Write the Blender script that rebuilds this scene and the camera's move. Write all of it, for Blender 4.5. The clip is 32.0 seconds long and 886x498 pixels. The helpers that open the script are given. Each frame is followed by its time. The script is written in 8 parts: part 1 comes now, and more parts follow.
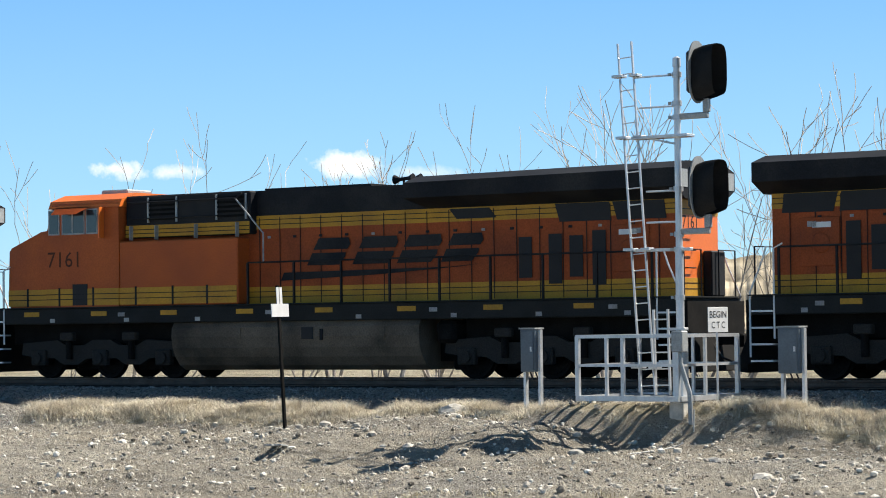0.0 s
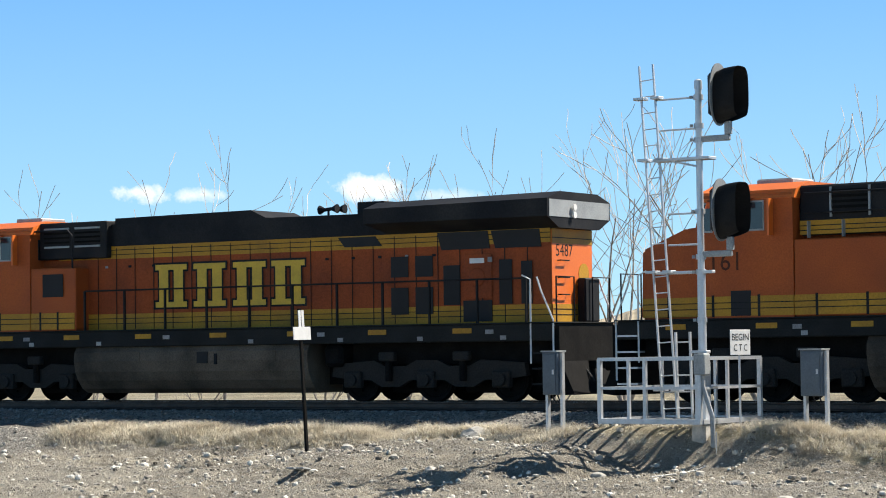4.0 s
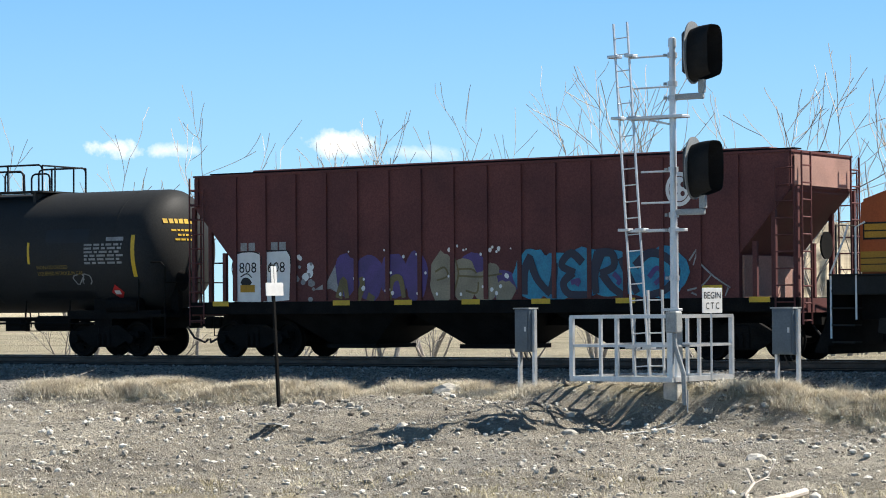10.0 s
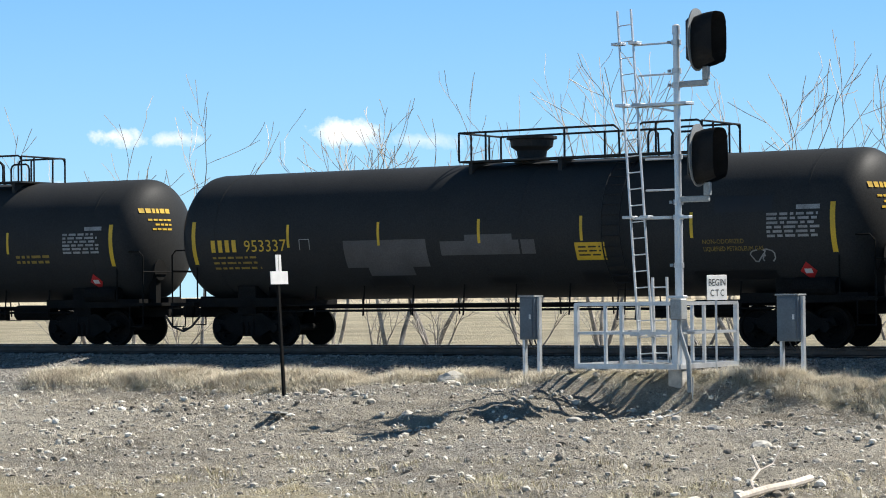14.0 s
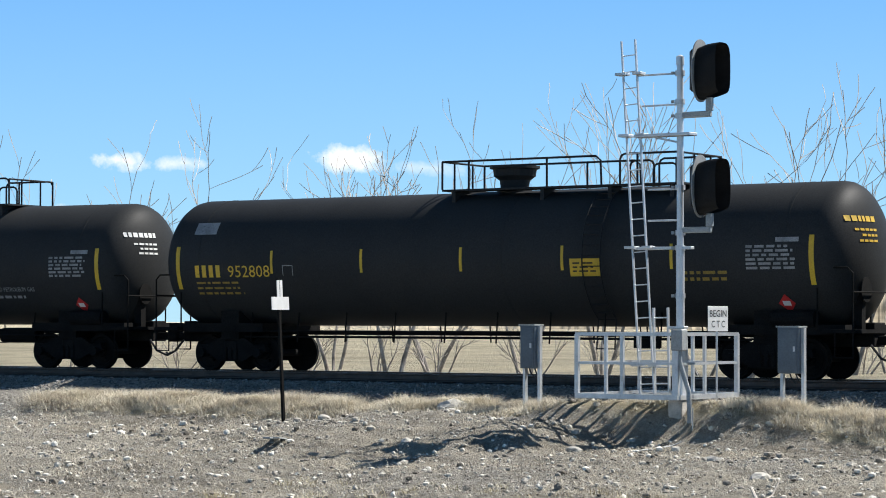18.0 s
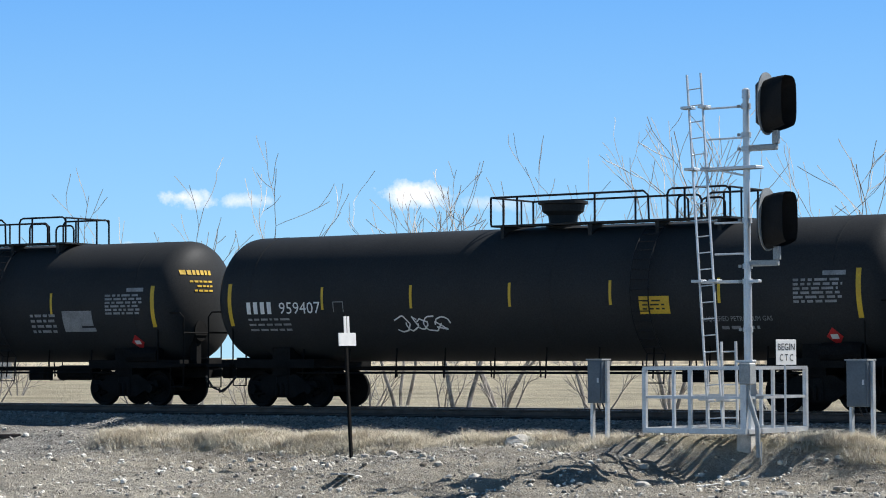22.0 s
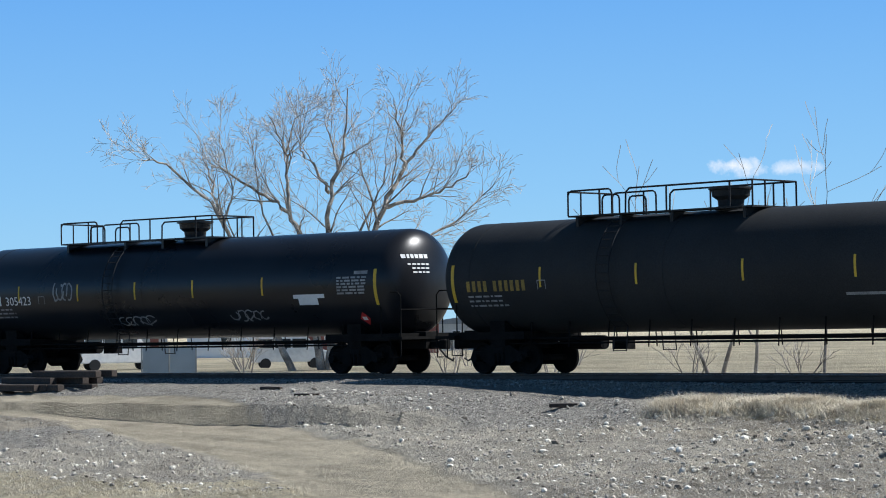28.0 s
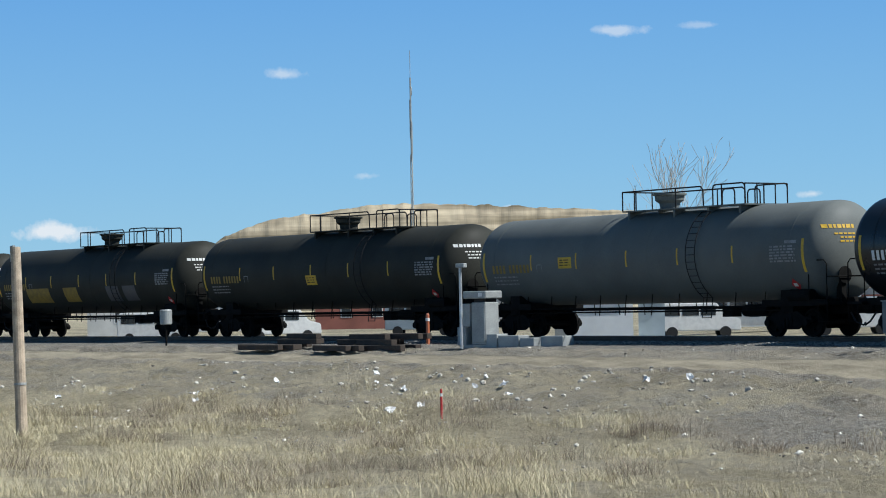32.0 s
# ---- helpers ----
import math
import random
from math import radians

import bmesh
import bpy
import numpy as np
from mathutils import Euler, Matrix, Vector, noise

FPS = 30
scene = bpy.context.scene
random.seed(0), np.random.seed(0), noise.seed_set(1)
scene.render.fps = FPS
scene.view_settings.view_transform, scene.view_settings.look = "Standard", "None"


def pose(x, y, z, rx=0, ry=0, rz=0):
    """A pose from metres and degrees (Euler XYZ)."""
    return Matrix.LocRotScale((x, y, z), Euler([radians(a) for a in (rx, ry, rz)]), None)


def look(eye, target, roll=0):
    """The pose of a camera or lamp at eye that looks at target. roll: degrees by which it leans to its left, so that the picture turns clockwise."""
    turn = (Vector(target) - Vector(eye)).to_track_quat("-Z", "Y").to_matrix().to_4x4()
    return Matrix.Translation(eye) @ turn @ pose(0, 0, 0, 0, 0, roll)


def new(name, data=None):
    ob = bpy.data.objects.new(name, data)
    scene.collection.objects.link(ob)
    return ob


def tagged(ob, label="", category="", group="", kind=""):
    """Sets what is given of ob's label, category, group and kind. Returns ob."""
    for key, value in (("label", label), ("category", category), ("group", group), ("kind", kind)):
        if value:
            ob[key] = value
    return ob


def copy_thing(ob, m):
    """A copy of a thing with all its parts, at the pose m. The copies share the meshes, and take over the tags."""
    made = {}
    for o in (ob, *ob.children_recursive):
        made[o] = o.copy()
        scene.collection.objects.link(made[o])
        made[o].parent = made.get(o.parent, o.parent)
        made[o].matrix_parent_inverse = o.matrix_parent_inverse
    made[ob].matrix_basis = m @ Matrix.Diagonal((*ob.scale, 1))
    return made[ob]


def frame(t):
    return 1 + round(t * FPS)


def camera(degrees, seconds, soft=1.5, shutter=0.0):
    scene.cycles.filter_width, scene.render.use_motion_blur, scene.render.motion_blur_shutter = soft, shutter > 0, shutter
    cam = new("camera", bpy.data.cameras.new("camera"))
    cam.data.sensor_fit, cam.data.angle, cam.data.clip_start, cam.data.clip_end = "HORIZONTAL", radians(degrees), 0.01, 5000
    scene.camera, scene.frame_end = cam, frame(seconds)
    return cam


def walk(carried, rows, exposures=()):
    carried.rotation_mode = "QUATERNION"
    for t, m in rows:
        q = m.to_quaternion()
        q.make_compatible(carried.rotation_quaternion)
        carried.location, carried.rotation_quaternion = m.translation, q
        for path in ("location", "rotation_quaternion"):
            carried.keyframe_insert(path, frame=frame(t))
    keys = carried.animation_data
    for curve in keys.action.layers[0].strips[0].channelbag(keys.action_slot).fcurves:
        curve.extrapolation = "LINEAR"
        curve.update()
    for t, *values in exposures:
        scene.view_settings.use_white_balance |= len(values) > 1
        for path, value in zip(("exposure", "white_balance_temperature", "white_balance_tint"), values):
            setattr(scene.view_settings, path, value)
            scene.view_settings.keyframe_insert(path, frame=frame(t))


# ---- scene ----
# ---------------- camera and its path ----------------
# Plan: x along the track at the foot of the perpendicular, y away from the camera, z = 0 at the rail tops.
# The track is an arc round (0, ARC_Y); s runs along it to the right, o from its centre line towards the camera.
ARC_R, ARC_Y, BEND_END, EYE_Z = 256.28, -209.55, -104.0, 1.269

cam = camera(20.66, 32.0, soft=1.0, shutter=0.0)
CAMERA_ROWS = (
    (0.0, -0.00, 0.00, 42.013, 1.802, -0.678),
    (0.5, -0.00, 0.00, 41.909, 1.851, -0.515),
    (1.0, -0.00, 0.00, 42.128, 1.950, -0.534),
    (1.5, -0.00, 0.00, 42.107, 1.978, -0.593),
    (2.0, -0.00, 0.00, 42.300, 1.808, -0.711),
    (2.5, -0.00, 0.00, 42.264, 2.089, -0.471),
    (4.5, -0.00, 0.00, 42.564, 2.406, -0.776),
    (5.0, -0.00, 0.00, 42.555, 2.268, -0.208),
    (5.5, -0.00, 0.00, 42.643, 2.232, -0.641),
    (6.0, -0.00, 0.00, 42.354, 2.033, -0.544),
    (6.5, -0.00, 0.00, 42.309, 1.868, -0.485),
    (7.0, -0.00, 0.00, 42.326, 1.931, -0.330),
    (7.5, -0.00, 0.00, 42.013, 1.663, -0.252),
    (8.0, -0.00, 0.00, 40.714, 2.041, 0.294),
    (8.5, -0.00, 0.00, 41.380, 1.606, -0.375),
    (9.0, -0.00, 0.00, 41.694, 1.546, -0.897),
    (9.5, -0.00, 0.00, 41.659, 1.384, -0.459),
    (10.0, -0.00, 0.00, 41.892, 1.321, -0.430),
    (10.5, -0.00, 0.00, 41.595, 1.125, -0.757),
    (11.0, -0.00, 0.00, 41.703, 1.037, -0.909),
    (11.5, -0.00, 0.00, 41.544, 1.193, -0.547),
    (12.0, -0.00, 0.00, 41.514, 1.050, -0.568),
    (12.5, -0.00, 0.00, 41.461, 1.297, -0.590),
    (13.0, -0.00, 0.00, 41.091, 1.207, -0.937),
    (13.5, -0.00, 0.00, 41.778, 1.748, -0.252),
    (14.0, -0.00, 0.00, 42.002, 1.039, -0.627),
    (14.5, -0.00, 0.00, 42.230, 0.704, -0.315),
    (16.5, -0.00, 0.00, 40.996, 0.424, -0.424),
    (17.0, -0.00, 0.00, 41.937, 0.802, 0.097),
    (17.5, -0.00, 0.00, 41.640, 1.407, 0.134),
    (18.0, -0.00, 0.00, 42.037, 1.691, 0.115),
    (18.5, -0.00, 0.00, 41.951, 1.946, 0.012),
    (19.0, -0.00, 0.00, 42.179, 1.960, -0.091),
    (19.5, -0.00, 0.00, 42.895, 1.924, -0.117),
    (20.0, -0.00, 0.00, 43.058, 2.184, -0.381),
    (20.5, -0.00, 0.00, 43.131, 2.286, -0.246),
    (21.0, -0.00, 0.00, 42.710, 2.500, -0.140),
    (21.5, -0.00, 0.00, 43.294, 2.727, -0.085),
    (22.0, -0.00, 0.00, 43.602, 2.523, -0.216),
    (22.5, -0.00, 0.00, 43.830, 2.089, 0.009),
    (23.0, -0.00, 0.00, 43.624, 2.122, 0.318),
    (23.5, -0.00, 0.00, 43.655, 2.046, 0.312),
    (24.0, -0.00, 0.00, 42.870, 2.024, 0.130),
    (24.5, -0.00, 0.00, 41.981, 1.951, 0.189),
    (26.5, -0.00, 0.00, 49.722, 1.846, 0.089),
    (27.0, -0.00, 0.00, 50.910, 1.737, 0.130),
    (27.5, -0.00, 0.00, 53.962, 1.846, -0.549),
    (28.0, -0.00, 0.00, 56.552, 1.915, -0.923),
    (28.5, -0.00, 0.00, 58.659, 1.887, -1.241),
    (29.0, -0.00, 0.00, 61.048, 1.715, -1.765),
    (29.5, -0.00, 0.00, 64.093, 2.085, -1.586),
    (30.0, -0.00, 0.00, 65.874, 1.827, -1.217),
    (30.5, -0.37, 0.10, 68.631, 1.544, -1.618),
    (31.0, -9.56, 2.56, 71.126, 1.839, -1.249),
    (31.5, -11.32, 3.03, 74.145, 1.503, -1.138),
    (32.0, -11.40, 3.06, 76.946, 1.294, -1.100),
)
walk(cam, [(t, pose(x, y, EYE_Z, 90 + p, 0, yaw) @ pose(0, 0, 0, 0, 0, roll)) for t, x, y, yaw, p, roll in CAMERA_ROWS],
     exposures=[(0, 0.84, 6700, 10), (10, 0.86, 6580, 10), (17, 0.74, 6350, 10), (23, 0.62, 6080, 11), (28, 0.46, 5900, 10), (32, 0.25, 5950, 7)])


def on_track(s, o=0.0, z=0.0):
    """World place of a point at s along the track and o metres to the camera's side of it."""
    if s < BEND_END:
        a = BEND_END / ARC_R
        r = ARC_R - o
        k = s - BEND_END
        return Vector((r * math.sin(a) + k * math.cos(a), ARC_Y + r * math.cos(a) - k * math.sin(a), z))
    a, r = s / ARC_R, ARC_R - o
    return Vector((r * math.sin(a), ARC_Y + r * math.cos(a), z))


def heading(s):
    return -math.degrees(max(s, BEND_END) / ARC_R)


def stand(s, o, z=0.0, turn=0.0):
    """Pose at (s, o), x along the track and -y towards the camera's side."""
    p = on_track(s, o, z)
    return pose(p.x, p.y, p.z, 0, 0, heading(s) + turn)


def off_track(x, y):
    """s and o of a world place."""
    a = math.atan2(x, y - ARC_Y)
    s, o = a * ARC_R, ARC_R - math.hypot(x, y - ARC_Y)
    if s < BEND_END:
        b = BEND_END / ARC_R
        dx, dy = x - ARC_R * math.sin(b), y - ARC_Y - ARC_R * math.cos(b)
        s = BEND_END + dx * math.cos(b) - dy * math.sin(b)
        o = -(dx * math.sin(b) + dy * math.cos(b))
    return s, o


# ---------------- daylight ----------------
SUN_EL, SUN_AZ = 49.0, 63.0      # azimuth of the sun from +x, anticlockwise
sun = new("sun", bpy.data.lights.new("sun", "SUN"))
sun.data.energy, sun.data.angle, sun.data.color = 5.0, radians(0.53), (1.0, 0.95, 0.87)
to_sun = Vector((math.cos(radians(SUN_EL)) * math.cos(radians(SUN_AZ)), math.cos(radians(SUN_EL)) * math.sin(radians(SUN_AZ)), math.sin(radians(SUN_EL))))
sun.matrix_world = look(to_sun * 300, (0, 0, 0))

world = bpy.data.worlds.new("sky")
scene.world = world
world.use_nodes = True
wt = world.node_tree
wn, wl = wt.nodes, wt.links
wn.clear()


def wnode(kind, **kw):
    n = wn.new(kind)
    for k, v in kw.items():
        n.inputs[k.replace("_", " ")].default_value = v
    return n


sky = wn.new("ShaderNodeTexSky")
sky.sky_type, sky.sun_disc = "NISHITA", False
sky.sun_elevation, sky.sun_rotation = radians(SUN_EL), radians(90 - SUN_AZ)
sky.altitude, sky.air_density, sky.dust_density, sky.ozone_density = 1200, 1.0, 0.0, 2.2
coord = wn.new("ShaderNodeTexCoord")
puff = wnode("ShaderNodeTexNoise", Scale=60.0, Detail=6.0, Roughness=0.62)
wl.new(coord.outputs["Generated"], puff.inputs["Vector"])


def wmath(op, a, b=None, c=None):
    n = wn.new("ShaderNodeMath")
    n.operation = op
    for i, v in enumerate((a, b, c)):
        if v is None:
            continue
        if isinstance(v, (int, float)):
            n.inputs[i].default_value = v
        else:
            wl.new(v, n.inputs[i])
    return n.outputs[0]


# fair-weather clouds: bearing (degrees left of +y), elevation, half width, half height, density
CLOUDS = [(49.8, 3.75, 0.75, 0.26, 1.0), (48.1, 3.68, 0.6, 0.2, 0.7), (44.3, 3.85, 0.95, 0.33, 1.0), (50.9, 2.55, 0.4, 0.2, 0.7), (42.4, 3.6, 1.0, 0.2, 0.4),
          (80.6, 5.45, 0.55, 0.15, 0.5), (78.7, 3.05, 0.45, 0.12, 0.45), (72.9, 6.35, 0.85, 0.13, 0.5), (70.7, 6.4, 0.6, 0.09, 0.3), (86.0, 1.85, 0.9, 0.22, 0.9),
          (68.3, 2.4, 0.35, 0.1, 0.6), (75.6, 2.2, 0.6, 0.12, 0.9)]
sep = wn.new("ShaderNodeSeparateXYZ")
wl.new(coord.outputs["Generated"], sep.inputs[0])
X, Y, Z = sep.outputs
bearing = wmath("MULTIPLY", wmath("ARCTAN2", wmath("MULTIPLY", X, -1.0), Y), 57.2958)
elev = wmath("MULTIPLY", wmath("ARCSINE", Z), 57.2958)
# clear high-plains air: the sky texture, deepened towards the blue of thin dry air
height = wn.new("ShaderNodeMapRange")
height.inputs[2].default_value = 90.0
wl.new(elev, height.inputs[0])
air = wn.new("ShaderNodeValToRGB")
stops = air.color_ramp.elements
stops[0].color, stops[1].color = (0.36, 0.62, 0.76, 1), (0.02, 0.05, 0.10, 1)
for at, c in ((0.035, (0.265, 0.535, 0.79, 1)), (0.10, (0.128, 0.365, 0.76, 1)), (0.2, (0.045, 0.16, 0.34, 1)), (0.4, (0.03, 0.08, 0.17, 1))):
    e = stops.new(at)
    e.color = c
wl.new(height.outputs[0], air.inputs[0])
dim = wn.new("ShaderNodeVectorMath")
dim.operation = "SCALE"
dim.inputs["Scale"].default_value = 0.065
wl.new(sky.outputs[0], dim.inputs[0])
blend = wn.new("ShaderNodeMix")
blend.data_type = "RGBA"
blend.inputs[0].default_value = 0.85
wl.new(dim.outputs[0], blend.inputs[6])
wl.new(air.outputs[0], blend.inputs[7])
bg_sky = wnode("ShaderNodeBackground", Strength=0.83)
wl.new(blend.outputs[2], bg_sky.inputs[0])
rag = wmath("MULTIPLY", wmath("SUBTRACT", puff.outputs[0], 0.5), 3.4)
total = None
for b0, e0, hw, hh, dens in CLOUDS:
    u = wmath("DIVIDE", wmath("SUBTRACT", bearing, b0), hw)
    v = wmath("DIVIDE", wmath("SUBTRACT", elev, e0), hh)
    d2 = wmath("ADD", wmath("MULTIPLY", u, u), wmath("MULTIPLY", v, v))
    m = wmath("SUBTRACT", 1.0, wmath("ADD", wmath("SQRT", d2), rag))
    n = wn.new("ShaderNodeClamp")
    wl.new(wmath("MULTIPLY", m, 1.3 * dens), n.inputs[0])
    n.inputs[2].default_value = dens
    total = n.outputs[0] if total is None else wmath("MAXIMUM", total, n.outputs[0])
bg_cloud = wnode("ShaderNodeBackground", Color=(1.0, 0.985, 0.97, 1), Strength=0.72)
mix_sky = wn.new("ShaderNodeMixShader")
wl.new(total, mix_sky.inputs[0])
wl.new(bg_sky.outputs[0], mix_sky.inputs[1])
wl.new(bg_cloud.outputs[0], mix_sky.inputs[2])
w_out = wn.new("ShaderNodeOutputWorld")
wl.new(mix_sky.outputs[0], w_out.inputs[0])


# ---------------- materials ----------------
def material(name, base, rough=0.6, metal=0.0, vary=0.25, grain=30.0, stain=1.2, bump=0.25, second=None, spec=0.5, space="Object"):
    """Paint, metal, stone and so on: base colour with stains at one scale and grain at another, relief from the grain."""
    m = bpy.data.materials.new(name)
    m.use_nodes = True
    nt = m.node_tree
    n, l = nt.nodes, nt.links
    bsdf = n["Principled BSDF"]
    tc = n.new("ShaderNodeTexCoord")
    big, fine = n.new("ShaderNodeTexNoise"), n.new("ShaderNodeTexNoise")
    big.inputs["Scale"].default_value, big.inputs["Detail"].default_value = stain, 5.0
    fine.inputs["Scale"].default_value, fine.inputs["Detail"].default_value = grain, 4.0
    for q in (big, fine):
        l.new(tc.outputs[space], q.inputs["Vector"])
    ramp = n.new("ShaderNodeValToRGB")
    two = second or tuple(c * (1 - vary) for c in base)
    ramp.color_ramp.elements[0].color = (*two, 1)
    ramp.color_ramp.elements[1].color = (*base, 1)
    ramp.color_ramp.elements[0].position, ramp.color_ramp.elements[1].position = 0.33, 0.62
    l.new(big.outputs[0], ramp.inputs[0])
    mix = n.new("ShaderNodeMix")
    mix.data_type, mix.blend_type = "RGBA", "OVERLAY"
    mix.inputs[0].default_value = vary * 1.6 if vary < 0.6 else 0.95
    l.new(ramp.outputs[0], mix.inputs[6])
    l.new(fine.outputs[0], mix.inputs[7])
    l.new(mix.outputs[2], bsdf.inputs["Base Color"])
    bsdf.inputs["Metallic"].default_value = metal
    bsdf.inputs["Specular IOR Level"].default_value = spec
    mr = n.new("ShaderNodeMapRange")
    mr.inputs[3].default_value, mr.inputs[4].default_value = max(0.05, rough - 0.12), min(1.0, rough + 0.12)
    l.new(big.outputs[0], mr.inputs[0])
    l.new(mr.outputs[0], bsdf.inputs["Roughness"])
    if bump:
        b = n.new("ShaderNodeBump")
        b.inputs["Strength"].default_value, b.inputs["Distance"].default_value = bump, 0.01
        l.new(fine.outputs[0], b.inputs["Height"])
        l.new(b.outputs[0], bsdf.inputs["Normal"])
    return m


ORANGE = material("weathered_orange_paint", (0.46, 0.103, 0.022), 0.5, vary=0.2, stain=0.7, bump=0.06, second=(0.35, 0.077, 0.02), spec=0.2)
# brighter copy of the orange, for cab roof, mirror and rear wall
ORANGE_BRIGHT = material("bright_orange_paint", (0.78, 0.17, 0.022), 0.42, vary=0.15, stain=0.6, bump=0.05)
# darker copy of the orange, with the shade on the hood sides painted in
ORANGE_SHADED = material("shaded_orange_paint", (0.34, 0.074, 0.02), 0.55, vary=0.3, stain=0.9, bump=0.06, second=(0.22, 0.05, 0.017), spec=0.15)
YELLOW = material("yellow_paint", (0.50, 0.265, 0.028), 0.5, vary=0.25, stain=1.0, bump=0.04, second=(0.37, 0.19, 0.025), spec=0.2)
STRIPE = material("yellow_reflective_tape", (0.66, 0.42, 0.02), 0.5, vary=0.2, stain=3.0, bump=0.0)
BLACK = material("black_loco_paint", (0.011, 0.012, 0.015), 0.6, vary=0.4, stain=0.8, bump=0.1, second=(0.028, 0.027, 0.026), spec=0.15)
GRILLE = material("black_grille", (0.008, 0.008, 0.009), 0.7, vary=0.3, stain=3.0, bump=0.2)
UNDER = material("grimy_running_gear", (0.013, 0.0125, 0.012), 0.85, vary=0.5, stain=2.2, bump=0.4, second=(0.006, 0.006, 0.0058), spec=0.08)
TRUCK_GREY = material("dusty_truck_steel", (0.034, 0.031, 0.028), 0.85, vary=0.5, stain=2.5, bump=0.4, second=(0.028, 0.026, 0.023), spec=0.2)
FUEL = material("dusty_fuel_tank_paint", (0.15, 0.12, 0.09), 0.75, vary=0.4, stain=0.9, bump=0.1, second=(0.055, 0.046, 0.036), spec=0.12)
FADED_NUMBER = material("faded_dark_number_paint", (0.10, 0.032, 0.014), 0.6, vary=0.25, stain=2.0, bump=0.0, spec=0.2)
DECK = material("grey_frame_paint", (0.024, 0.0255, 0.025), 0.7, vary=0.35, stain=1.5, bump=0.15, spec=0.12)
TANK = material("black_tank_paint", (0.031, 0.032, 0.0325), 0.5, vary=0.3, stain=0.5, bump=0.04, second=(0.038, 0.0385, 0.0385), spec=0.05)
TANK_NEW = material("glossy_black_tank_paint", (0.014, 0.015, 0.018), 0.3, vary=0.3, stain=0.5, bump=0.02, spec=0.3)
TANK_GREY = material("faded_grey_tank_paint", (0.155, 0.168, 0.162), 0.5, vary=0.2, stain=0.5, bump=0.05, second=(0.12, 0.13, 0.126), spec=0.1)
TANK_BROWN = material("faded_dark_tank_paint", (0.044, 0.045, 0.039), 0.55, vary=0.35, stain=0.6, bump=0.06, second=(0.030, 0.031, 0.027), spec=0.08)
PATCH = material("overpainted_grey_patch", (0.085, 0.085, 0.09), 0.6, vary=0.3, stain=1.5, bump=0.05)
PATCH_DARK = material("overpainted_black_patch", (0.008, 0.008, 0.009), 0.6, vary=0.3, stain=1.5, bump=0.05)
WHITE = material("white_marking_paint", (0.78, 0.78, 0.76), 0.5, vary=0.12, stain=4.0, bump=0.0)
FADED = material("faded_white_stencil", (0.30, 0.30, 0.30), 0.6, vary=0.35, stain=4.0, bump=0.0)
FADED_Y = material("faded_yellow_stencil", (0.30, 0.20, 0.03), 0.6, vary=0.35, stain=4.0, bump=0.0)
YELLOW_TXT = material("yellow_marking_paint", (0.68, 0.43, 0.03), 0.5, vary=0.15, stain=4.0, bump=0.0)
RED = material("red_paint", (0.55, 0.03, 0.03), 0.5, vary=0.2, stain=4.0, bump=0.0)
HOPPER = material("oxide_red_hopper_paint", (0.138, 0.051, 0.048), 0.7, vary=0.3, stain=0.7, bump=0.12, second=(0.095, 0.037, 0.036), spec=0.2)
# pale copy of the hopper red, sunlight on the car ends painted in
HOPPER_LIT = material("sunlit_hopper_paint", (0.42, 0.24, 0.19), 0.7, vary=0.3, stain=1.2, bump=0.1)
TEAL = material("teal_spray_paint", (0.015, 0.25, 0.38), 0.5, vary=0.3, stain=2.0, bump=0.0, second=(0.01, 0.14, 0.27))
NAVY = material("navy_spray_paint", (0.012, 0.016, 0.04), 0.5, vary=0.3, stain=2.0, bump=0.0)
PURPLE = material("purple_spray_paint", (0.085, 0.05, 0.20), 0.55, vary=0.3, stain=2.0, bump=0.0)
LILAC = material("chalky_beige_spray_paint", (0.30, 0.26, 0.18), 0.6, vary=0.3, stain=2.0, bump=0.0)
OLIVE = material("olive_spray_paint", (0.17, 0.13, 0.05), 0.6, vary=0.3, stain=2.0, bump=0.0)
CHROME = material("galvanized_steel", (0.62, 0.64, 0.66), 0.42, metal=0.55, vary=0.2, stain=3.0, bump=0.1)
ALU = material("silver_painted_pole", (0.66, 0.68, 0.70), 0.38, metal=0.45, vary=0.15, stain=2.0, bump=0.06)
CABINET = material("grey_cabinet_paint", (0.105, 0.135, 0.165), 0.5, metal=0.2, vary=0.2, stain=2.0, bump=0.08)
BOXGREY = material("weathered_grey_housing", (0.36, 0.38, 0.38), 0.55, metal=0.2, vary=0.25, stain=2.0, bump=0.1)
HEADBLACK = material("matt_black_signal_paint", (0.022, 0.022, 0.023), 0.6, vary=0.3, stain=4.0, bump=0.1, spec=0.3)
HEADGREY = material("grey_backplate", (0.26, 0.27, 0.27), 0.55, vary=0.2, stain=3.0, bump=0.1)
RAIL = material("worn_rail_steel", (0.10, 0.075, 0.06), 0.6, metal=0.3, vary=0.4, stain=3.0, bump=0.2, second=(0.06, 0.04, 0.03))
RAILTOP = material("polished_rail_head", (0.45, 0.44, 0.43), 0.3, metal=0.9, vary=0.2, stain=3.0, bump=0.05)
TIE = material("creosoted_timber", (0.06, 0.045, 0.035), 0.85, vary=0.5, stain=3.0, grain=18, bump=0.5, second=(0.035, 0.028, 0.024))
STONE = material("pale_limestone", (0.55, 0.52, 0.46), 0.9, vary=0.35, stain=6.0, grain=60, bump=0.5)


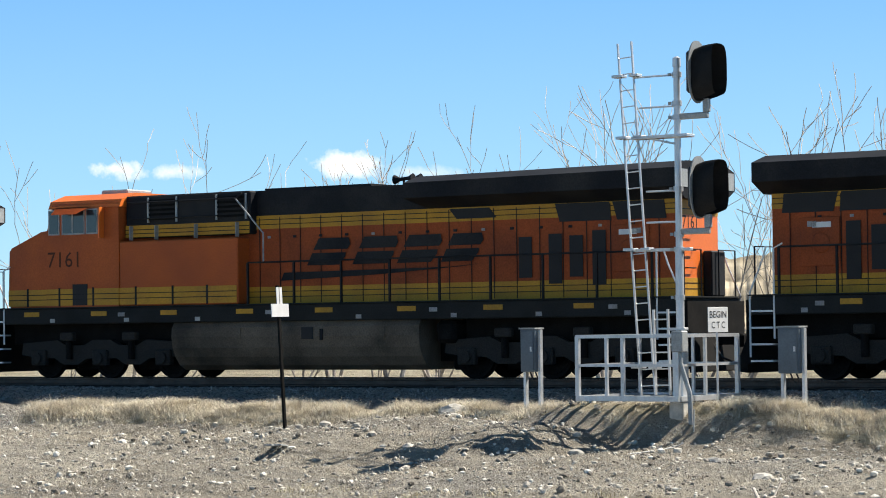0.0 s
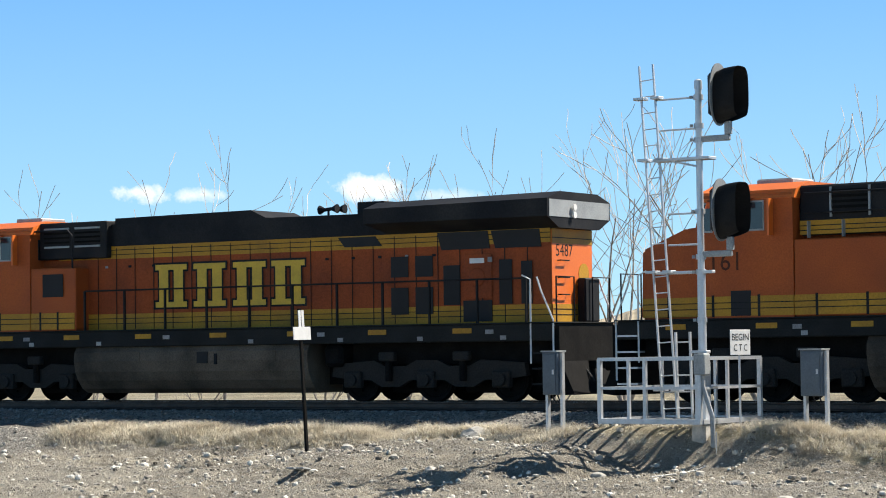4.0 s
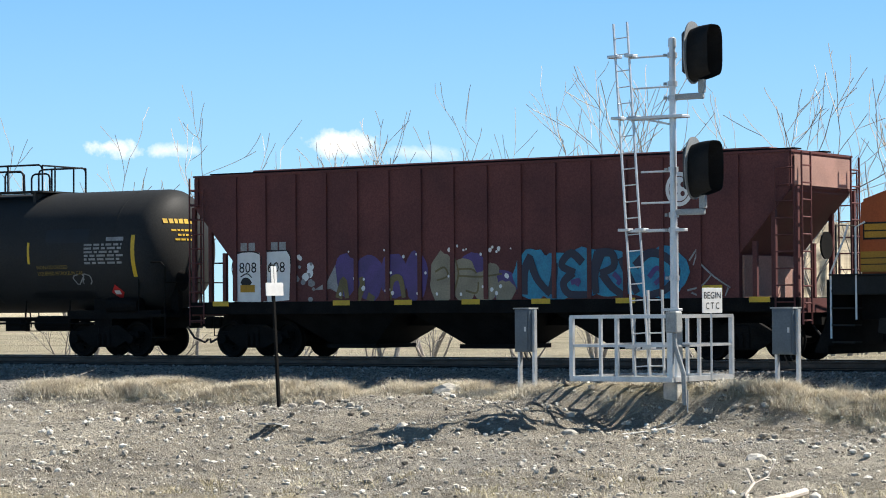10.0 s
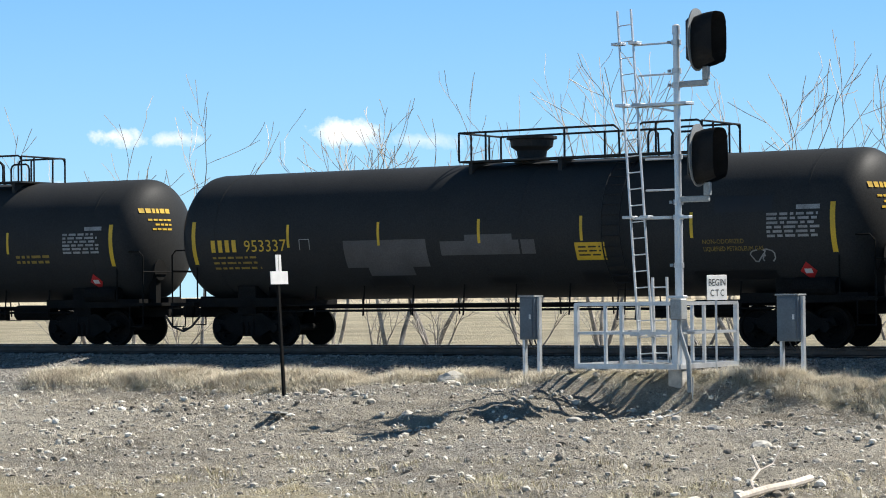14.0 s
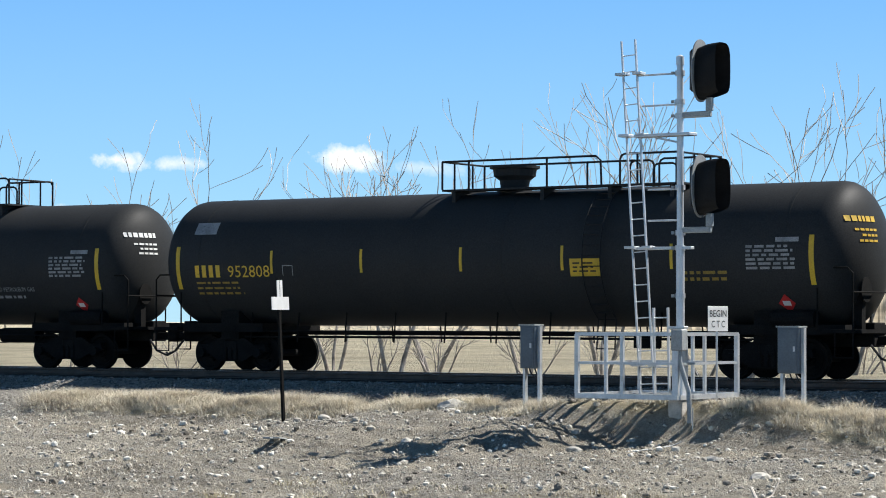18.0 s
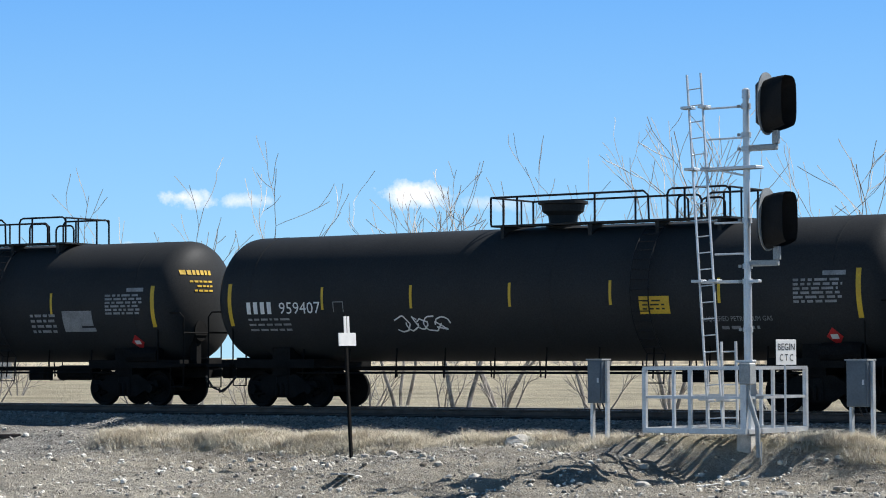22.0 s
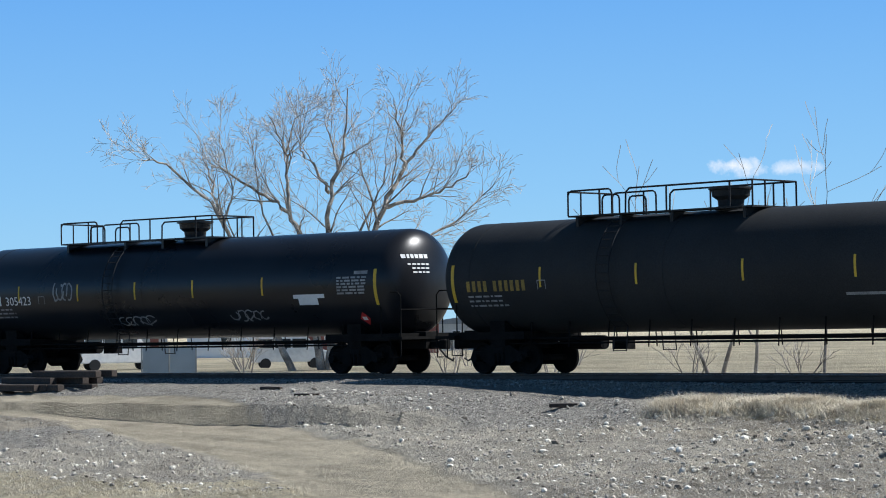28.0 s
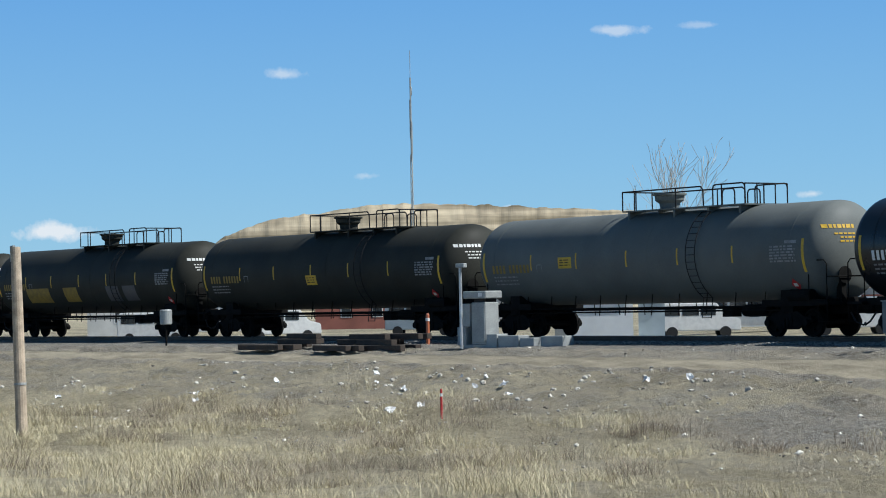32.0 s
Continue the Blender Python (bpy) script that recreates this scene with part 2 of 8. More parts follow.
def island_tint(m, low, high):
    """Give each separate piece of a joined mesh its own shade."""
    n, l = m.node_tree.nodes, m.node_tree.links
    g = n.new("ShaderNodeNewGeometry")
    r = n.new("ShaderNodeValToRGB")
    r.color_ramp.elements[0].color, r.color_ramp.elements[1].color = (*low, 1), (*high, 1)
    l.new(g.outputs["Random Per Island"], r.inputs[0])
    x = n.new("ShaderNodeMix")
    x.data_type, x.blend_type = "RGBA", "OVERLAY"
    x.inputs[0].default_value = 0.35
    bsdf = n["Principled BSDF"]
    old = bsdf.inputs["Base Color"].links[0].from_socket
    l.new(r.outputs[0], x.inputs[6])
    l.new(old, x.inputs[7])
    l.new(x.outputs[2], bsdf.inputs["Base Color"])
    return m


GRIT = island_tint(material("mixed_bank_stone", (0.55, 0.52, 0.46), 0.9, vary=0.3, stain=6.0, grain=60, bump=0.4), (0.12, 0.105, 0.085), (0.85, 0.81, 0.73))
BALLAST = island_tint(material("grey_ballast_stone", (0.4, 0.39, 0.37), 0.9, vary=0.3, stain=5.0, grain=50, bump=0.4), (0.09, 0.086, 0.08), (0.40, 0.385, 0.36))
WOOD = material("weathered_pole_wood", (0.52, 0.42, 0.31), 0.8, vary=0.4, stain=4.0, grain=60, bump=0.4)
BARK = material("pale_cottonwood_bark", (0.40, 0.36, 0.31), 0.9, vary=0.4, stain=1.5, grain=14, bump=0.5, second=(0.17, 0.145, 0.12))
TWIG = material("pale_dry_twigs", (0.58, 0.52, 0.45), 0.9, vary=0.3, stain=1.5, grain=14, bump=0.2, second=(0.40, 0.35, 0.29))
STRAW = material("bleached_dry_grass", (0.76, 0.70, 0.57), 0.9, vary=0.3, stain=0.9, grain=8, bump=0.0, second=(0.60, 0.54, 0.43))
STRAW_PALE = material("pale_dry_grass", (0.66, 0.59, 0.39), 0.9, vary=0.4, stain=0.5, grain=8, bump=0.0, second=(0.42, 0.355, 0.21))
BRUSH = material("grey_dead_weeds", (0.42, 0.36, 0.27), 0.9, vary=0.4, stain=1.0, grain=8, bump=0.0, second=(0.17, 0.13, 0.09))
RUBBER = material("black_rubber_hose", (0.012, 0.012, 0.012), 0.6, vary=0.2, bump=0.0)
BUILDING = material("pale_siding", (0.55, 0.55, 0.53), 0.7, vary=0.2, stain=0.6, bump=0.1)
ROOF = material("grey_metal_roof", (0.30, 0.31, 0.32), 0.5, metal=0.3, vary=0.25, stain=0.6, bump=0.1)
BRICKRED = material("dull_red_siding", (0.30, 0.11, 0.08), 0.7, vary=0.25, stain=0.6, bump=0.1)
WHITEWALL = material("white_painted_siding", (0.80, 0.82, 0.83), 0.6, vary=0.12, stain=0.8, bump=0.06)
BLUEPANEL = material("pale_blue_panel", (0.36, 0.43, 0.48), 0.5, vary=0.2, stain=0.6, bump=0.1)
PANE = material("dark_window_glass", (0.02, 0.025, 0.03), 0.08, vary=0.2, stain=1.0, bump=0.0, spec=0.8)
CABGLASS = material("tinted_cab_glass", (0.02, 0.04, 0.05), 0.05, vary=0.3, stain=1.6, bump=0.0, spec=0.7)
ORANGE_PLASTIC = material("faded_orange_plastic", (0.55, 0.17, 0.08), 0.5, vary=0.2, bump=0.0)
PAPER = material("white_litter", (0.8, 0.8, 0.8), 0.7, vary=0.1, bump=0.0)


def hill_material():
    m = bpy.data.materials.new("layered_clay_hill")
    m.use_nodes = True
    n, l = m.node_tree.nodes, m.node_tree.links
    bsdf = n["Principled BSDF"]
    bsdf.inputs["Roughness"].default_value = 0.95
    tc = n.new("ShaderNodeTexCoord")
    mp = n.new("ShaderNodeMapping")
    mp.inputs["Scale"].default_value = (0.006, 0.006, 0.16)
    no = n.new("ShaderNodeTexNoise")
    no.inputs["Scale"].default_value, no.inputs["Detail"].default_value = 1.4, 6
    n2 = n.new("ShaderNodeTexNoise")
    n2.inputs["Scale"].default_value, n2.inputs["Detail"].default_value = 0.06, 8
    l.new(tc.outputs["Object"], mp.inputs[0])
    l.new(mp.outputs[0], no.inputs["Vector"])
    l.new(tc.outputs["Object"], n2.inputs["Vector"])
    r = n.new("ShaderNodeValToRGB")
    r.color_ramp.elements[0].position, r.color_ramp.elements[1].position = 0.38, 0.62
    r.color_ramp.elements[0].color, r.color_ramp.elements[1].color = (0.17, 0.14, 0.09, 1), (0.42, 0.355, 0.25, 1)
    l.new(no.outputs[0], r.inputs[0])
    mx = n.new("ShaderNodeMix")
    mx.data_type, mx.blend_type = "RGBA", "OVERLAY"
    mx.inputs[0].default_value = 0.8
    l.new(r.outputs[0], mx.inputs[6])
    l.new(n2.outputs[0], mx.inputs[7])
    l.new(mx.outputs[2], bsdf.inputs["Base Color"])
    return m


def ground_material():
    """Dirt, gravel, wheel-worn road and straw, laid by the zone weights on the ground mesh, ragged by noise."""
    m = bpy.data.materials.new("dry_ground")
    m.use_nodes = True
    n, l = m.node_tree.nodes, m.node_tree.links
    bsdf = n["Principled BSDF"]
    bsdf.inputs["Roughness"].default_value = 0.95
    bsdf.inputs["Specular IOR Level"].default_value = 0.15
    tc = n.new("ShaderNodeTexCoord")

    def nz(scale, detail=6, rough=0.6):
        q = n.new("ShaderNodeTexNoise")
        q.inputs["Scale"].default_value, q.inputs["Detail"].default_value, q.inputs["Roughness"].default_value = scale, detail, rough
        l.new(tc.outputs["Object"], q.inputs["Vector"])
        return q.outputs[0]

    def ramp(src, c0, c1, p0=0.3, p1=0.7):
        q = n.new("ShaderNodeValToRGB")
        e = q.color_ramp.elements
        e[0].color, e[1].color, e[0].position, e[1].position = (*c0, 1), (*c1, 1), p0, p1
        l.new(src, q.inputs[0])
        return q.outputs[0]

    def mixc(f, a, b, mode="MIX"):
        q = n.new("ShaderNodeMix")
        q.data_type, q.blend_type = "RGBA", mode
        if isinstance(f, float):
            q.inputs[0].default_value = f
        else:
            l.new(f, q.inputs[0])
        l.new(a, q.inputs[6])
        l.new(b, q.inputs[7])
        return q.outputs[2]

    def zone(name, ragged, amount):
        at = n.new("ShaderNodeAttribute")
        at.attribute_name = name
        a = n.new("ShaderNodeMath")
        a.operation = "MULTIPLY_ADD"
        l.new(ragged, a.inputs[0])
        a.inputs[1].default_value = amount
        l.new(at.outputs["Fac"], a.inputs[2])
        b = n.new("ShaderNodeMapRange")
        b.inputs[1].default_value, b.inputs[2].default_value = 0.35 + amount * 0.5, 0.65 + amount * 0.5
        l.new(a.outputs[0], b.inputs[0])
        return b.outputs[0]

    fine, mid, big, huge = nz(26, 6, 0.7), nz(5.0, 6), nz(0.9, 5), nz(0.16, 4)
    vor = n.new("ShaderNodeTexVoronoi")
    vor.inputs["Scale"].default_value = 14.0
    l.new(tc.outputs["Object"], vor.inputs["Vector"])
    lie = n.new("ShaderNodeMapping")
    lie.inputs["Rotation"].default_value, lie.inputs["Scale"].default_value = (0, 0, radians(62)), (0.22, 1.5, 1.0)
    l.new(tc.outputs["Object"], lie.inputs[0])
    wash = n.new("ShaderNodeTexNoise")
    wash.inputs["Scale"].default_value, wash.inputs["Detail"].default_value = 1.1, 6
    l.new(lie.outputs[0], wash.inputs["Vector"])
    grit0 = ramp(nz(18, 5, 0.7), (0.25, 0.25, 0.24), (0.8, 0.79, 0.77), 0.36, 0.64)
    dirt = mixc(0.5, ramp(mid, (0.20, 0.178, 0.146), (0.74, 0.68, 0.57), 0.36, 0.64), ramp(big, (0.34, 0.305, 0.25), (0.78, 0.705, 0.58), 0.36, 0.62))
    dirt = mixc(0.42, dirt, ramp(wash.outputs[0], (0.17, 0.155, 0.13), (0.76, 0.68, 0.54), 0.38, 0.60))
    gravel = mixc(0.5, ramp(vor.outputs["Color"], (0.16, 0.15, 0.135), (0.72, 0.685, 0.62), 0.15, 0.85), ramp(fine, (0.19, 0.178, 0.158), (0.70, 0.665, 0.60), 0.36, 0.64))
    road = mixc(0.45, ramp(big, (0.38, 0.335, 0.25), (0.60, 0.53, 0.40), 0.36, 0.64), ramp(wash.outputs[0], (0.28, 0.247, 0.19), (0.62, 0.55, 0.42), 0.36, 0.64))
    road = mixc(0.3, road, grit0, "OVERLAY")
    straw = mixc(0.5, ramp(mid, (0.34, 0.295, 0.205), (0.72, 0.635, 0.45), 0.35, 0.65), ramp(huge, (0.42, 0.37, 0.26), (0.84, 0.755, 0.55), 0.38, 0.60))
    pale = mixc(0.5, ramp(big, (0.50, 0.455, 0.37), (0.72, 0.66, 0.54)), ramp(mid, (0.34, 0.305, 0.25), (0.76, 0.70, 0.59), 0.36, 0.62))
    pale = mixc(0.3, pale, ramp(wash.outputs[0], (0.24, 0.215, 0.175), (0.80, 0.73, 0.60), 0.38, 0.6))
    grit = ramp(nz(60, 3, 0.8), (0.06, 0.055, 0.045), (0.94, 0.93, 0.9), 0.38, 0.62)
    dirt = mixc(0.55, dirt, grit, "OVERLAY")
    gravel = mixc(0.5, gravel, grit, "OVERLAY")
    straw = mixc(0.35, straw, grit, "OVERLAY")
    c = mixc(zone("gravel", mid, 0.7), dirt, gravel)
    c = mixc(zone("pale", big, 0.9), c, pale)
    c = mixc(zone("straw", big, 0.8), c, straw)
    c = mixc(zone("road", big, 0.9), c, road)
    l.new(c, bsdf.inputs["Base Color"])
    b = n.new("ShaderNodeBump")
    b.inputs["Strength"].default_value, b.inputs["Distance"].default_value = 1.0, 0.4
    s = n.new("ShaderNodeMath")
    l.new(fine, s.inputs[0])
    l.new(mid, s.inputs[1])
    worn = n.new("ShaderNodeMapRange")          # wheels have pressed the road smooth
    worn.inputs[3].default_value, worn.inputs[4].default_value = 1.0, 0.4
    l.new(zone("road", mid, 0.35), worn.inputs[0])
    soft = n.new("ShaderNodeMath")
    soft.operation = "MULTIPLY"
    l.new(s.outputs[0], soft.inputs[0])
    l.new(worn.outputs[0], soft.inputs[1])
    l.new(soft.outputs[0], b.inputs["Height"])
    l.new(b.outputs[0], bsdf.inputs["Normal"])
    return m


GROUND, HILL = ground_material(), hill_material()


# ---------------- modelling helpers ----------------
def part(name, bm, mat, parent=None, label="", smooth=False):
    me = bpy.data.meshes.new(name)
    if smooth:
        for f in bm.faces:
            f.smooth = True
    bm.to_mesh(me)
    bm.free()
    me.materials.append(mat)
    ob = new(name, me)
    if parent is not None:
        ob.parent = parent
    if label:
        ob["label"] = label
    return ob


def share(name, me, parent, m, label=""):
    ob = new(name, me)
    ob.parent = parent
    ob.matrix_local = m
    if label:
        ob["label"] = label
    return ob


def thing(name, label, category, m=None, group="", kind=""):
    ob = new(name)
    ob.empty_display_size = 0.2
    if m is not None:
        ob.matrix_basis = m
    return tagged(ob, label, category, group, kind)


def box(bm, x0, y0, z0, x1, y1, z1, bevel=0.0):
    r = bmesh.ops.create_cube(bm, size=1.0)
    vs = r["verts"]
    bmesh.ops.scale(bm, vec=(x1 - x0, y1 - y0, z1 - z0), verts=vs)
    bmesh.ops.translate(bm, vec=((x0 + x1) / 2, (y0 + y1) / 2, (z0 + z1) / 2), verts=vs)
    if bevel:
        es = list({e for v in vs for e in v.link_edges})
        bmesh.ops.bevel(bm, geom=es, offset=bevel, segments=1, affect="EDGES")
    return bm


def boxes(*specs, bevel=0.0):
    bm = bmesh.new()
    for sp in specs:
        box(bm, *sp, bevel=bevel)
    return bm


def rod(bm, a, b, r, n=8, r2=None):
    """A round bar from a to b."""
    a, b = Vector(a), Vector(b)
    d = b - a
    m = Matrix.Translation((a + b) / 2) @ d.to_track_quat("Z", "Y").to_matrix().to_4x4()
    bmesh.ops.create_cone(bm, cap_ends=True, segments=n, radius1=r, radius2=r if r2 is None else r2, depth=d.length, matrix=m)
    return bm


def rods(r, *pairs, n=8):
    bm = bmesh.new()
    for a, b in pairs:
        rod(bm, a, b, r, n)
    return bm


def pipe(bm, pts, r, n=6):
    """A bent round bar through the points, in one piece."""
    p = [Vector(q) for q in pts]
    rings = []
    side = None
    for i, q in enumerate(p):
        d = (p[min(i + 1, len(p) - 1)] - p[max(i - 1, 0)])
        d = d.normalized() if d.length > 1e-6 else Vector((0, 0, 1))
        side = d.orthogonal().normalized() if side is None else (side - d * side.dot(d)).normalized()
        up = d.cross(side)
        rings.append([bm.verts.new(q + (side * math.cos(2 * math.pi * k / n) + up * math.sin(2 * math.pi * k / n)) * r) for k in range(n)])
    for a, b in zip(rings, rings[1:]):
        for k in range(n):
            bm.faces.new((a[k], a[(k + 1) % n], b[(k + 1) % n], b[k]))
    bm.faces.new(rings[0][::-1])
    bm.faces.new(rings[-1])
    return bm


def prism(bm, poly, y0, y1):
    """A plate with outline poly in (x, z), from y0 to y1."""
    a = [bm.verts.new((x, y0, z)) for x, z in poly]
    b = [bm.verts.new((x, y1, z)) for x, z in poly]
    n = len(poly)
    bm.faces.new(a)
    bm.faces.new(b[::-1])
    for i in range(n):
        bm.faces.new((a[(i + 1) % n], a[i], b[i], b[(i + 1) % n]))
    bmesh.ops.recalc_face_normals(bm, faces=bm.faces[:])
    return bm


def lathe(bm, prof, axis="x", n=40, centre=(0, 0, 0)):
    """Turn (along, radius) pairs round an axis."""
    rings = []
    for a, r in prof:
        ring = []
        for i in range(n):
            t = 2 * math.pi * i / n
            c, s = r * math.cos(t), r * math.sin(t)
            p = (a, c, s) if axis == "x" else (c, a, s) if axis == "y" else (c, s, a)
            ring.append(bm.verts.new(Vector(p) + Vector(centre)))
        rings.append(ring)
    for q, w in zip(rings, rings[1:]):
        for i in range(n):
            bm.faces.new((q[i], q[(i + 1) % n], w[(i + 1) % n], w[i]))
    bm.faces.new(rings[0])
    bm.faces.new(rings[-1])
    bmesh.ops.recalc_face_normals(bm, faces=bm.faces[:])
    return bm


def letters(text, height):
    """Flat letters as a bmesh in (x, z), facing -y, lower left corner at the origin."""
    cu = bpy.data.curves.new("letters", "FONT")
    cu.body, cu.size, cu.resolution_u = text, height * 1.38, 2
    tmp = bpy.data.objects.new("letters", cu)
    me = bpy.data.meshes.new_from_object(tmp)
    bm = bmesh.new()
    bm.from_mesh(me)
    bpy.data.meshes.remove(me)
    bpy.data.objects.remove(tmp)
    bpy.data.curves.remove(cu)
    bmesh.ops.transform(bm, matrix=Matrix.Rotation(radians(90), 4, "X"), verts=bm.verts[:])
    for v in bm.verts:
        v.co.y = 0.0
    return bm


# ---------------- ground ----------------
BANK = ((-3000, -1.5), (-300, -1.3), (-90, -1.15), (-30, -1.05), (-8, -1.0), (-5.0, -0.85), (-3.4, -0.62), (-2.6, -0.45), (-2.0, -0.22), (2.0, -0.22), (2.7, -0.42), (3.3, -0.52),
        (5.5, -0.58), (6.6, -0.95), (8, -1.1), (10, -1.2), (12, -1.36), (16, -1.68), (22, -1.92), (30, -1.9), (40, -1.4), (52, -0.5), (90, -0.5), (200, -0.5))


SHOULDER = ((0.9, -0.16), (2.0, -0.15), (4.5, -0.27), (6.5, -0.45), (8.5, -0.62))


def lerp(table, x):
    if x <= table[0][0]:
        return table[0][1]
    for (a, u), (b, v) in zip(table, table[1:]):
        if x <= b:
            return u + (v - u) * (x - a) / (b - a)
    return table[-1][1]


# the dirt road: s, o of its middle and half width
ROAD = ((-3000, 8.2), (-130, 8.2), (-84, 8.3), (-72, 8.1), (-66, 8.2), (-62, 9.4), (-56, 11.8), (-50, 14.5), (-44, 17.8), (-39, 20.4), (-30, 25.5), (-10, 33), (60, 36), (600, 36))


def road_weight(s, o):
    k = lerp(ROAD, s)
    wide = 1.5 if s < -66 else 1.95
    return max(0.0, min(1.0, 2.0 - 1.5 * abs(o - k) / wide))


def smooth01(a, b, x):
    t = max(0.0, min(1.0, (x - a) / (b - a)))
    return t * t * (3 - 2 * t)


def ground_z(s, o):
    z = lerp(BANK, o)
    flat = smooth01(-62, -78, s)            # the bank is lower where the road runs beside the track
    if 3 < o < 30:
        z = z * (1 - flat) + flat * (-0.50 - 0.085 * max(0.0, o - 8) if o < 22 else -1.69 - 0.02 * (o - 22))
    if 0.9 < o < 8.5:                        # towards the crossing the ground comes up level with the rails
        near = smooth01(-49, -58, s)
        z = z * (1 - near) + near * max(z, lerp(SHOULDER, o))
    if o > 3.0:
        w = road_weight(s, o)
        z -= 0.16 * smooth01(5.6, 6.8, o) * (1 - smooth01(8.0, 10.5, o)) * smooth01(-33.0, -29.5, s)
        z += (0.40 * smooth01(5.8, 7.8, o) * (1 - smooth01(8.8, 11.5, o))) * smooth01(-30.6, -31.9, s) * (1 - smooth01(-36.0, -39.5, s))
        z += 0.16 * smooth01(4.6, 5.6, o) * (1 - smooth01(6.25, 7.0, o)) * smooth01(-34.6, -31.8, s) * (1 - smooth01(-28.6, -26.0, s))
        z += 0.27 * smooth01(5.5, 6.05, o) * (1 - smooth01(6.35, 7.15, o)) * smooth01(-34.0, -31.5, s) * (1 - smooth01(-28.4, -25.0, s))
        lump = 0.03 * noise.noise(Vector((s * 6.1, o * 6.1, 3))) + 0.11 * noise.noise(Vector((s * 0.5, o * 0.5, 1))) + 0.09 * noise.noise(Vector((s * 1.5, o * 1.5, 4))) + 0.075 * noise.noise(Vector((s * 3.3, o * 3.3, 6)))
        rill = noise.noise(Vector(((s + 0.6 * o) * 0.28, (o - 0.5 * s) * 1.05, 12))) + 0.5 * noise.noise(Vector(((s + 0.6 * o) * 0.6, (o - 0.5 * s) * 2.3, 14)))
        lump += 0.16 * rill * smooth01(-44, -54, s) * smooth01(8.5, 11.0, o) * (1 - smooth01(26, 30, o))
        z += lump * smooth01(3.0, 6.0, o) * (1 - 0.8 * w) - 0.05 * w
        k = abs(abs(o - lerp(ROAD, s)) - 0.8)
        z -= 0.035 * w * max(0.0, 1 - k / 0.3)
    elif o < -3.0:
        z += (0.35 * noise.noise(Vector((s * 0.035, o * 0.06, 2)))) * smooth01(3, 14, -o)
    return z


def steps(*legs):
    out = []
    for a, b, n in legs:
        out += [a + (b - a) * i / n for i in range(n)]
    return out + [legs[-1][1]]


def build_ground():
    ss = steps((-3000, -400, 14), (-400, -150, 40), (-150, -112, 95), (-112, -14, 520), (-14, 30, 40), (30, 460, 30))
    oo = steps((-3000, -400, 8), (-400, -80, 24), (-80, -8, 48), (-8, -2, 16), (-2, 2.0, 6), (2.0, 24, 150), (24, 30, 12), (30, 60, 12), (60, 190, 5))
    verts, faces, g, r, st, pa = [], [], [], [], [], []
    for s in ss:
        for o in oo:
            verts.append(on_track(s, o, ground_z(s, o)))
            wob = 0.5 * noise.noise(Vector((s * 0.22, o * 0.3, 7)))
            gr = 1.0 if abs(o) < 3.6 else max(0.0, 1.0 - (abs(o) - 3.6) / 1.6)
            if o > 3 and s < -44:
                gr = max(gr, smooth01(-46, -54, s) * (1 - smooth01(7.5, 10.0, o)) * (1 - smooth01(-68, -76, s) * smooth01(4.2, 6, o)))
            if 3 < o < 26:
                gr = max(gr, 0.45 + 0.5 * wob, 0.8 * smooth01(-42, -50, s) * (1 - smooth01(-64, -68, s)))
            g.append(gr)
            r.append(road_weight(s, o) if o > 3 else 0.0)
            straw = smooth01(6, 16, -o) if o < 0 else 0.0
            if o > 0:
                straw = max(straw, (1 - smooth01(0.5, 1.3, abs(o - 5.6))) * smooth01(-47, -44, s) * 0.75)
                straw = max(straw, smooth01(17.0, 20.0, o + 2 * wob) * smooth01(-66, -74, s), smooth01(14, 18, o + 3 * wob) * smooth01(-28, -22, s) * 0.6)
                straw = max(straw, 0.62 * smooth01(16.5, 19.5, o + 3 * wob), 0.52 * smooth01(-64, -72, s) * smooth01(9.5, 11.5, o))
            st.append(straw)
            pa.append((smooth01(6.8, 9.0, o + 3 * wob) * smooth01(-36.5, -42, s) * (1 - smooth01(-60, -66, s)) * 0.62 + smooth01(8.0, 11.0, o + 4 * wob) * smooth01(-29, -24, s) * 0.5) if o > 0 else 0.0)
    m = len(oo)
    for i in range(len(ss) - 1):
        for j in range(m - 1):
            a = i * m + j
            faces.append((a, a + 1, a + m + 1, a + m))
    me = bpy.data.meshes.new("ground")
    me.from_pydata(verts, [], faces)
    for name, vals in (("gravel", g), ("road", r), ("straw", st), ("pale", pa)):
        at = me.attributes.new(name, "FLOAT", "POINT")
        at.data.foreach_set("value", vals)
    for p in me.polygons:
        p.use_smooth = True
    me.materials.append(GROUND)
    ob = new("ground", me)
    tagged(ob, "dry dirt and gravel ground with straw and a worn road", "ground", kind="structure")
    return ob


build_ground()


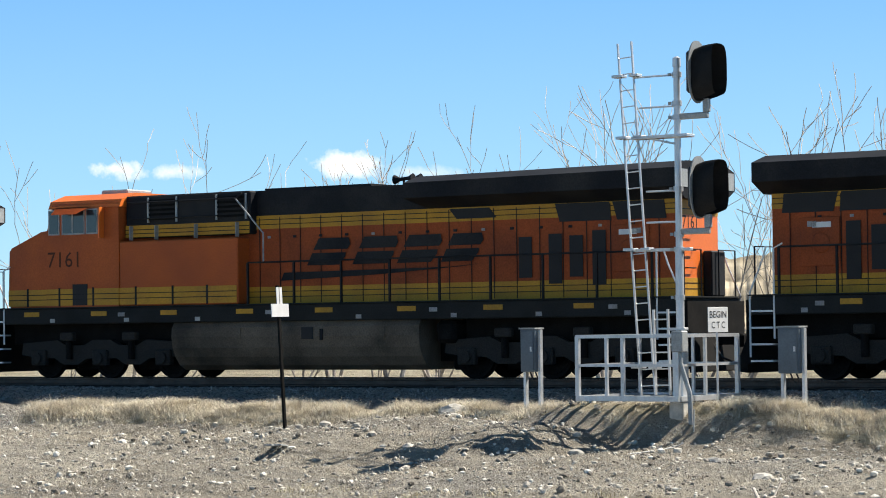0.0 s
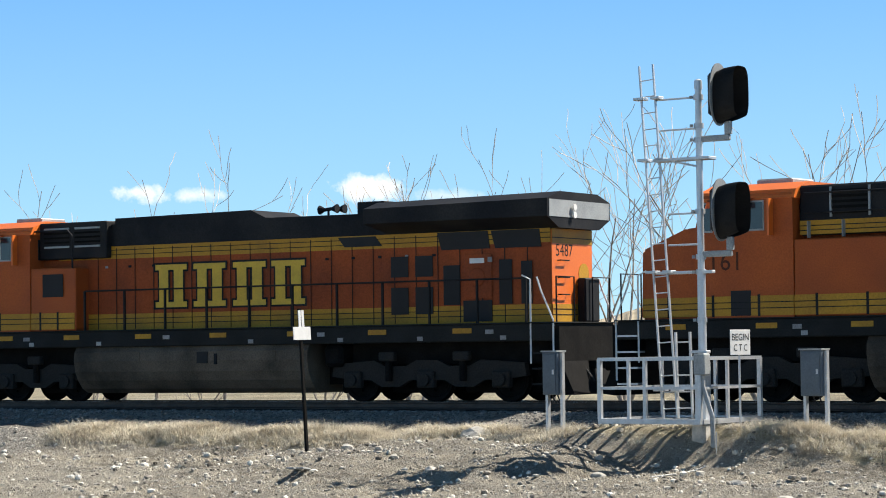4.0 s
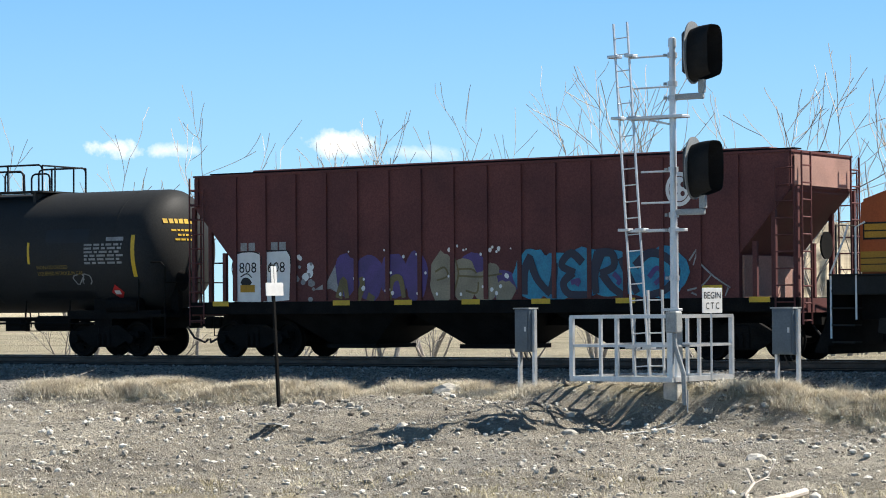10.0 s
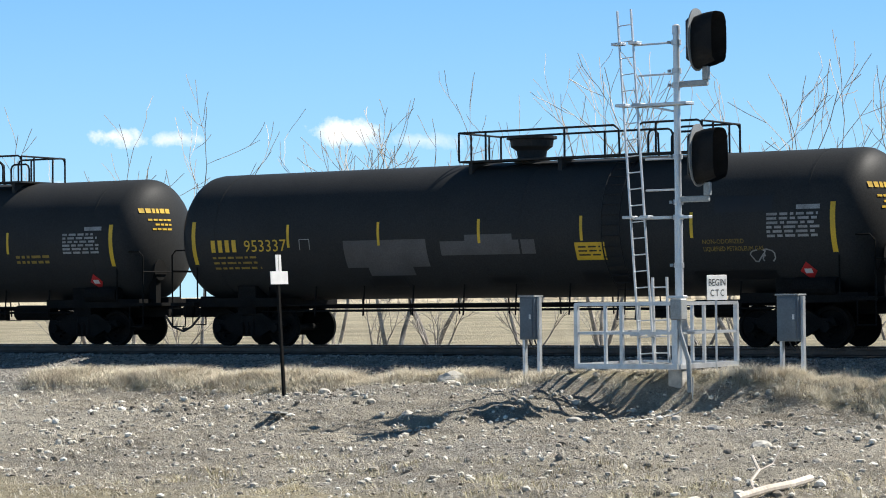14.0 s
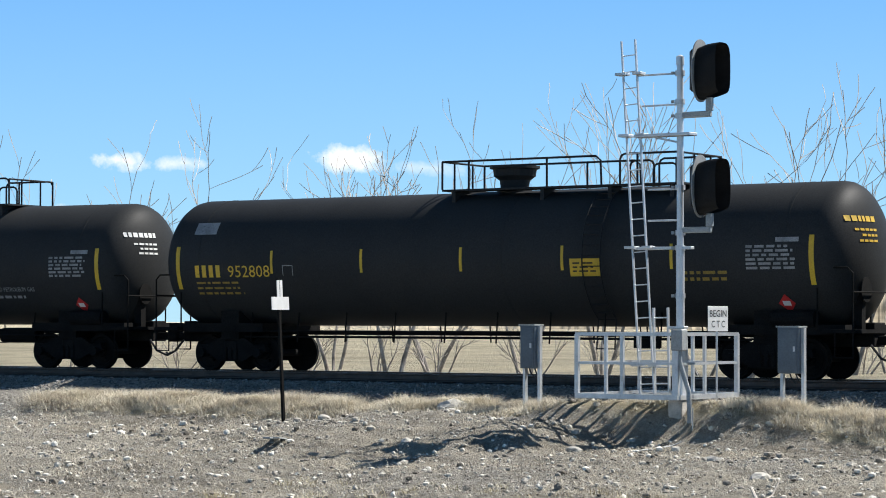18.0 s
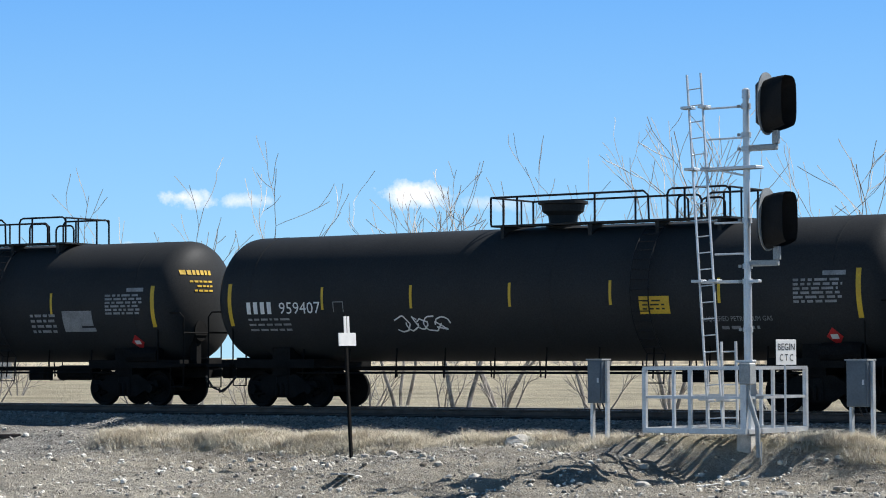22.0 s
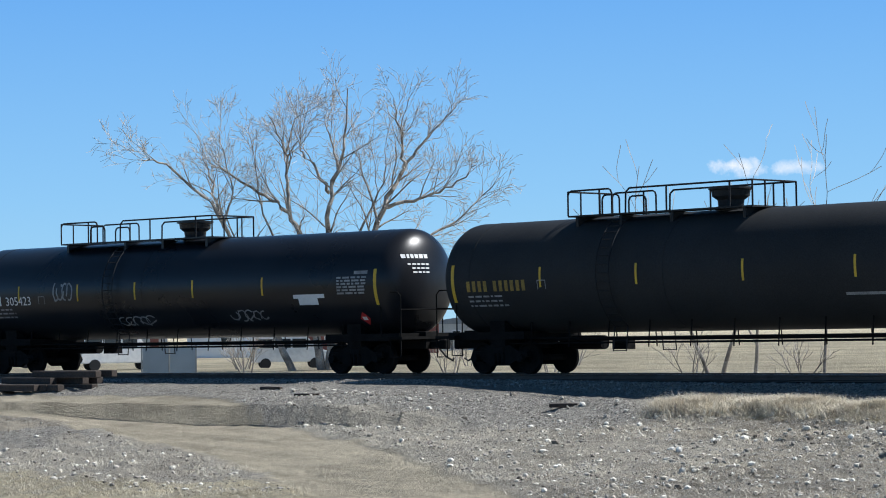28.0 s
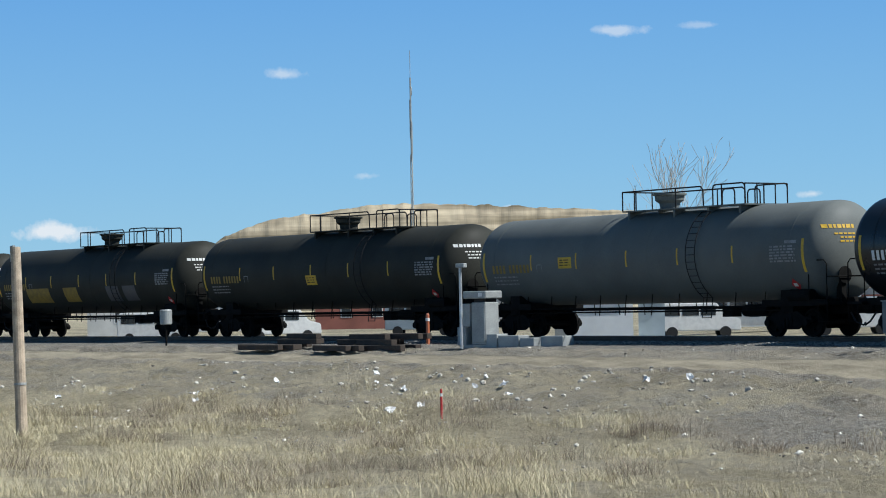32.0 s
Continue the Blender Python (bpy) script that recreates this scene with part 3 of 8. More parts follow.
# ---------------- track ----------------
def build_track():
    root = thing("railway_track", "single railway track of rusty rails on creosoted ties in grey ballast", "track", kind="structure")
    prof = ((-0.035, 0.0), (0.035, 0.0), (0.035, -0.035), (0.012, -0.05), (0.012, -0.14), (0.07, -0.165), (0.07, -0.18), (-0.07, -0.18), (-0.07, -0.165), (-0.012, -0.14), (-0.012, -0.05), (-0.035, -0.035))
    ss = steps((-420, -120, 60), (-120, 160, 180))
    for side in (-0.752, 0.752):
        bm = bmesh.new()
        rings = [[bm.verts.new(on_track(s, side + a, z)) for a, z in prof] for s in ss]
        k = len(prof)
        for q, w in zip(rings, rings[1:]):
            for i in range(k):
                bm.faces.new((q[i], q[(i + 1) % k], w[(i + 1) % k], w[i]))
        bm.faces.new(rings[0])
        bm.faces.new(rings[-1])
        bmesh.ops.recalc_face_normals(bm, faces=bm.faces[:])
        rail = part("rail", bm, RAIL, root)
        rail.data.materials.append(RAILTOP)
        for f in rail.data.polygons:
            if f.normal.z > 0.9 and f.center.z > -0.01:
                f.material_index = 1
    tie = bmesh.new()
    box(tie, -0.115, -1.3, -0.36, 0.115, 1.3, -0.182, bevel=0.012)
    me = bpy.data.meshes.new("tie")
    tie.to_mesh(me)
    tie.free()
    me.materials.append(TIE)
    rnd = random.Random(4)
    s, n = -150.0, 0
    far = []
    while s < 60:
        m = stand(s, rnd.uniform(-0.03, 0.03), rnd.uniform(-0.012, 0.008), rnd.uniform(-0.8, 0.8))
        if -118 < s < -15:
            share("tie", me, root, m)
        else:
            far.append(m)
        s += 0.545
    bm = bmesh.new()
    for m in far:
        b2 = bmesh.new()
        box(b2, -0.115, -1.3, -0.36, 0.115, 1.3, -0.182)
        bmesh.ops.transform(b2, matrix=m, verts=b2.verts[:])
        t = bpy.data.meshes.new("t")
        b2.to_mesh(t)
        b2.free()
        bm.from_mesh(t)
        bpy.data.meshes.remove(t)
    tagged(part("more_ties", bm, TIE, root), kind="stuff")


build_track()


def stones(name, label, mat, spots, sizes, seed, sink=0.3):
    """Broken stones joined into one loose cover."""
    rnd = random.Random(seed)
    verts, faces = [], []
    base = []
    for k in range(10):
        b = bmesh.new()
        bmesh.ops.create_icosphere(b, subdivisions=1, radius=1.0)
        vs = []
        rr = random.Random(seed * 31 + k)
        sc = Vector((rr.uniform(0.75, 1.3), rr.uniform(0.7, 1.2), rr.uniform(0.45, 0.85)))
        for v in b.verts:
            q = v.co * rr.uniform(0.72, 1.12)
            vs.append(Vector((q.x * sc.x, q.y * sc.y, q.z * sc.z)))
        b.verts.ensure_lookup_table()
        base.append((vs, [tuple(v.index for v in f.verts) for f in b.faces]))
        b.free()
    for s, o, big in spots:
        r = rnd.uniform(*sizes) * big
        vs, fs = base[rnd.randrange(10)]
        t = rnd.uniform(0, 6.28)
        c, d = math.cos(t), math.sin(t)
        p = on_track(s, o, ground_z(s, o) + r * (0.45 - sink))
        k = len(verts)
        verts += [(p.x + r * (v.x * c - v.y * d), p.y + r * (v.x * d + v.y * c), p.z + r * v.z) for v in vs]
        faces += [tuple(i + k for i in f) for f in fs]
    me = bpy.data.meshes.new(name)
    me.from_pydata(verts, [], faces)
    me.materials.append(mat)
    return tagged(new(name, me), label, "stones", kind="stuff")


rnd = random.Random(11)
spots = [(rnd.uniform(-112, -16), (rnd.uniform(1.35, 3.4) if rnd.random() < 0.8 else rnd.uniform(-3.4, -1.4)), 1.0) for _ in range(15000)]
stones("ballast", "grey crushed ballast stone beside the rails", BALLAST, spots, (0.022, 0.05), 5)
spots = []
for _ in range(26000):
    s, o = rnd.uniform(-62, -15), 5.2 + 15 * rnd.random() ** 1.3
    if road_weight(s, o) < 0.3:
        spots.append((s, o, 0.5 + 2.0 * rnd.random() ** 11))
for _ in range(6000):
    s, o = rnd.uniform(-110, -60), rnd.uniform(3.2, 26)
    if road_weight(s, o) < 0.3:
        spots.append((s, o, 0.5 + 1.8 * rnd.random() ** 10))
stones("scattered_stones", "mixed pale stones scattered over the dirt bank", GRIT, spots, (0.013, 0.042), 6)


spots = []
for _ in range(2300):
    s, o = rnd.uniform(-43, -15), 6.4 + 12 * rnd.random() ** 1.2
    if road_weight(s, o) < 0.3:
        spots.append((s, o, 0.6 + 1.5 * rnd.random() ** 5))
stones("broken_stones", "fist-sized broken stones on the dirt bank", GRIT, spots, (0.03, 0.055), 12, 0.15)
spots = []
for _ in range(1500):                      # rubble beside the far road
    s, o = rnd.uniform(-108, -72), rnd.uniform(10, 19)
    if road_weight(s, o) < 0.2 and noise.noise(Vector((s * 0.35, o * 0.35, 51))) > 0.0:
        spots.append((s, o, 0.5 + 2.6 * rnd.random() ** 7))
stones("pale_rubble", "white broken rubble scattered on dry ground", STONE, spots, (0.022, 0.05), 13, 0.1)
spots = []
for _ in range(3000):
    s, o = rnd.uniform(-50, -15), 6.5 + 14 * rnd.random() ** 1.2
    if road_weight(s, o) < 0.3:
        spots.append((s, o, 0.6 + 1.2 * rnd.random() ** 6))
stones("pale_pebbles", "small chalk-white pebbles on the dirt bank", STONE, spots, (0.014, 0.032), 8)


def grass(name, label, mat, spots, seed, height=(0.18, 0.45), blades=26, spread=0.16, thick=0.006):
    """Dry tufts: each a fan of thin bent blades."""
    rnd = random.Random(seed)
    verts, faces = [], []
    for s, o, size in spots:
        p = on_track(s, o, ground_z(s, o) - 0.02)
        for _ in range(blades):
            a = rnd.uniform(0, 6.283)
            h = rnd.uniform(*height) * size
            lean = rnd.uniform(0.3, 2.0) * h
            x, y = p.x + rnd.gauss(0, spread) * size, p.y + rnd.gauss(0, spread) * size
            dx, dy = math.cos(a), math.sin(a)
            w = thick * rnd.uniform(0.7, 1.5)
            k = len(verts)
            verts += [(x - dy * w, y + dx * w, p.z), (x + dy * w, y - dx * w, p.z),
                      (x + dx * lean * 0.4 + dy * w * 0.8, y + dy * lean * 0.4 - dx * w * 0.8, p.z + h * 0.6),
                      (x + dx * lean * 0.4 - dy * w * 0.8, y + dy * lean * 0.4 + dx * w * 0.8, p.z + h * 0.6),
                      (x + dx * lean, y + dy * lean, p.z + h)]
            faces += [(k, k + 1, k + 2, k + 3), (k + 3, k + 2, k + 4)]
    me = bpy.data.meshes.new(name)
    me.from_pydata(verts, [], faces)
    me.materials.append(mat)
    return tagged(new(name, me), label, "grass", kind="stuff")


rnd = random.Random(21)
spots = []
for _ in range(4200):                      # the belt of dead grass along the shoulder
    s = rnd.uniform(-47.5, -16)
    o = rnd.gauss(5.5, 0.45) + 0.25 * noise.noise(Vector((s * 0.6, 0, 3)))
    clump = 0.6 * noise.noise(Vector((s * 0.8, o, 9))) + noise.noise(Vector((s * 2.1, o * 2.1, 19)))
    bare = smooth01(-32.9, -32.0, s) * (1 - smooth01(-28.9, -28.2, s))      # trodden in front of the signal
    if rnd.random() < 0.45 * bare and o > 5.6:
        continue
    spots.append((s, o, max(0.25, 0.72 + 0.95 * clump) * (1 - 0.5 * bare)))
grass("shoulder_grass", "tan dead grass along the track shoulder", STRAW, spots, 22, (0.06, 0.27), 56, 0.15, 0.003)
spots = [(a, b + rnd.gauss(0, 0.1), c * 0.9) for a, b, c in spots[::3]]
grass("shoulder_weeds", "grey-brown dead weeds among the shoulder grass", BRUSH, spots, 27, (0.05, 0.26), 40, 0.16, 0.003)
spots = []
for _ in range(4200):                      # tall pale grass in the near corner beside the road
    s, o = rnd.uniform(-104, -46), rnd.uniform(16.0, 42)
    patch = noise.noise(Vector((s * 0.45, o * 0.45, 8)))
    if road_weight(s, o) < 0.2 and noise.noise(Vector((s * 0.25, o * 0.35, 5))) + (o - 21.5) * 0.06 > -0.02 and (s < -62 or o > 25) and patch > -0.18:
        spots.append((s, o, 0.22 + 1.3 * max(0.0, 0.25 + patch)))
grass("tall_dry_grass", "tall bleached grass at the roadside", STRAW_PALE, spots, 23, (0.08, 0.46), 54, 0.30, 0.0028)
spots = []
for _ in range(2600):                      # low weeds over the bank
    s, o = rnd.uniform(-100, -15), rnd.uniform(6, 24)
    if road_weight(s, o) < 0.2 and noise.noise(Vector((s * 0.4, o * 0.5, 15))) > -0.05:
        spots.append((s, o, rnd.uniform(0.3, 0.8)))
grass("sparse_weeds", "sparse low dead weeds on the dirt", BRUSH, spots, 24, (0.03, 0.14), 18, 0.2, 0.004)
spots = []
for _ in range(5200):                      # broken straw lying on the bank
    s, o = rnd.uniform(-60, -15), rnd.uniform(7.5, 22)
    if road_weight(s, o) < 0.2 and noise.noise(Vector((s * 0.5, o * 0.4, 41))) > -0.25:
        spots.append((s, o, rnd.uniform(0.6, 1.5)))
grass("straw_litter", "broken pale straw lying over the dirt bank", STRAW, spots, 34, (0.02, 0.075), 13, 0.28, 0.0045)
spots = []
for _ in range(620):                       # brown weed bushes among the grass
    s, o = rnd.uniform(-92, -58), rnd.uniform(18, 34)
    if road_weight(s, o) < 0.2 and noise.noise(Vector((s * 0.3, o * 0.3, 33))) > 0.1:
        spots.append((s, o, rnd.uniform(0.5, 1.2)))
grass("weed_bushes", "brown dead weed bushes in the grass", BRUSH, spots, 31, (0.15, 0.55), 90, 0.32, 0.0026)
spots = [(rnd.uniform(-33, -16), rnd.uniform(14, 19), rnd.uniform(0.4, 0.9)) for _ in range(120)]
grass("ditch_grass", "clumps of pale dry grass low on the bank", STRAW_PALE, spots, 25, (0.1, 0.3), 30, 0.2, 0.004)
spots = [(rnd.uniform(-170, -10), -rnd.uniform(4.5, 30), rnd.uniform(0.5, 1.1)) for _ in range(900)]
grass("field_grass", "dry grass in the field behind the track", STRAW, spots, 26, (0.15, 0.5), 18, 0.3, 0.012)


# ---------------- signal ----------------
def ladder(name, parent, m, height, width, rung, rr, mat):
    root = new(name)
    root.parent = parent
    root.matrix_local = m
    for x in (-width / 2, width / 2):
        part("stile", boxes((x - rr, -rr * 1.6, 0, x + rr, rr * 1.6, height)), mat, root)
    b = rods(rr * 0.8, ((-width / 2, 0, 0), (width / 2, 0, 0)), n=6)
    first = part("rung", b, mat, root)
    first.location.z = rung * 0.6
    z = rung * 1.6
    while z < height:
        share("rung", first.data, root, Matrix.Translation((0, 0, z)))
        z += rung
    return root


def oblong(w, h, n=36, e=2.6):
    """Outline of a rounded oblong in (y, z)."""
    out = []
    for i in range(n):
        a = 2 * math.pi * i / n
        c, d = math.cos(a), math.sin(a)
        out.append((w / 2 * math.copysign(abs(c) ** (2 / e), c), h / 2 * math.copysign(abs(d) ** (2 / e), d)))
    return out


def signal_head(parent, x, z):
    """A head that looks along the track (+x): oblong backplate, deep hood, lamp housing behind, bracket below."""
    head = new("signal_head")
    head.parent = parent
    head.matrix_local = pose(x, 0.0, z, 0, 0, 0)
    plate = bmesh.new()
    back = oblong(0.74, 1.24, 36, 2.2)
    a = [plate.verts.new((-0.25, y, q)) for y, q in back]
    b = [plate.verts.new((-0.225, y, q)) for y, q in back]
    plate.faces.new(a)
    plate.faces.new(b)
    for i in range(36):
        plate.faces.new((a[i], a[(i + 1) % 36], b[(i + 1) % 36], b[i]))
    bmesh.ops.recalc_face_normals(plate, faces=plate.faces[:])
    part("backplate", plate, HEADGREY, head, "grey oblong backplate")
    part("housing", boxes((-0.40, -0.2, -0.42, -0.251, 0.2, 0.42), bevel=0.05), HEADBLACK, head)
    hood = bmesh.new()
    rings = []
    for along, w, h, drop in ((-0.224, 0.56, 1.04, -0.06), (-0.05, 0.60, 1.08, -0.03), (0.12, 0.61, 1.05, 0.0), (0.26, 0.62, 1.0, 0.03)):
        rings.append([hood.verts.new((along, y, q + drop)) for y, q in oblong(w, h, 36, 2.6 + 4 * max(0.0, along))])
    for k in range(3):
        for i in range(36):
            low = k > 0 and 25 <= i <= 28                      # open slot in the underside, towards the rim
            if not low:
                hood.faces.new((rings[k][i], rings[k][(i + 1) % 36], rings[k + 1][(i + 1) % 36], rings[k + 1][i]))
    bmesh.ops.solidify(hood, geom=hood.faces[:], thickness=0.008)
    part("hood", hood, HEADBLACK, head, "black sheet-metal hood")
    bm = bmesh.new()
    for q in (0.28, -0.02, -0.32):
        lathe(bm, [(-0.222, 0.11), (-0.19, 0.10)], "x", 16, (0, 0, q))
    part("lens", bm, GRILLE, head)
    part("mount", boxes((-0.1, -0.06, -0.80, 0.03, 0.06, -0.535), bevel=0.015), BOXGREY, head)
    part("arm", boxes((-x + 0.06, -0.055, -0.92, 0.0, 0.055, -0.80), bevel=0.02), BOXGREY, head)
    return head


def build_signal():
    s0, o0, base = -29.50, 6.2, -0.23
    root = thing("railway_signal", "silver signal mast with two black hooded heads and railed platform", "signal", stand(s0, o0, base))
    H = 6.72
    bm = bmesh.new()
    lathe(bm, [(-0.9, 0.085), (2.95, 0.085), (3.0, 0.07), (H, 0.068)], "z", 18)
    part("mast", bm, ALU, root, smooth=False)
    bm = bmesh.new()
    lathe(bm, [(H - 0.14, 0.085), (H + 0.03, 0.08), (H + 0.06, 0.03)], "z", 14)
    part("cap", bm, ALU, root)
    part("base_post", boxes((-0.13, -0.12, -0.2, 0.11, 0.12, 1.18), bevel=0.012), ALU, root)
    for z in (6.42, 5.85, 5.57, 4.15, 3.25, 2.95, 2.0):
        bm = bmesh.new()
        lathe(bm, [(z - 0.05, 0.10), (z + 0.05, 0.10)], "z", 14)
        cl = part("clamp", bm, CHROME, root)
        part("bolt", boxes((-0.15, -0.10, z - 0.03, -0.09, -0.06, z + 0.03)), BOXGREY, cl)
    for z, x0, x1, w in ((5.20, -0.98, 0.30, 0.16), (2.95, -1.02, 0.28, 0.07)):
        part("bracket", boxes((x0, -w, z - 0.03, x1, w, z + 0.03), bevel=0.008), CHROME, root)
    part("brace", rods(0.02, ((-0.62, -0.1, 5.18), (-0.05, -0.05, 5.05)), n=6), CHROME, root)
    for z, x in ((6.42, -0.98), (5.80, -0.86), (4.12, -0.72), (3.5, -0.72)):
        part("stay", rods(0.02, ((x, -0.03, z), (0.0, 0.0, z)), n=6), CHROME, root)
    signal_head(root, 0.70, 6.44)
    signal_head(root, 0.70, 4.16)
    # ladder up the side of the mast, leaning away from it
    top, foot = Vector((-1.16, -0.06, 7.14)), Vector((-0.72, -0.06, 0.05))
    lean = math.degrees(math.atan2(top.x - foot.x, top.z - foot.z))
    ladder("ladder", root, pose(foot.x, foot.y, foot.z, 0, lean, 0), (top - foot).length, 0.32, 0.33, 0.015, CHROME)
    for z in (6.46, 5.22, 2.97, 0.62):
        x = foot.x + (top.x - foot.x) * z / 7.1
        part("foot_rest", boxes((x - 0.30, -0.16, z - 0.025, x - 0.06, 0.05, z + 0.03), bevel=0.006), CHROME, root)
        part("foot_rest", boxes((x + 0.10, -0.16, z - 0.025, x + 0.30, 0.05, z + 0.03), bevel=0.006), CHROME, root)
    ladder("step_ladder", root, pose(-0.62, 0.35, 0.05, 0, -1, 0), 1.72, 0.33, 0.33, 0.018, CHROME)
    # railed platform, its outer edge standing clear of the falling bank
    x0, x1, y0, y1 = -2.18, 0.13, -0.36, 2.08
    r = 0.03
    for x, y, w in ((x0, y0, 0.042), (-1.5, y0, r), (-1.12, y0, 0.036), (x1, y0, 0.04), (x1, 0.74, r), (x1, y1, 0.042), (x0, y1, r), (-0.9, y1, r)):
        part("cage_post", boxes((x - w, y - w, 0.05, x + w, y + w, 1.24)), CHROME, root)
    for z, w in ((0.0, 0.05), (0.66, 0.026), (1.24, 0.034)):
        for y in (y0, y1):
            part("cage_rail", boxes((x0 - r, y - w - 0.003, z - w, x1 + r, y + w + 0.003, z + w)), CHROME, root)
        for x in (x0, x1):
            part("cage_rail", boxes((x - w - 0.003, y0 + w + 0.004, z - w * 0.98, x + w + 0.003, y1 - w - 0.004, z + w * 0.98)), CHROME, root)
    for i in range(1, 6):
        x = x0 + (x1 - x0) * i / 6
        part("deck_joist", boxes((x - 0.03, y0 + 0.06, -0.035, x + 0.03, y1 - 0.06, 0.02)), BOXGREY, root)
    part("footing", boxes((-0.16, -0.22, -1.0, 0.16, 0.12, -0.06), bevel=0.02), STONE, root, "square concrete footing")
    for x in (x0 + 0.1, x1 - 0.1):
        part("platform_leg", boxes((x - 0.04, y1 - 0.14, -0.8, x + 0.04, y1 - 0.06, -0.055)), BOXGREY, root)
    # control box and conduit
    part("junction_box", boxes((0.02, -0.42, 0.92, 0.27, -0.17, 1.34), bevel=0.02), BOXGREY, root)
    part("box_lid", boxes((-0.10, -0.30, 1.345, 0.26, -0.13, 1.40), bevel=0.01), CHROME, root)
    bm = bmesh.new()
    pipe(bm, [(0.15, -0.30, 0.93), (0.17, -0.32, 0.70), (0.36, -0.30, 0.12), (0.38, -0.3, -0.5)], 0.05, 10)
    part("conduit", bm, BOXGREY, root)
    bm = bmesh.new()
    pipe(bm, [(0.45, -0.3, -0.2), (0.55, -0.5, -0.78), (0.3, -0.9, -0.92), (0.05, -1.5, -0.98), (-0.1, -1.9, -1.0)], 0.014, 6)
    part("ground_cable", bm, BOXGREY, root)
    # the sign
    sg = new("sign")
    sg.parent = root
    sg.matrix_local = pose(0.50, 0.62, 1.30, 0, 0, 78)
    part("sign_plate", boxes((-0.30, -0.006, 0.0, 0.30, 0.006, 0.5), bevel=0.004), WHITE, sg, "white sheet-metal sign")
    part("sign_post", rods(0.022, ((0, 0.03, -1.9), (0, 0.03, 0.4))), CHROME, sg)
    for text, z, w in (("BEGIN", 0.29, 0.50), ("C T C", 0.08, 0.40)):
        b = letters(text, 0.14)
        xs = [v.co.x for v in b.verts]
        k = w / (max(xs) - min(xs))
        for v in b.verts:
            v.co = Vector(((v.co.x - min(xs)) * k - w / 2, -0.010, v.co.z + z))
        part("sign_lettering", b, HEADBLACK, sg)


build_signal()


def build_case(s, o, base, w=0.48, h=1.42, label="grey steel equipment case on two galvanized legs"):
    root = thing("equipment_case", label, "cabinet", stand(s, o, base), group="trackside cases")
    part("body", boxes((-w / 2, -0.16, 0.52, w / 2, 0.16, h), bevel=0.012), CABINET, root)
    part("door", boxes((-w / 2 + 0.03, -0.182, 0.56, w / 2 - 0.03, -0.164, h - 0.05), bevel=0.004), CABINET, root)
    part("lid", boxes((-w / 2 - 0.02, -0.19, h, w / 2 + 0.02, 0.18, h + 0.03)), BOXGREY, root)
    for x in (-w / 2 + 0.03, w / 2 + 0.035):
        part("leg", boxes((x - 0.03, -0.05, -0.55, x + 0.03, 0.05, 0.52 if x < 0 else h - 0.01)), CHROME, root)
    for x in (-0.05, 0.08):
        bm = bmesh.new()
        pipe(bm, [(x, 0, 0.54), (x + 0.05, 0, 0.42), (x + 0.14, 0, 0.32)], 0.016, 6)
        part("cable", bm, RUBBER, root)
    part("latch", boxes((w / 2 - 0.1, -0.2, 0.95, w / 2 - 0.06, -0.18, 1.05)), CHROME, root)


build_case(-33.75, 5.2, -0.25, 0.36)
build_case(-27.52, 5.2, -0.27, 0.46)
build_case(-77.6, 4.6, -0.32, 0.36)


def build_mile_post():
    root = thing("marker_post", "dark steel post with a small white cross-shaped marker plate", "sign post", stand(-38.91, 7.2, -0.92) @ pose(0, 0, 0, 0, -3.2, 0) @ pose(0, 0, 0, 0, 0, 84))
    part("post", boxes((-0.03, -0.03, -0.6, 0.03, 0.03, 3.1)), UNDER, root, "dark rusty steel post")
    part("upper_plate", boxes((-0.085, -0.05, 2.66, -0.012, -0.034, 3.06), (0.012, -0.05, 2.66, 0.085, -0.034, 3.06)), WHITE, root)
    part("cross_plate", boxes((-0.27, -0.052, 2.42, 0.27, -0.034, 2.70)), WHITE, root)


build_mile_post()


def build_boulder(s, o, r, seed, label="pale limestone boulder on the dirt bank"):
    bm = bmesh.new()
    bmesh.ops.create_icosphere(bm, subdivisions=2, radius=r)
    for v in bm.verts:
        k = 1 + 0.35 * noise.noise(v.co / r * 1.3 + Vector((seed, 0, 0)))
        v.co = Vector((v.co.x * 1.35 * k, v.co.y * k, v.co.z * 0.62 * k))
    ob = part("boulder", bm, STONE)
    ob.matrix_basis = stand(s, o, ground_z(s, o) + r * 0.3, seed * 40)
    tagged(ob, label, "rock", group="boulders")


build_boulder(-35.4, 5.75, 0.27, 1.2)
build_boulder(-35.1, 6.3, 0.2, 2.7)
build_boulder(-37.8, 7.2, 0.14, 3.1)
build_boulder(-27.0, 9.2, 0.13, 4.4)
build_boulder(-30.5, 8.6, 0.11, 5.2)
build_boulder(-24.5, 11.8, 0.15, 6.2)
build_boulder(-33.4, 10.2, 0.12, 7.1)


def build_tie_pile(s, o, n, seed, spread):
    rnd = random.Random(seed)
    root = thing("tie_pile", "pile of old creosoted railway ties beside the track", "timber", stand(s, o, ground_z(s, o) - 0.02), group="tie piles")
    me = None
    for i in range(n):
        layer = i % 3 if i > 2 else 0
        m = pose(rnd.uniform(-spread, spread), -1.1 + 2.4 * i / n, 0.11 + 0.2 * layer, 0, 0, rnd.uniform(-9, 9))
        if me is None:
            first = part("tie", boxes((-1.3, -0.12, -0.1, 1.3, 0.12, 0.1), bevel=0.015), TIE, root)
            first.matrix_local = m
            me = first.data
        else:
            share("tie", me, root, m)


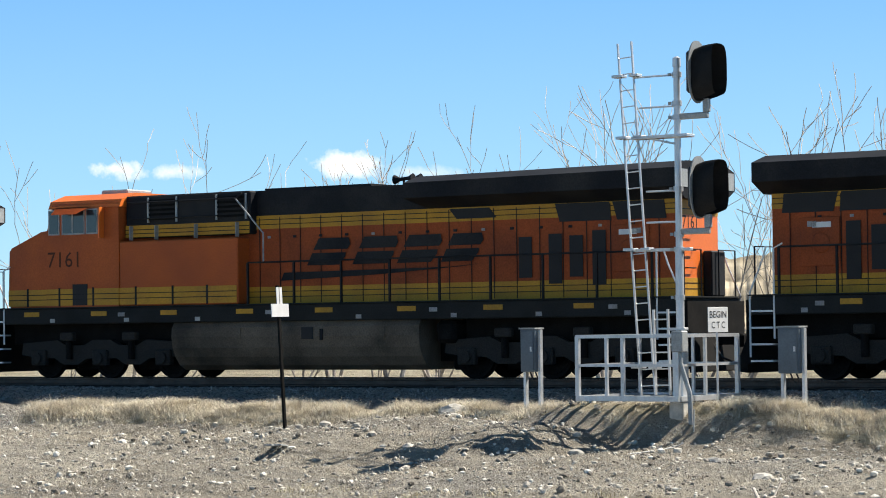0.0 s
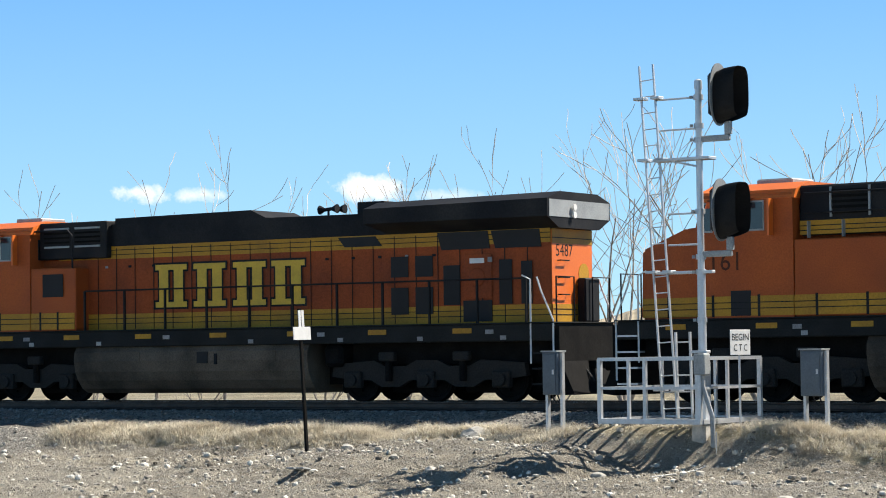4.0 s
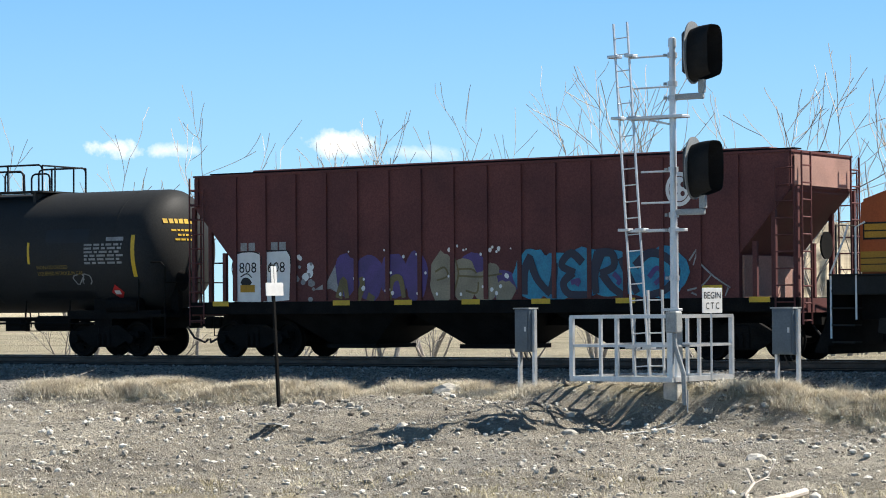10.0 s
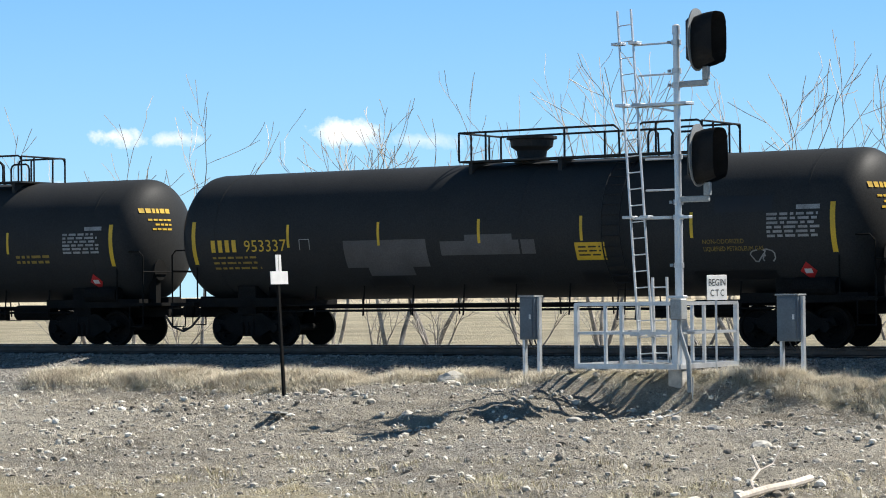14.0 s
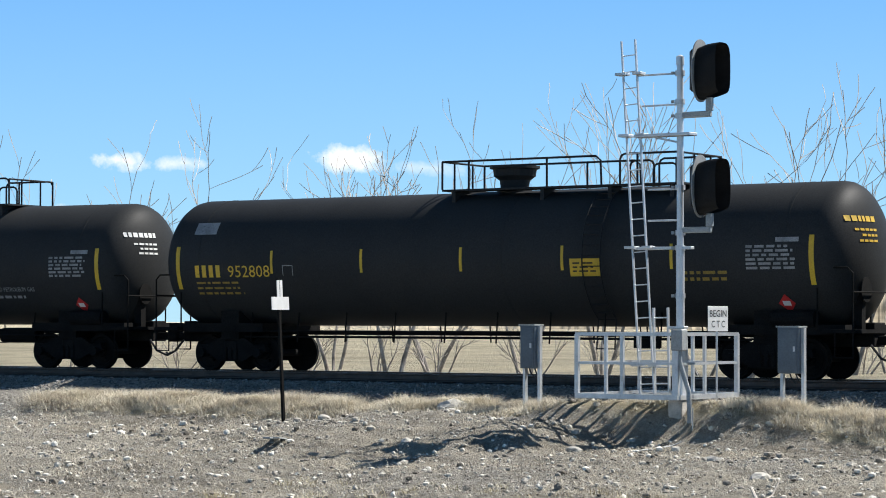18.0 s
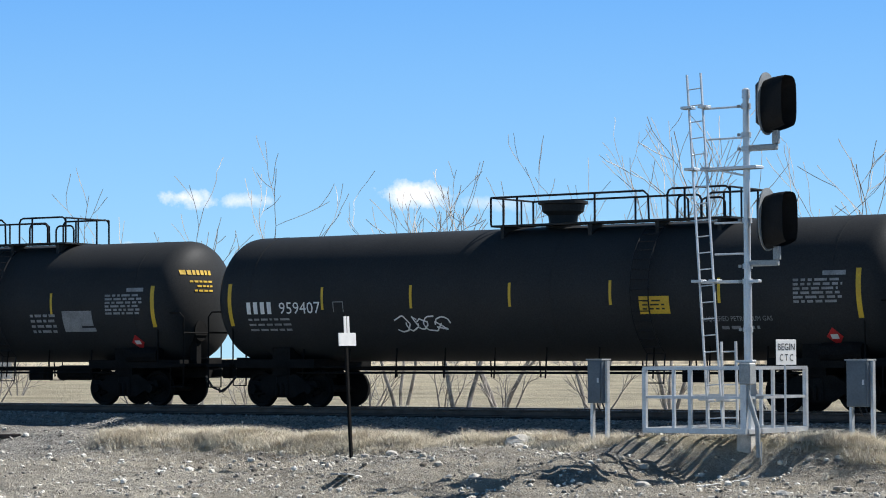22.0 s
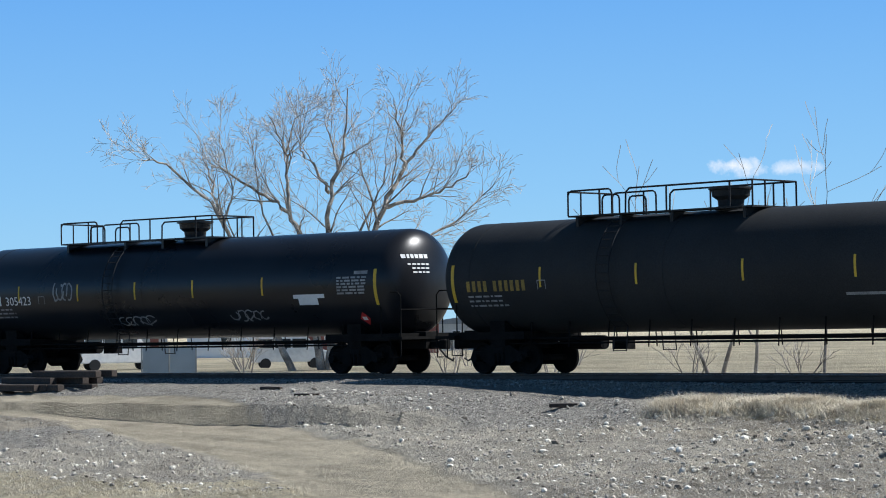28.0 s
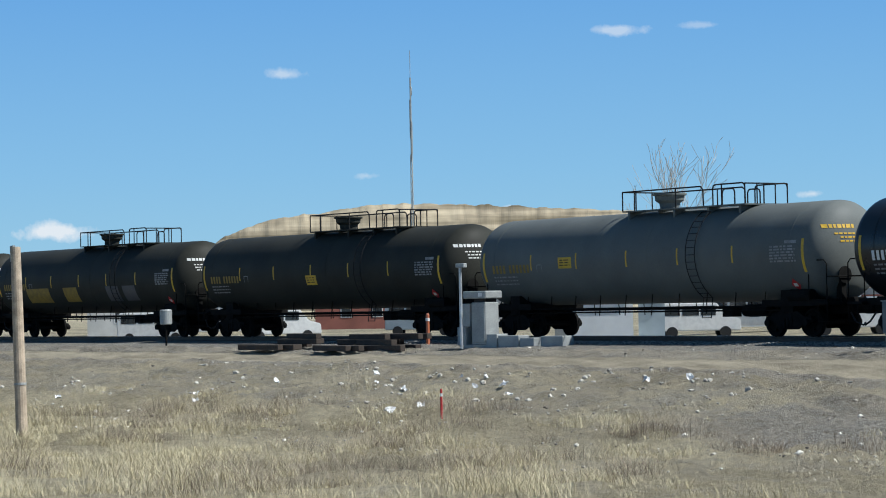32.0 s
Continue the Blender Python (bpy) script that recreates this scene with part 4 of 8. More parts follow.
build_tie_pile(-72.3, 5.4, 13, 3, 1.2)
build_tie_pile(-104.4, 5.6, 12, 4, 1.6)
build_tie_pile(-110.6, 5.6, 8, 5, 1.4)


# ---------------- rolling stock: x along the train to the right, -y the camera's side, z from the rail tops ----------------
SPIN = []          # wheelsets that roll: object, radius
CARS = []          # car, middle along the train, reversed


def wheel_mesh(r):
    bm = bmesh.new()
    for y in (-0.75, 0.75):
        k = 1 if y > 0 else -1
        lathe(bm, [(y - k * 0.05, r + 0.025), (y - k * 0.02, r + 0.025), (y - k * 0.015, r), (y + k * 0.085, r - 0.01), (y + k * 0.088, r * 0.82), (y + k * 0.045, r * 0.76), (y + k * 0.035, r * 0.36), (y + k * 0.1, r * 0.30), (y + k * 0.1, r * 0.1)], "y", 28)
    rod(bm, (0, -0.95, 0), (0, 0.95, 0), 0.085, 12)
    for i in range(3):          # lifting holes give the plate something that turns
        a = 2 * math.pi * i / 3
        rod(bm, (0.5 * r * math.cos(a), -0.86, 0.5 * r * math.sin(a)), (0.5 * r * math.cos(a), -0.77, 0.5 * r * math.sin(a)), 0.035, 8)
    me = bpy.data.meshes.new("wheelset")
    bm.to_mesh(me)
    bm.free()
    me.materials.append(UNDER)
    return me


WHEEL, BIG_WHEEL = wheel_mesh(0.457), wheel_mesh(0.53)


def wheelset(parent, x, r):
    ob = share("wheelset", WHEEL if r < 0.5 else BIG_WHEEL, parent, Matrix.Translation((x, 0, r)))
    SPIN.append((ob, r))
    return ob


def freight_truck(car, x):
    t = new("truck")
    t.parent = car
    t.matrix_local = Matrix.Translation((x, 0, 0))
    for side in (-1, 1):
        y = side * 1.0
        bm = bmesh.new()
        top = [(-1.12, 0.50), (-1.05, 0.66), (-0.75, 0.64), (-0.42, 0.82), (0.42, 0.82), (0.75, 0.64), (1.05, 0.66), (1.12, 0.50), (0.72, 0.42), (0.36, 0.24), (-0.36, 0.24), (-0.72, 0.42)]
        prism(bm, top, y - 0.07, y + 0.07)
        part("side_frame", bm, UNDER, t)
        for dx in (-0.16, 0.0, 0.16):
            part("spring", rods(0.055, ((dx, y + side * 0.085, 0.28), (dx, y + side * 0.085, 0.6))), UNDER, t)
        for dx in (-0.889, 0.889):
            bm = bmesh.new()
            rod(bm, (dx, y + side * 0.07, 0.457), (dx, y + side * 0.2, 0.457), 0.12, 12)
            part("bearing_cap", bm, UNDER, t)
    part("bolster", boxes((-0.2, -1.1, 0.5, 0.2, 1.1, 0.78), bevel=0.03), UNDER, t)
    for dx in (-0.889, 0.889):
        wheelset(t, dx, 0.457)
    return t


def coupler(car, x, z=0.86):
    k = 1 if x > 0 else -1
    bm = bmesh.new()
    box(bm, min(x - k * 0.75, x), -0.09, z - 0.1, max(x - k * 0.75, x), 0.09, z + 0.1, bevel=0.02)
    box(bm, min(x - k * 0.2, x + k * 0.06), -0.17, z - 0.15, max(x - k * 0.2, x + k * 0.06), 0.13, z + 0.15, bevel=0.04)
    part("coupler", bm, UNDER, car)
    bm = bmesh.new()
    pipe(bm, [(x - k * 0.6, -0.35, z - 0.1), (x - k * 0.35, -0.4, z - 0.38), (x - k * 0.05, -0.36, z - 0.5), (x + k * 0.02, -0.3, z - 0.42)], 0.03, 6)
    part("air_hose", bm, RUBBER, car)


# ---- tank cars ----
TR, TZ = 1.60, 2.74           # tank radius and height of its axis


def tank_shell(half):
    bm = bmesh.new()
    d = 0.80
    prof = []
    for i in range(10):
        a = radians(90 * i / 9)
        prof.append((-half - d * math.cos(a) + d, max(0.02, TR * math.sin(a))))
    prof[0] = (-half + 0.0, 0.02)
    mid = [(x, TR) for x in (-half + d + 0.02, -half / 3, half / 3, half - d - 0.02)]
    prof = prof[:-1] + mid + [(-x, r) for x, r in reversed(prof[:-1])]
    lathe(bm, prof, "x", 64, (0, 0, TZ))
    return bm


def platform_rail(bm, x0, x1, y, posts, z0, z1, rounded=False):
    r = 0.026
    c = 0.12 if rounded else 0.0
    for x in posts:
        rod(bm, (x, y, z0), (x, y, z1 - (c if x in (x0, x1) else 0)), r, 6)
    if rounded:
        pipe(bm, [(x0, y, z1 - c), (x0 + c * 0.35, y, z1 - c * 0.3), (x0 + c, y, z1)], r, 6)
        pipe(bm, [(x1, y, z1 - c), (x1 - c * 0.35, y, z1 - c * 0.3), (x1 - c, y, z1)], r, 6)
    rod(bm, (x0 + c, y, z1), (x1 - c, y, z1), r, 6)


def tank_car_body(half, reach, dx=0.0, span=(-0.75, 6.55), bonnet=1.0):
    """The parts that every tank car shares: half is half the tank's length, reach the coupler's."""
    car = thing("tank_car", "black pressure tank car on two trucks", "tank car", group="tank cars")
    part("tank", tank_shell(half), TANK, car, smooth=True)
    for x in (-half + 1.55, half - 1.55, 0.9):     # welded seam bands
        bm = bmesh.new()
        lathe(bm, [(x - 0.03, TR - 0.02), (x - 0.028, TR + 0.006), (x + 0.028, TR + 0.006), (x + 0.03, TR - 0.02)], "x", 64, (0, 0, TZ))
        part("seam", bm, TANK, car, smooth=False)
    # bonnet over the valves
    zt = TZ + TR
    bm = bmesh.new()
    lathe(bm, [(zt - 0.1, 0.42), (zt + 0.06, 0.42), (zt + 0.10, 0.34), (zt + 0.26, 0.36), (zt + 0.36, 0.50), (zt + 0.52, 0.52), (zt + 0.54, 0.60), (zt + 0.60, 0.60), (zt + 0.62, 0.1)], "z", 24, (bonnet + dx, 0, 0))
    part("bonnet", bm, TANK, car)
    # platform with its rails
    px0, px1, zd, zr = span[0] + dx, span[1] + dx, zt + 0.04, zt + 0.70
    far, mid = px0 + 0.75 * (px1 - px0), px0 + 0.855 * (px1 - px0)
    pl = new("platform")
    pl.parent = car
    bm = boxes((px0, -0.95, zd - 0.045, px1, -0.42, zd), (px0, 0.42, zd - 0.045, px1, 0.95, zd), (px0, -0.42, zd - 0.045, px0 + 0.4, 0.42, zd), (px1 - 0.5, -0.42, zd - 0.045, px1, 0.42, zd))
    part("deck", bm, TANK, pl)
    for y in (-0.93, 0.93):
        bm = bmesh.new()
        platform_rail(bm, px0, px0 + 4.2, y, (px0, px0 + 0.75, px0 + 2.9), zd, zr)
        pipe(bm, [(px0 + 4.2, y, zr), (px0 + 4.33, y, zr - 0.1), (px0 + 4.35, y, zd)], 0.026, 6)
        part("hand_rail", bm, BLACK, pl)
        bm = bmesh.new()
        platform_rail(bm, far, px1, y, (far, far + 0.45, px1), zd, zr + 0.02, True)
        part("hand_rail", bm, BLACK, pl)
        bm = bmesh.new()
        platform_rail(bm, far + 0.05, mid, y * 0.6, (far + 0.05, mid), zd, zr - 0.12, True)
        part("hand_rail", bm, BLACK, pl)
    for x in (px0, px1):
        bm = bmesh.new()
        for y in (-0.93, -0.4, 0.4, 0.93):
            rod(bm, (x, y, zd), (x, y, zr), 0.024, 6)
        rod(bm, (x, -0.93, zr), (x, 0.93, zr), 0.024, 6)
        part("end_rail", bm, BLACK, pl)
    for x in (px0 + 0.3, 1.6 + dx, 3.4 + dx, px1 - 0.3):
        part("platform_bracket", boxes((x - 0.05, -0.9, zd - 0.32, x + 0.05, 0.9, zd - 0.045)), TANK, pl)
    # side ladders follow the shell
    for side in (-1, 1):
        lad = new("side_ladder")
        lad.parent = car
        pts = [(TR + 0.13) * Vector((math.sin(radians(a)), math.cos(radians(a)))) for a in range(34, 148, 8)]
        for x in (3.15 + dx, 3.62 + dx):
            part("stile", pipe(bmesh.new(), [(x, side * p.x, TZ + p.y) for p in pts] + [(x, side * 1.05, 0.62)], 0.018, 5), BLACK, lad)
        first = None
        for y, z in [(p.x, TZ + p.y) for p in pts] + [(1.06, 0.64), (1.06, 0.92)]:
            if first is None:
                first = part("rung", rods(0.014, ((-0.235, 0, 0), (0.235, 0, 0)), n=5), BLACK, lad)
                first.location = (3.385 + dx, side * y, z)
            else:
                share("rung", first.data, lad, Matrix.Translation((3.385 + dx, side * y, z)))
        # long grab rails and piping under the tank
        bm = bmesh.new()
        for z, y in ((1.00, 1.05), (0.86, 1.0)):
            rod(bm, (-half + 2.6, side * y, z), (half - 2.6, side * y, z), 0.022, 6)
        x = -half + 2.8
        while x < half - 2.6:
            rod(bm, (x, side * 1.03, 0.74), (x, side * 0.95, 1.5), 0.02, 5)
            x += 1.45
        part("side_rail", bm, UNDER, car)
    bm = bmesh.new()
    rod(bm, (-half + 2, 0.2, 0.95), (half - 2, 0.2, 0.95), 0.04, 6)
    part("brake_pipe", bm, UNDER, car)
    bm = bmesh.new()
    rod(bm, (half - 4.6, -0.75, 0.86), (half - 3.4, -0.75, 0.86), 0.2, 12)
    box(bm, half - 5.6, -0.9, 0.66, half - 5.1, -0.5, 1.0)
    part("brake_gear", bm, UNDER, car)
    for k in (-1, 1):
        # stub sill, saddle, bolster wings and end platform
        e0, e1 = sorted((k * (half - 2.9), k * (reach - 0.55)))
        part("stub_sill", boxes((e0, -0.3, 0.72, e1, 0.3, 1.25), bevel=0.02), UNDER, car)
        s0, s1 = sorted((k * (half - 3.3), k * (half - 0.3)))
        part("shear_plate", boxes((s0, -1.2, 0.98, s1, 1.2, 1.2)), UNDER, car)
        b0 = k * (half - 2.2)
        part("bolster_saddle", boxes((b0 - 0.28, -1.12, 0.8, b0 + 0.28, 1.12, 1.5)), UNDER, car)
        p0, p1 = sorted((k * (half - 0.75), k * (reach - 0.5)))
        part("end_platform", boxes((p0, -1.42, 1.02, p1, 1.42, 1.10)), UNDER, car)
        bm = bmesh.new()
        xe = k * (reach - 0.55)
        for side in (-1, 1):
            y = side * 1.40
            pipe(bm, [(k * (half - 0.85), y, 1.1), (k * (half - 0.85), y, 2.3), (k * (half - 0.6), y, 2.42), (xe - k * 0.12, y, 2.42), (xe, y, 2.3), (xe, y, 0.5)], 0.02, 6)
            pipe(bm, [(xe, y, 0.5), (xe - k * 0.42, y, 0.5), (xe - k * 0.42, y, 1.05)], 0.018, 6)
        pipe(bm, [(xe, -1.40, 1.9), (xe, 1.40, 1.9)], 0.018, 6)
        part("end_hand_rail", bm, UNDER, car)
        coupler(car, k * reach)
        freight_truck(car, k * (half - 2.2))
    bm = bmesh.new()
    xb = half - 0.28
    bmesh.ops.create_cone(bm, cap_ends=True, segments=20, radius1=0.27, radius2=0.27, depth=0.03, matrix=pose(xb + 0.18, -0.55, 1.95, 0, 90, 0))
    box(bm, xb - 0.1, -0.65, 1.1, xb + 0.12, -0.45, 2.0)
    part("brake_wheel", bm, UNDER, car)
    bm = bmesh.new()
    rod(bm, (half - 2.0, -1.12, 1.32), (half - 1.0, -1.12, 1.32), 0.2, 14)
    part("air_reservoir", bm, UNDER, car)
    return car


def curved(bm, lift=0.006):
    """Lay flat work in (x, z) on the camera's side of the tank."""
    for v in bm.verts:
        dz = v.co.z - TZ
        v.co.y = -math.sqrt(max(0.0, (TR + lift) ** 2 - dz * dz))
    return bm


def sheet(x0, z0, x1, z1, nx=1, nz=6, bm=None):
    bm = bm or bmesh.new()
    g = [[bm.verts.new((x0 + (x1 - x0) * i / nx, 0, z0 + (z1 - z0) * j / nz)) for j in range(nz + 1)] for i in range(nx + 1)]
    for i in range(nx):
        for j in range(nz):
            bm.faces.new((g[i][j], g[i + 1][j], g[i + 1][j + 1], g[i][j + 1]))
    return bm


class Marker:
    """Puts markings on the side of a tank car that faces the camera."""

    def __init__(self, car, turned):
        self.car, self.m = car, pose(0, 0, 0, 0, 0, 180) if turned else Matrix()

    def put(self, name, bm, mat, label="", lift=0.006):
        ob = part(name, curved(bm, lift), mat, self.car, label)
        ob.matrix_local = self.m
        return ob

    def bar(self, name, x0, z0, x1, z1, mat, label="", lift=0.006):
        return self.put(name, sheet(x0, z0, x1, z1), mat, label, lift)

    def text(self, words, x, z, h, mat, width=None, name="lettering"):
        b = letters(words, h)
        xs = [v.co.x for v in b.verts]
        k = width / (max(xs) - min(xs)) if width else 1.0
        for v in b.verts:
            v.co = Vector(((v.co.x - min(xs)) * k + x, 0, v.co.z + z))
        return self.put(name, b, mat, lift=0.008)

    def lines(self, x, z, w, n, h, mat, gap=1.6, seed=1, name="small_stencil"):
        """Lines of small writing as plain bars."""
        rnd = random.Random(seed)
        bm = bmesh.new()
        for i in range(n):
            zz, xx = z - i * h * gap, x
            while xx < x + w:
                ww = rnd.uniform(0.08, 0.3)
                e = min(xx + ww, x + w * rnd.uniform(0.85, 1.0))
                if e > xx + 0.03:
                    sheet(xx, zz, e, zz + h, 1, 1, bm)
                xx += ww + 0.06
        return tagged(self.put(name, bm, mat, lift=0.008), kind="stuff")

    def scrawl(self, x, z, w, h, mat, seed, name="graffiti", strokes=7, thick=0.05):
        """A sprayed tag: looping strokes."""
        rnd = random.Random(seed)
        bm = bmesh.new()
        for i in range(strokes):
            cx = x + w * (i + 0.5) / strokes
            pts = []
            a0, n = rnd.uniform(0, 6.28), 9
            rx, rz = w / strokes * rnd.uniform(0.5, 0.9), h * rnd.uniform(0.35, 0.55)
            for j in range(n):
                a = a0 + j * rnd.uniform(0.45, 0.75)
                pts.append((cx + rx * math.cos(a), z + h / 2 + rz * math.sin(a)))
            for (ax, az), (bx, bz) in zip(pts, pts[1:]):
                d = math.hypot(bx - ax, bz - az) or 1
                nx, nz = -(bz - az) / d * thick / 2, (bx - ax) / d * thick / 2
                vs = [bm.verts.new((ax + nx, 0, az + nz)), bm.verts.new((ax - nx, 0, az - nz)), bm.verts.new((bx - nx, 0, bz - nz)), bm.verts.new((bx + nx, 0, bz + nz))]
                bm.faces.new(vs)
        return self.put(name, bm, mat, lift=0.010)


def dress(car, turned, half, number, mat, txt, seed, stripes, placard=None, head_txt=WHITE):
    k = Marker(car, turned)
    w = 0.075
    for x in stripes:
        k.bar("reflector", x - w / 2, 2.42, x + w / 2, 2.98, STRIPE)
    for x in (-half + 0.9, half - 0.9):
        k.bar("end_reflector", x - 0.06, 2.05, x + 0.06, 3.12, STRIPE)
    x0 = -half + 1.45
    for i in range(4):
        k.bar("reporting_mark", x0 + i * 0.22, 2.34, x0 + i * 0.22 + 0.13, 2.64, txt)
    if number:
        k.text(number, x0 + 1.05, 2.34, 0.30, txt, 1.3)
    else:
        for i in range(6):
            k.bar("number_bar", x0 + 1.05 + i * 0.22, 2.34, x0 + 1.18 + i * 0.22, 2.64, txt)
    k.lines(x0, 2.18, 1.5, 3, 0.05, FADED_Y if txt is YELLOW_TXT else FADED, 2.6, seed)
    for a in (0.0, 0.3):
        k.bar("stencil_box", -half + 4.2 + a, 2.36, -half + 4.22 + a, 2.62, FADED)
    k.bar("stencil_box", -half + 4.2, 2.6, -half + 4.52, 2.62, FADED)
    # data panel near the other end
    k.lines(half - 2.45, 2.86, 1.25, 6, 0.055, FADED, 1.7, seed + 5)
    k.bar("test_stencil", half - 1.75, 2.98, half - 1.2, 3.08, FADED)
    # hazard placard
    b = bmesh.new()
    cx, cz, q = half - 1.65, 1.66, 0.2
    b.faces.new([b.verts.new(p) for p in ((cx - q, 0, cz), (cx, 0, cz - q), (cx + q, 0, cz), (cx, 0, cz + q))])
    k.put("hazard_placard", b, RED, "red diamond placard with white centre", 0.012)
    k.bar("placard_centre", cx - 0.09, cz - 0.05, cx + 0.09, cz + 0.05, WHITE, lift=0.018)
    if placard:
        k.bar("yellow_placard", placard[0], placard[1], placard[0] + 0.78, placard[1] + 0.40, STRIPE, "yellow notice panel")
        k.lines(placard[0] + 0.08, placard[1] + 0.28, 0.6, 3, 0.035, HEADBLACK, 2.6, seed + 9)
    # writing on the head
    b = bmesh.new()
    rnd = random.Random(seed)
    for i, (zz, ww) in enumerate(((3.42, 0.95), (3.22, 0.7), (3.10, 0.55), (2.98, 0.6))):
        h = 0.12 if i == 0 else 0.05
        y = -0.15
        while y > -0.15 - ww:
            e = y - rnd.uniform(0.08, 0.16)
            vs = []
            for yy, z2 in ((y, zz), (e, zz), (e, zz + h), (y, zz + h)):
                rr = math.hypot(yy, z2 - TZ) / TR
                vs.append(b.verts.new((half - 0.8 + 0.8 * math.sqrt(max(0, 1 - rr * rr)) + 0.012, yy, z2)))
            b.faces.new(vs)
            y = e - 0.04
    hd = tagged(part("head_lettering", b, head_txt, car), kind="stuff")
    if turned:
        hd.matrix_local = pose(0, 0, 0, 0, 0, 180)
    if mat is not TANK:
        for o in car.children_recursive:
            if o.type == "MESH" and o.data.materials and o.data.materials[0] is TANK:
                o.material_slots[0].link = "OBJECT"
                o.material_slots[0].material = mat
    return k


def take(template, label, mid, turned):
    car = copy_thing(template, Matrix())
    # copies of the wheelsets roll too
    for o in car.children_recursive:
        if o.name.startswith("wheelset"):
            SPIN.append((o, 0.457))
    tagged(car, label)
    CARS.append((car, mid, turned))
    return car


STD = (-5.75, -3.05, -0.2, 2.55, 5.35)
HALF = 9.62
UTL = (-1.15, 5.3)
tpl = tank_car_body(HALF, 10.14, 0.0, UTL, 0.3)
CARS.append((tpl, -79.27, False))
tagged(tpl, "black tank car with grey overpainted patches and yellow stripes")
c3 = take(tpl, "black tank car with yellow stripes and yellow number", -99.5, False)
c4 = take(tpl, "black tank car with white number and a sprayed white tag", -119.7, False)
c5 = take(tpl, "black tank car with a white patch and yellow stripes", -139.8, False)
tpl_r = tank_car_body(HALF, 10.14, -0.5, UTL, 0.3)
CARS.append((tpl_r, -160.4, True))
c6 = tagged(tpl_r, "black tank car with slanted yellow stripes and faded number")
c9 = take(tpl, "faded grey tank car with yellow stripes", -223.9, False)
c10 = take(tpl, "dusty dark tank car with a yellow notice panel", -244.1, False)
c11 = take(tpl, "dusty dark tank car with overpainted patches", -264.4, False)
c12 = take(tpl, "dusty dark tank car with yellow stripes", -284.7, False)
c13 = take(tpl, "dark tank car far down the train", -305.0, False)
tpl2 = tank_car_body(10.2, 10.68, -1.0)
CARS.append((tpl2, -181.7, True))
tagged(tpl2, "glossy black tank car with white number and sprayed tags")
tpl3 = tank_car_body(10.2, 10.68)
CARS.append((tpl3, -203.1, False))
c8 = tagged(tpl3, "glossy black tank car with white number and faint tags")

k = dress(tpl, False, HALF, "953337", TANK, YELLOW_TXT, 1, STD, (2.35, 1.98), YELLOW_TXT)
for x0, z0, x1, z1, mt in ((-4.1, 1.9, -1.7, 2.55, PATCH), (-3.5, 1.70, -2.2, 1.9, PATCH), (-1.3, 2.15, 1.3, 2.48, PATCH), (-0.6, 2.48, 0.7, 2.62, PATCH), (-3.6, 1.42, -2.6, 1.7, PATCH_DARK), (-0.2, 1.45, 0.9, 1.66, PATCH_DARK), (2.3, 1.42, 4.0, 1.72, PATCH_DARK), (5.2, 1.5, 7.2, 1.7, PATCH_DARK), (5.9, 2.95, 7.3, 3.3, PATCH_DARK)):
    k.bar("overpaint", x0, z0, x1, z1, mt, lift=0.004)
k.text("NON-ODORIZED", 5.6, 2.28, 0.10, FADED_Y, 1.0)
k.text("LIQUEFIED PETROLEUM GAS", 5.6, 2.12, 0.10, FADED_Y, 1.45)
k.scrawl(6.75, 1.85, 0.5, 0.3, FADED, 3, "stencil_mark", 2, 0.03)

k = dress(c3, False, HALF, "952808", TANK, YELLOW_TXT, 2, STD, (2.75, 2.28), YELLOW_TXT)
k.bar("tape_label", -8.3, 3.42, -7.6, 3.72, FADED)
k.lines(5.6, 2.3, 1.2, 2, 0.07, FADED_Y, 2.0, 8)

k = dress(c4, False, HALF, "959407", TANK, WHITE, 3, STD, (3.3, 2.2), WHITE)
k.scrawl(-3.55, 1.86, 1.5, 0.38, WHITE, 5, "sprayed_tag", 5, 0.035)
k.text("LIQUEFIED PETROLEUM GAS", 4.9, 2.02, 0.11, FADED, 1.7)
k.lines(5.3, 1.84, 1.0, 1, 0.07, FADED, 2.0, 12)

k = dress(c5, False, HALF, "955724", TANK, YELLOW_TXT, 4, STD, None, YELLOW_TXT)
for x0, z0, x1, z1 in ((5.7, 2.1, 6.7, 2.5), (5.7, 1.95, 6.3, 2.1), (6.3, 1.95, 6.75, 2.05)):
    k.bar("white_patch", x0, z0, x1, z1, FADED, lift=0.004)
k.lines(4.6, 2.35, 0.9, 4, 0.07, FADED, 2.0, 14)
k.put("yellow_panel", (lambda b: (b.faces.new([b.verts.new(p) for p in ((2.45, 0, 1.95), (3.05, 0, 1.62), (3.15, 0, 1.95), (2.6, 0, 2.0))]), b)[1])(bmesh.new()), STRIPE, "tilted yellow notice panel")

k = dress(c6, True, HALF, "", TANK, FADED_Y, 5, (-5.3, -1.8, 1.8, 5.3), None, YELLOW_TXT)
k.bar("rubbed_streak", 4.9, 1.98, 7.0, 2.05, FADED)
k.bar("rubbed_streak", 7.3, 1.75, 8.3, 1.82, FADED)

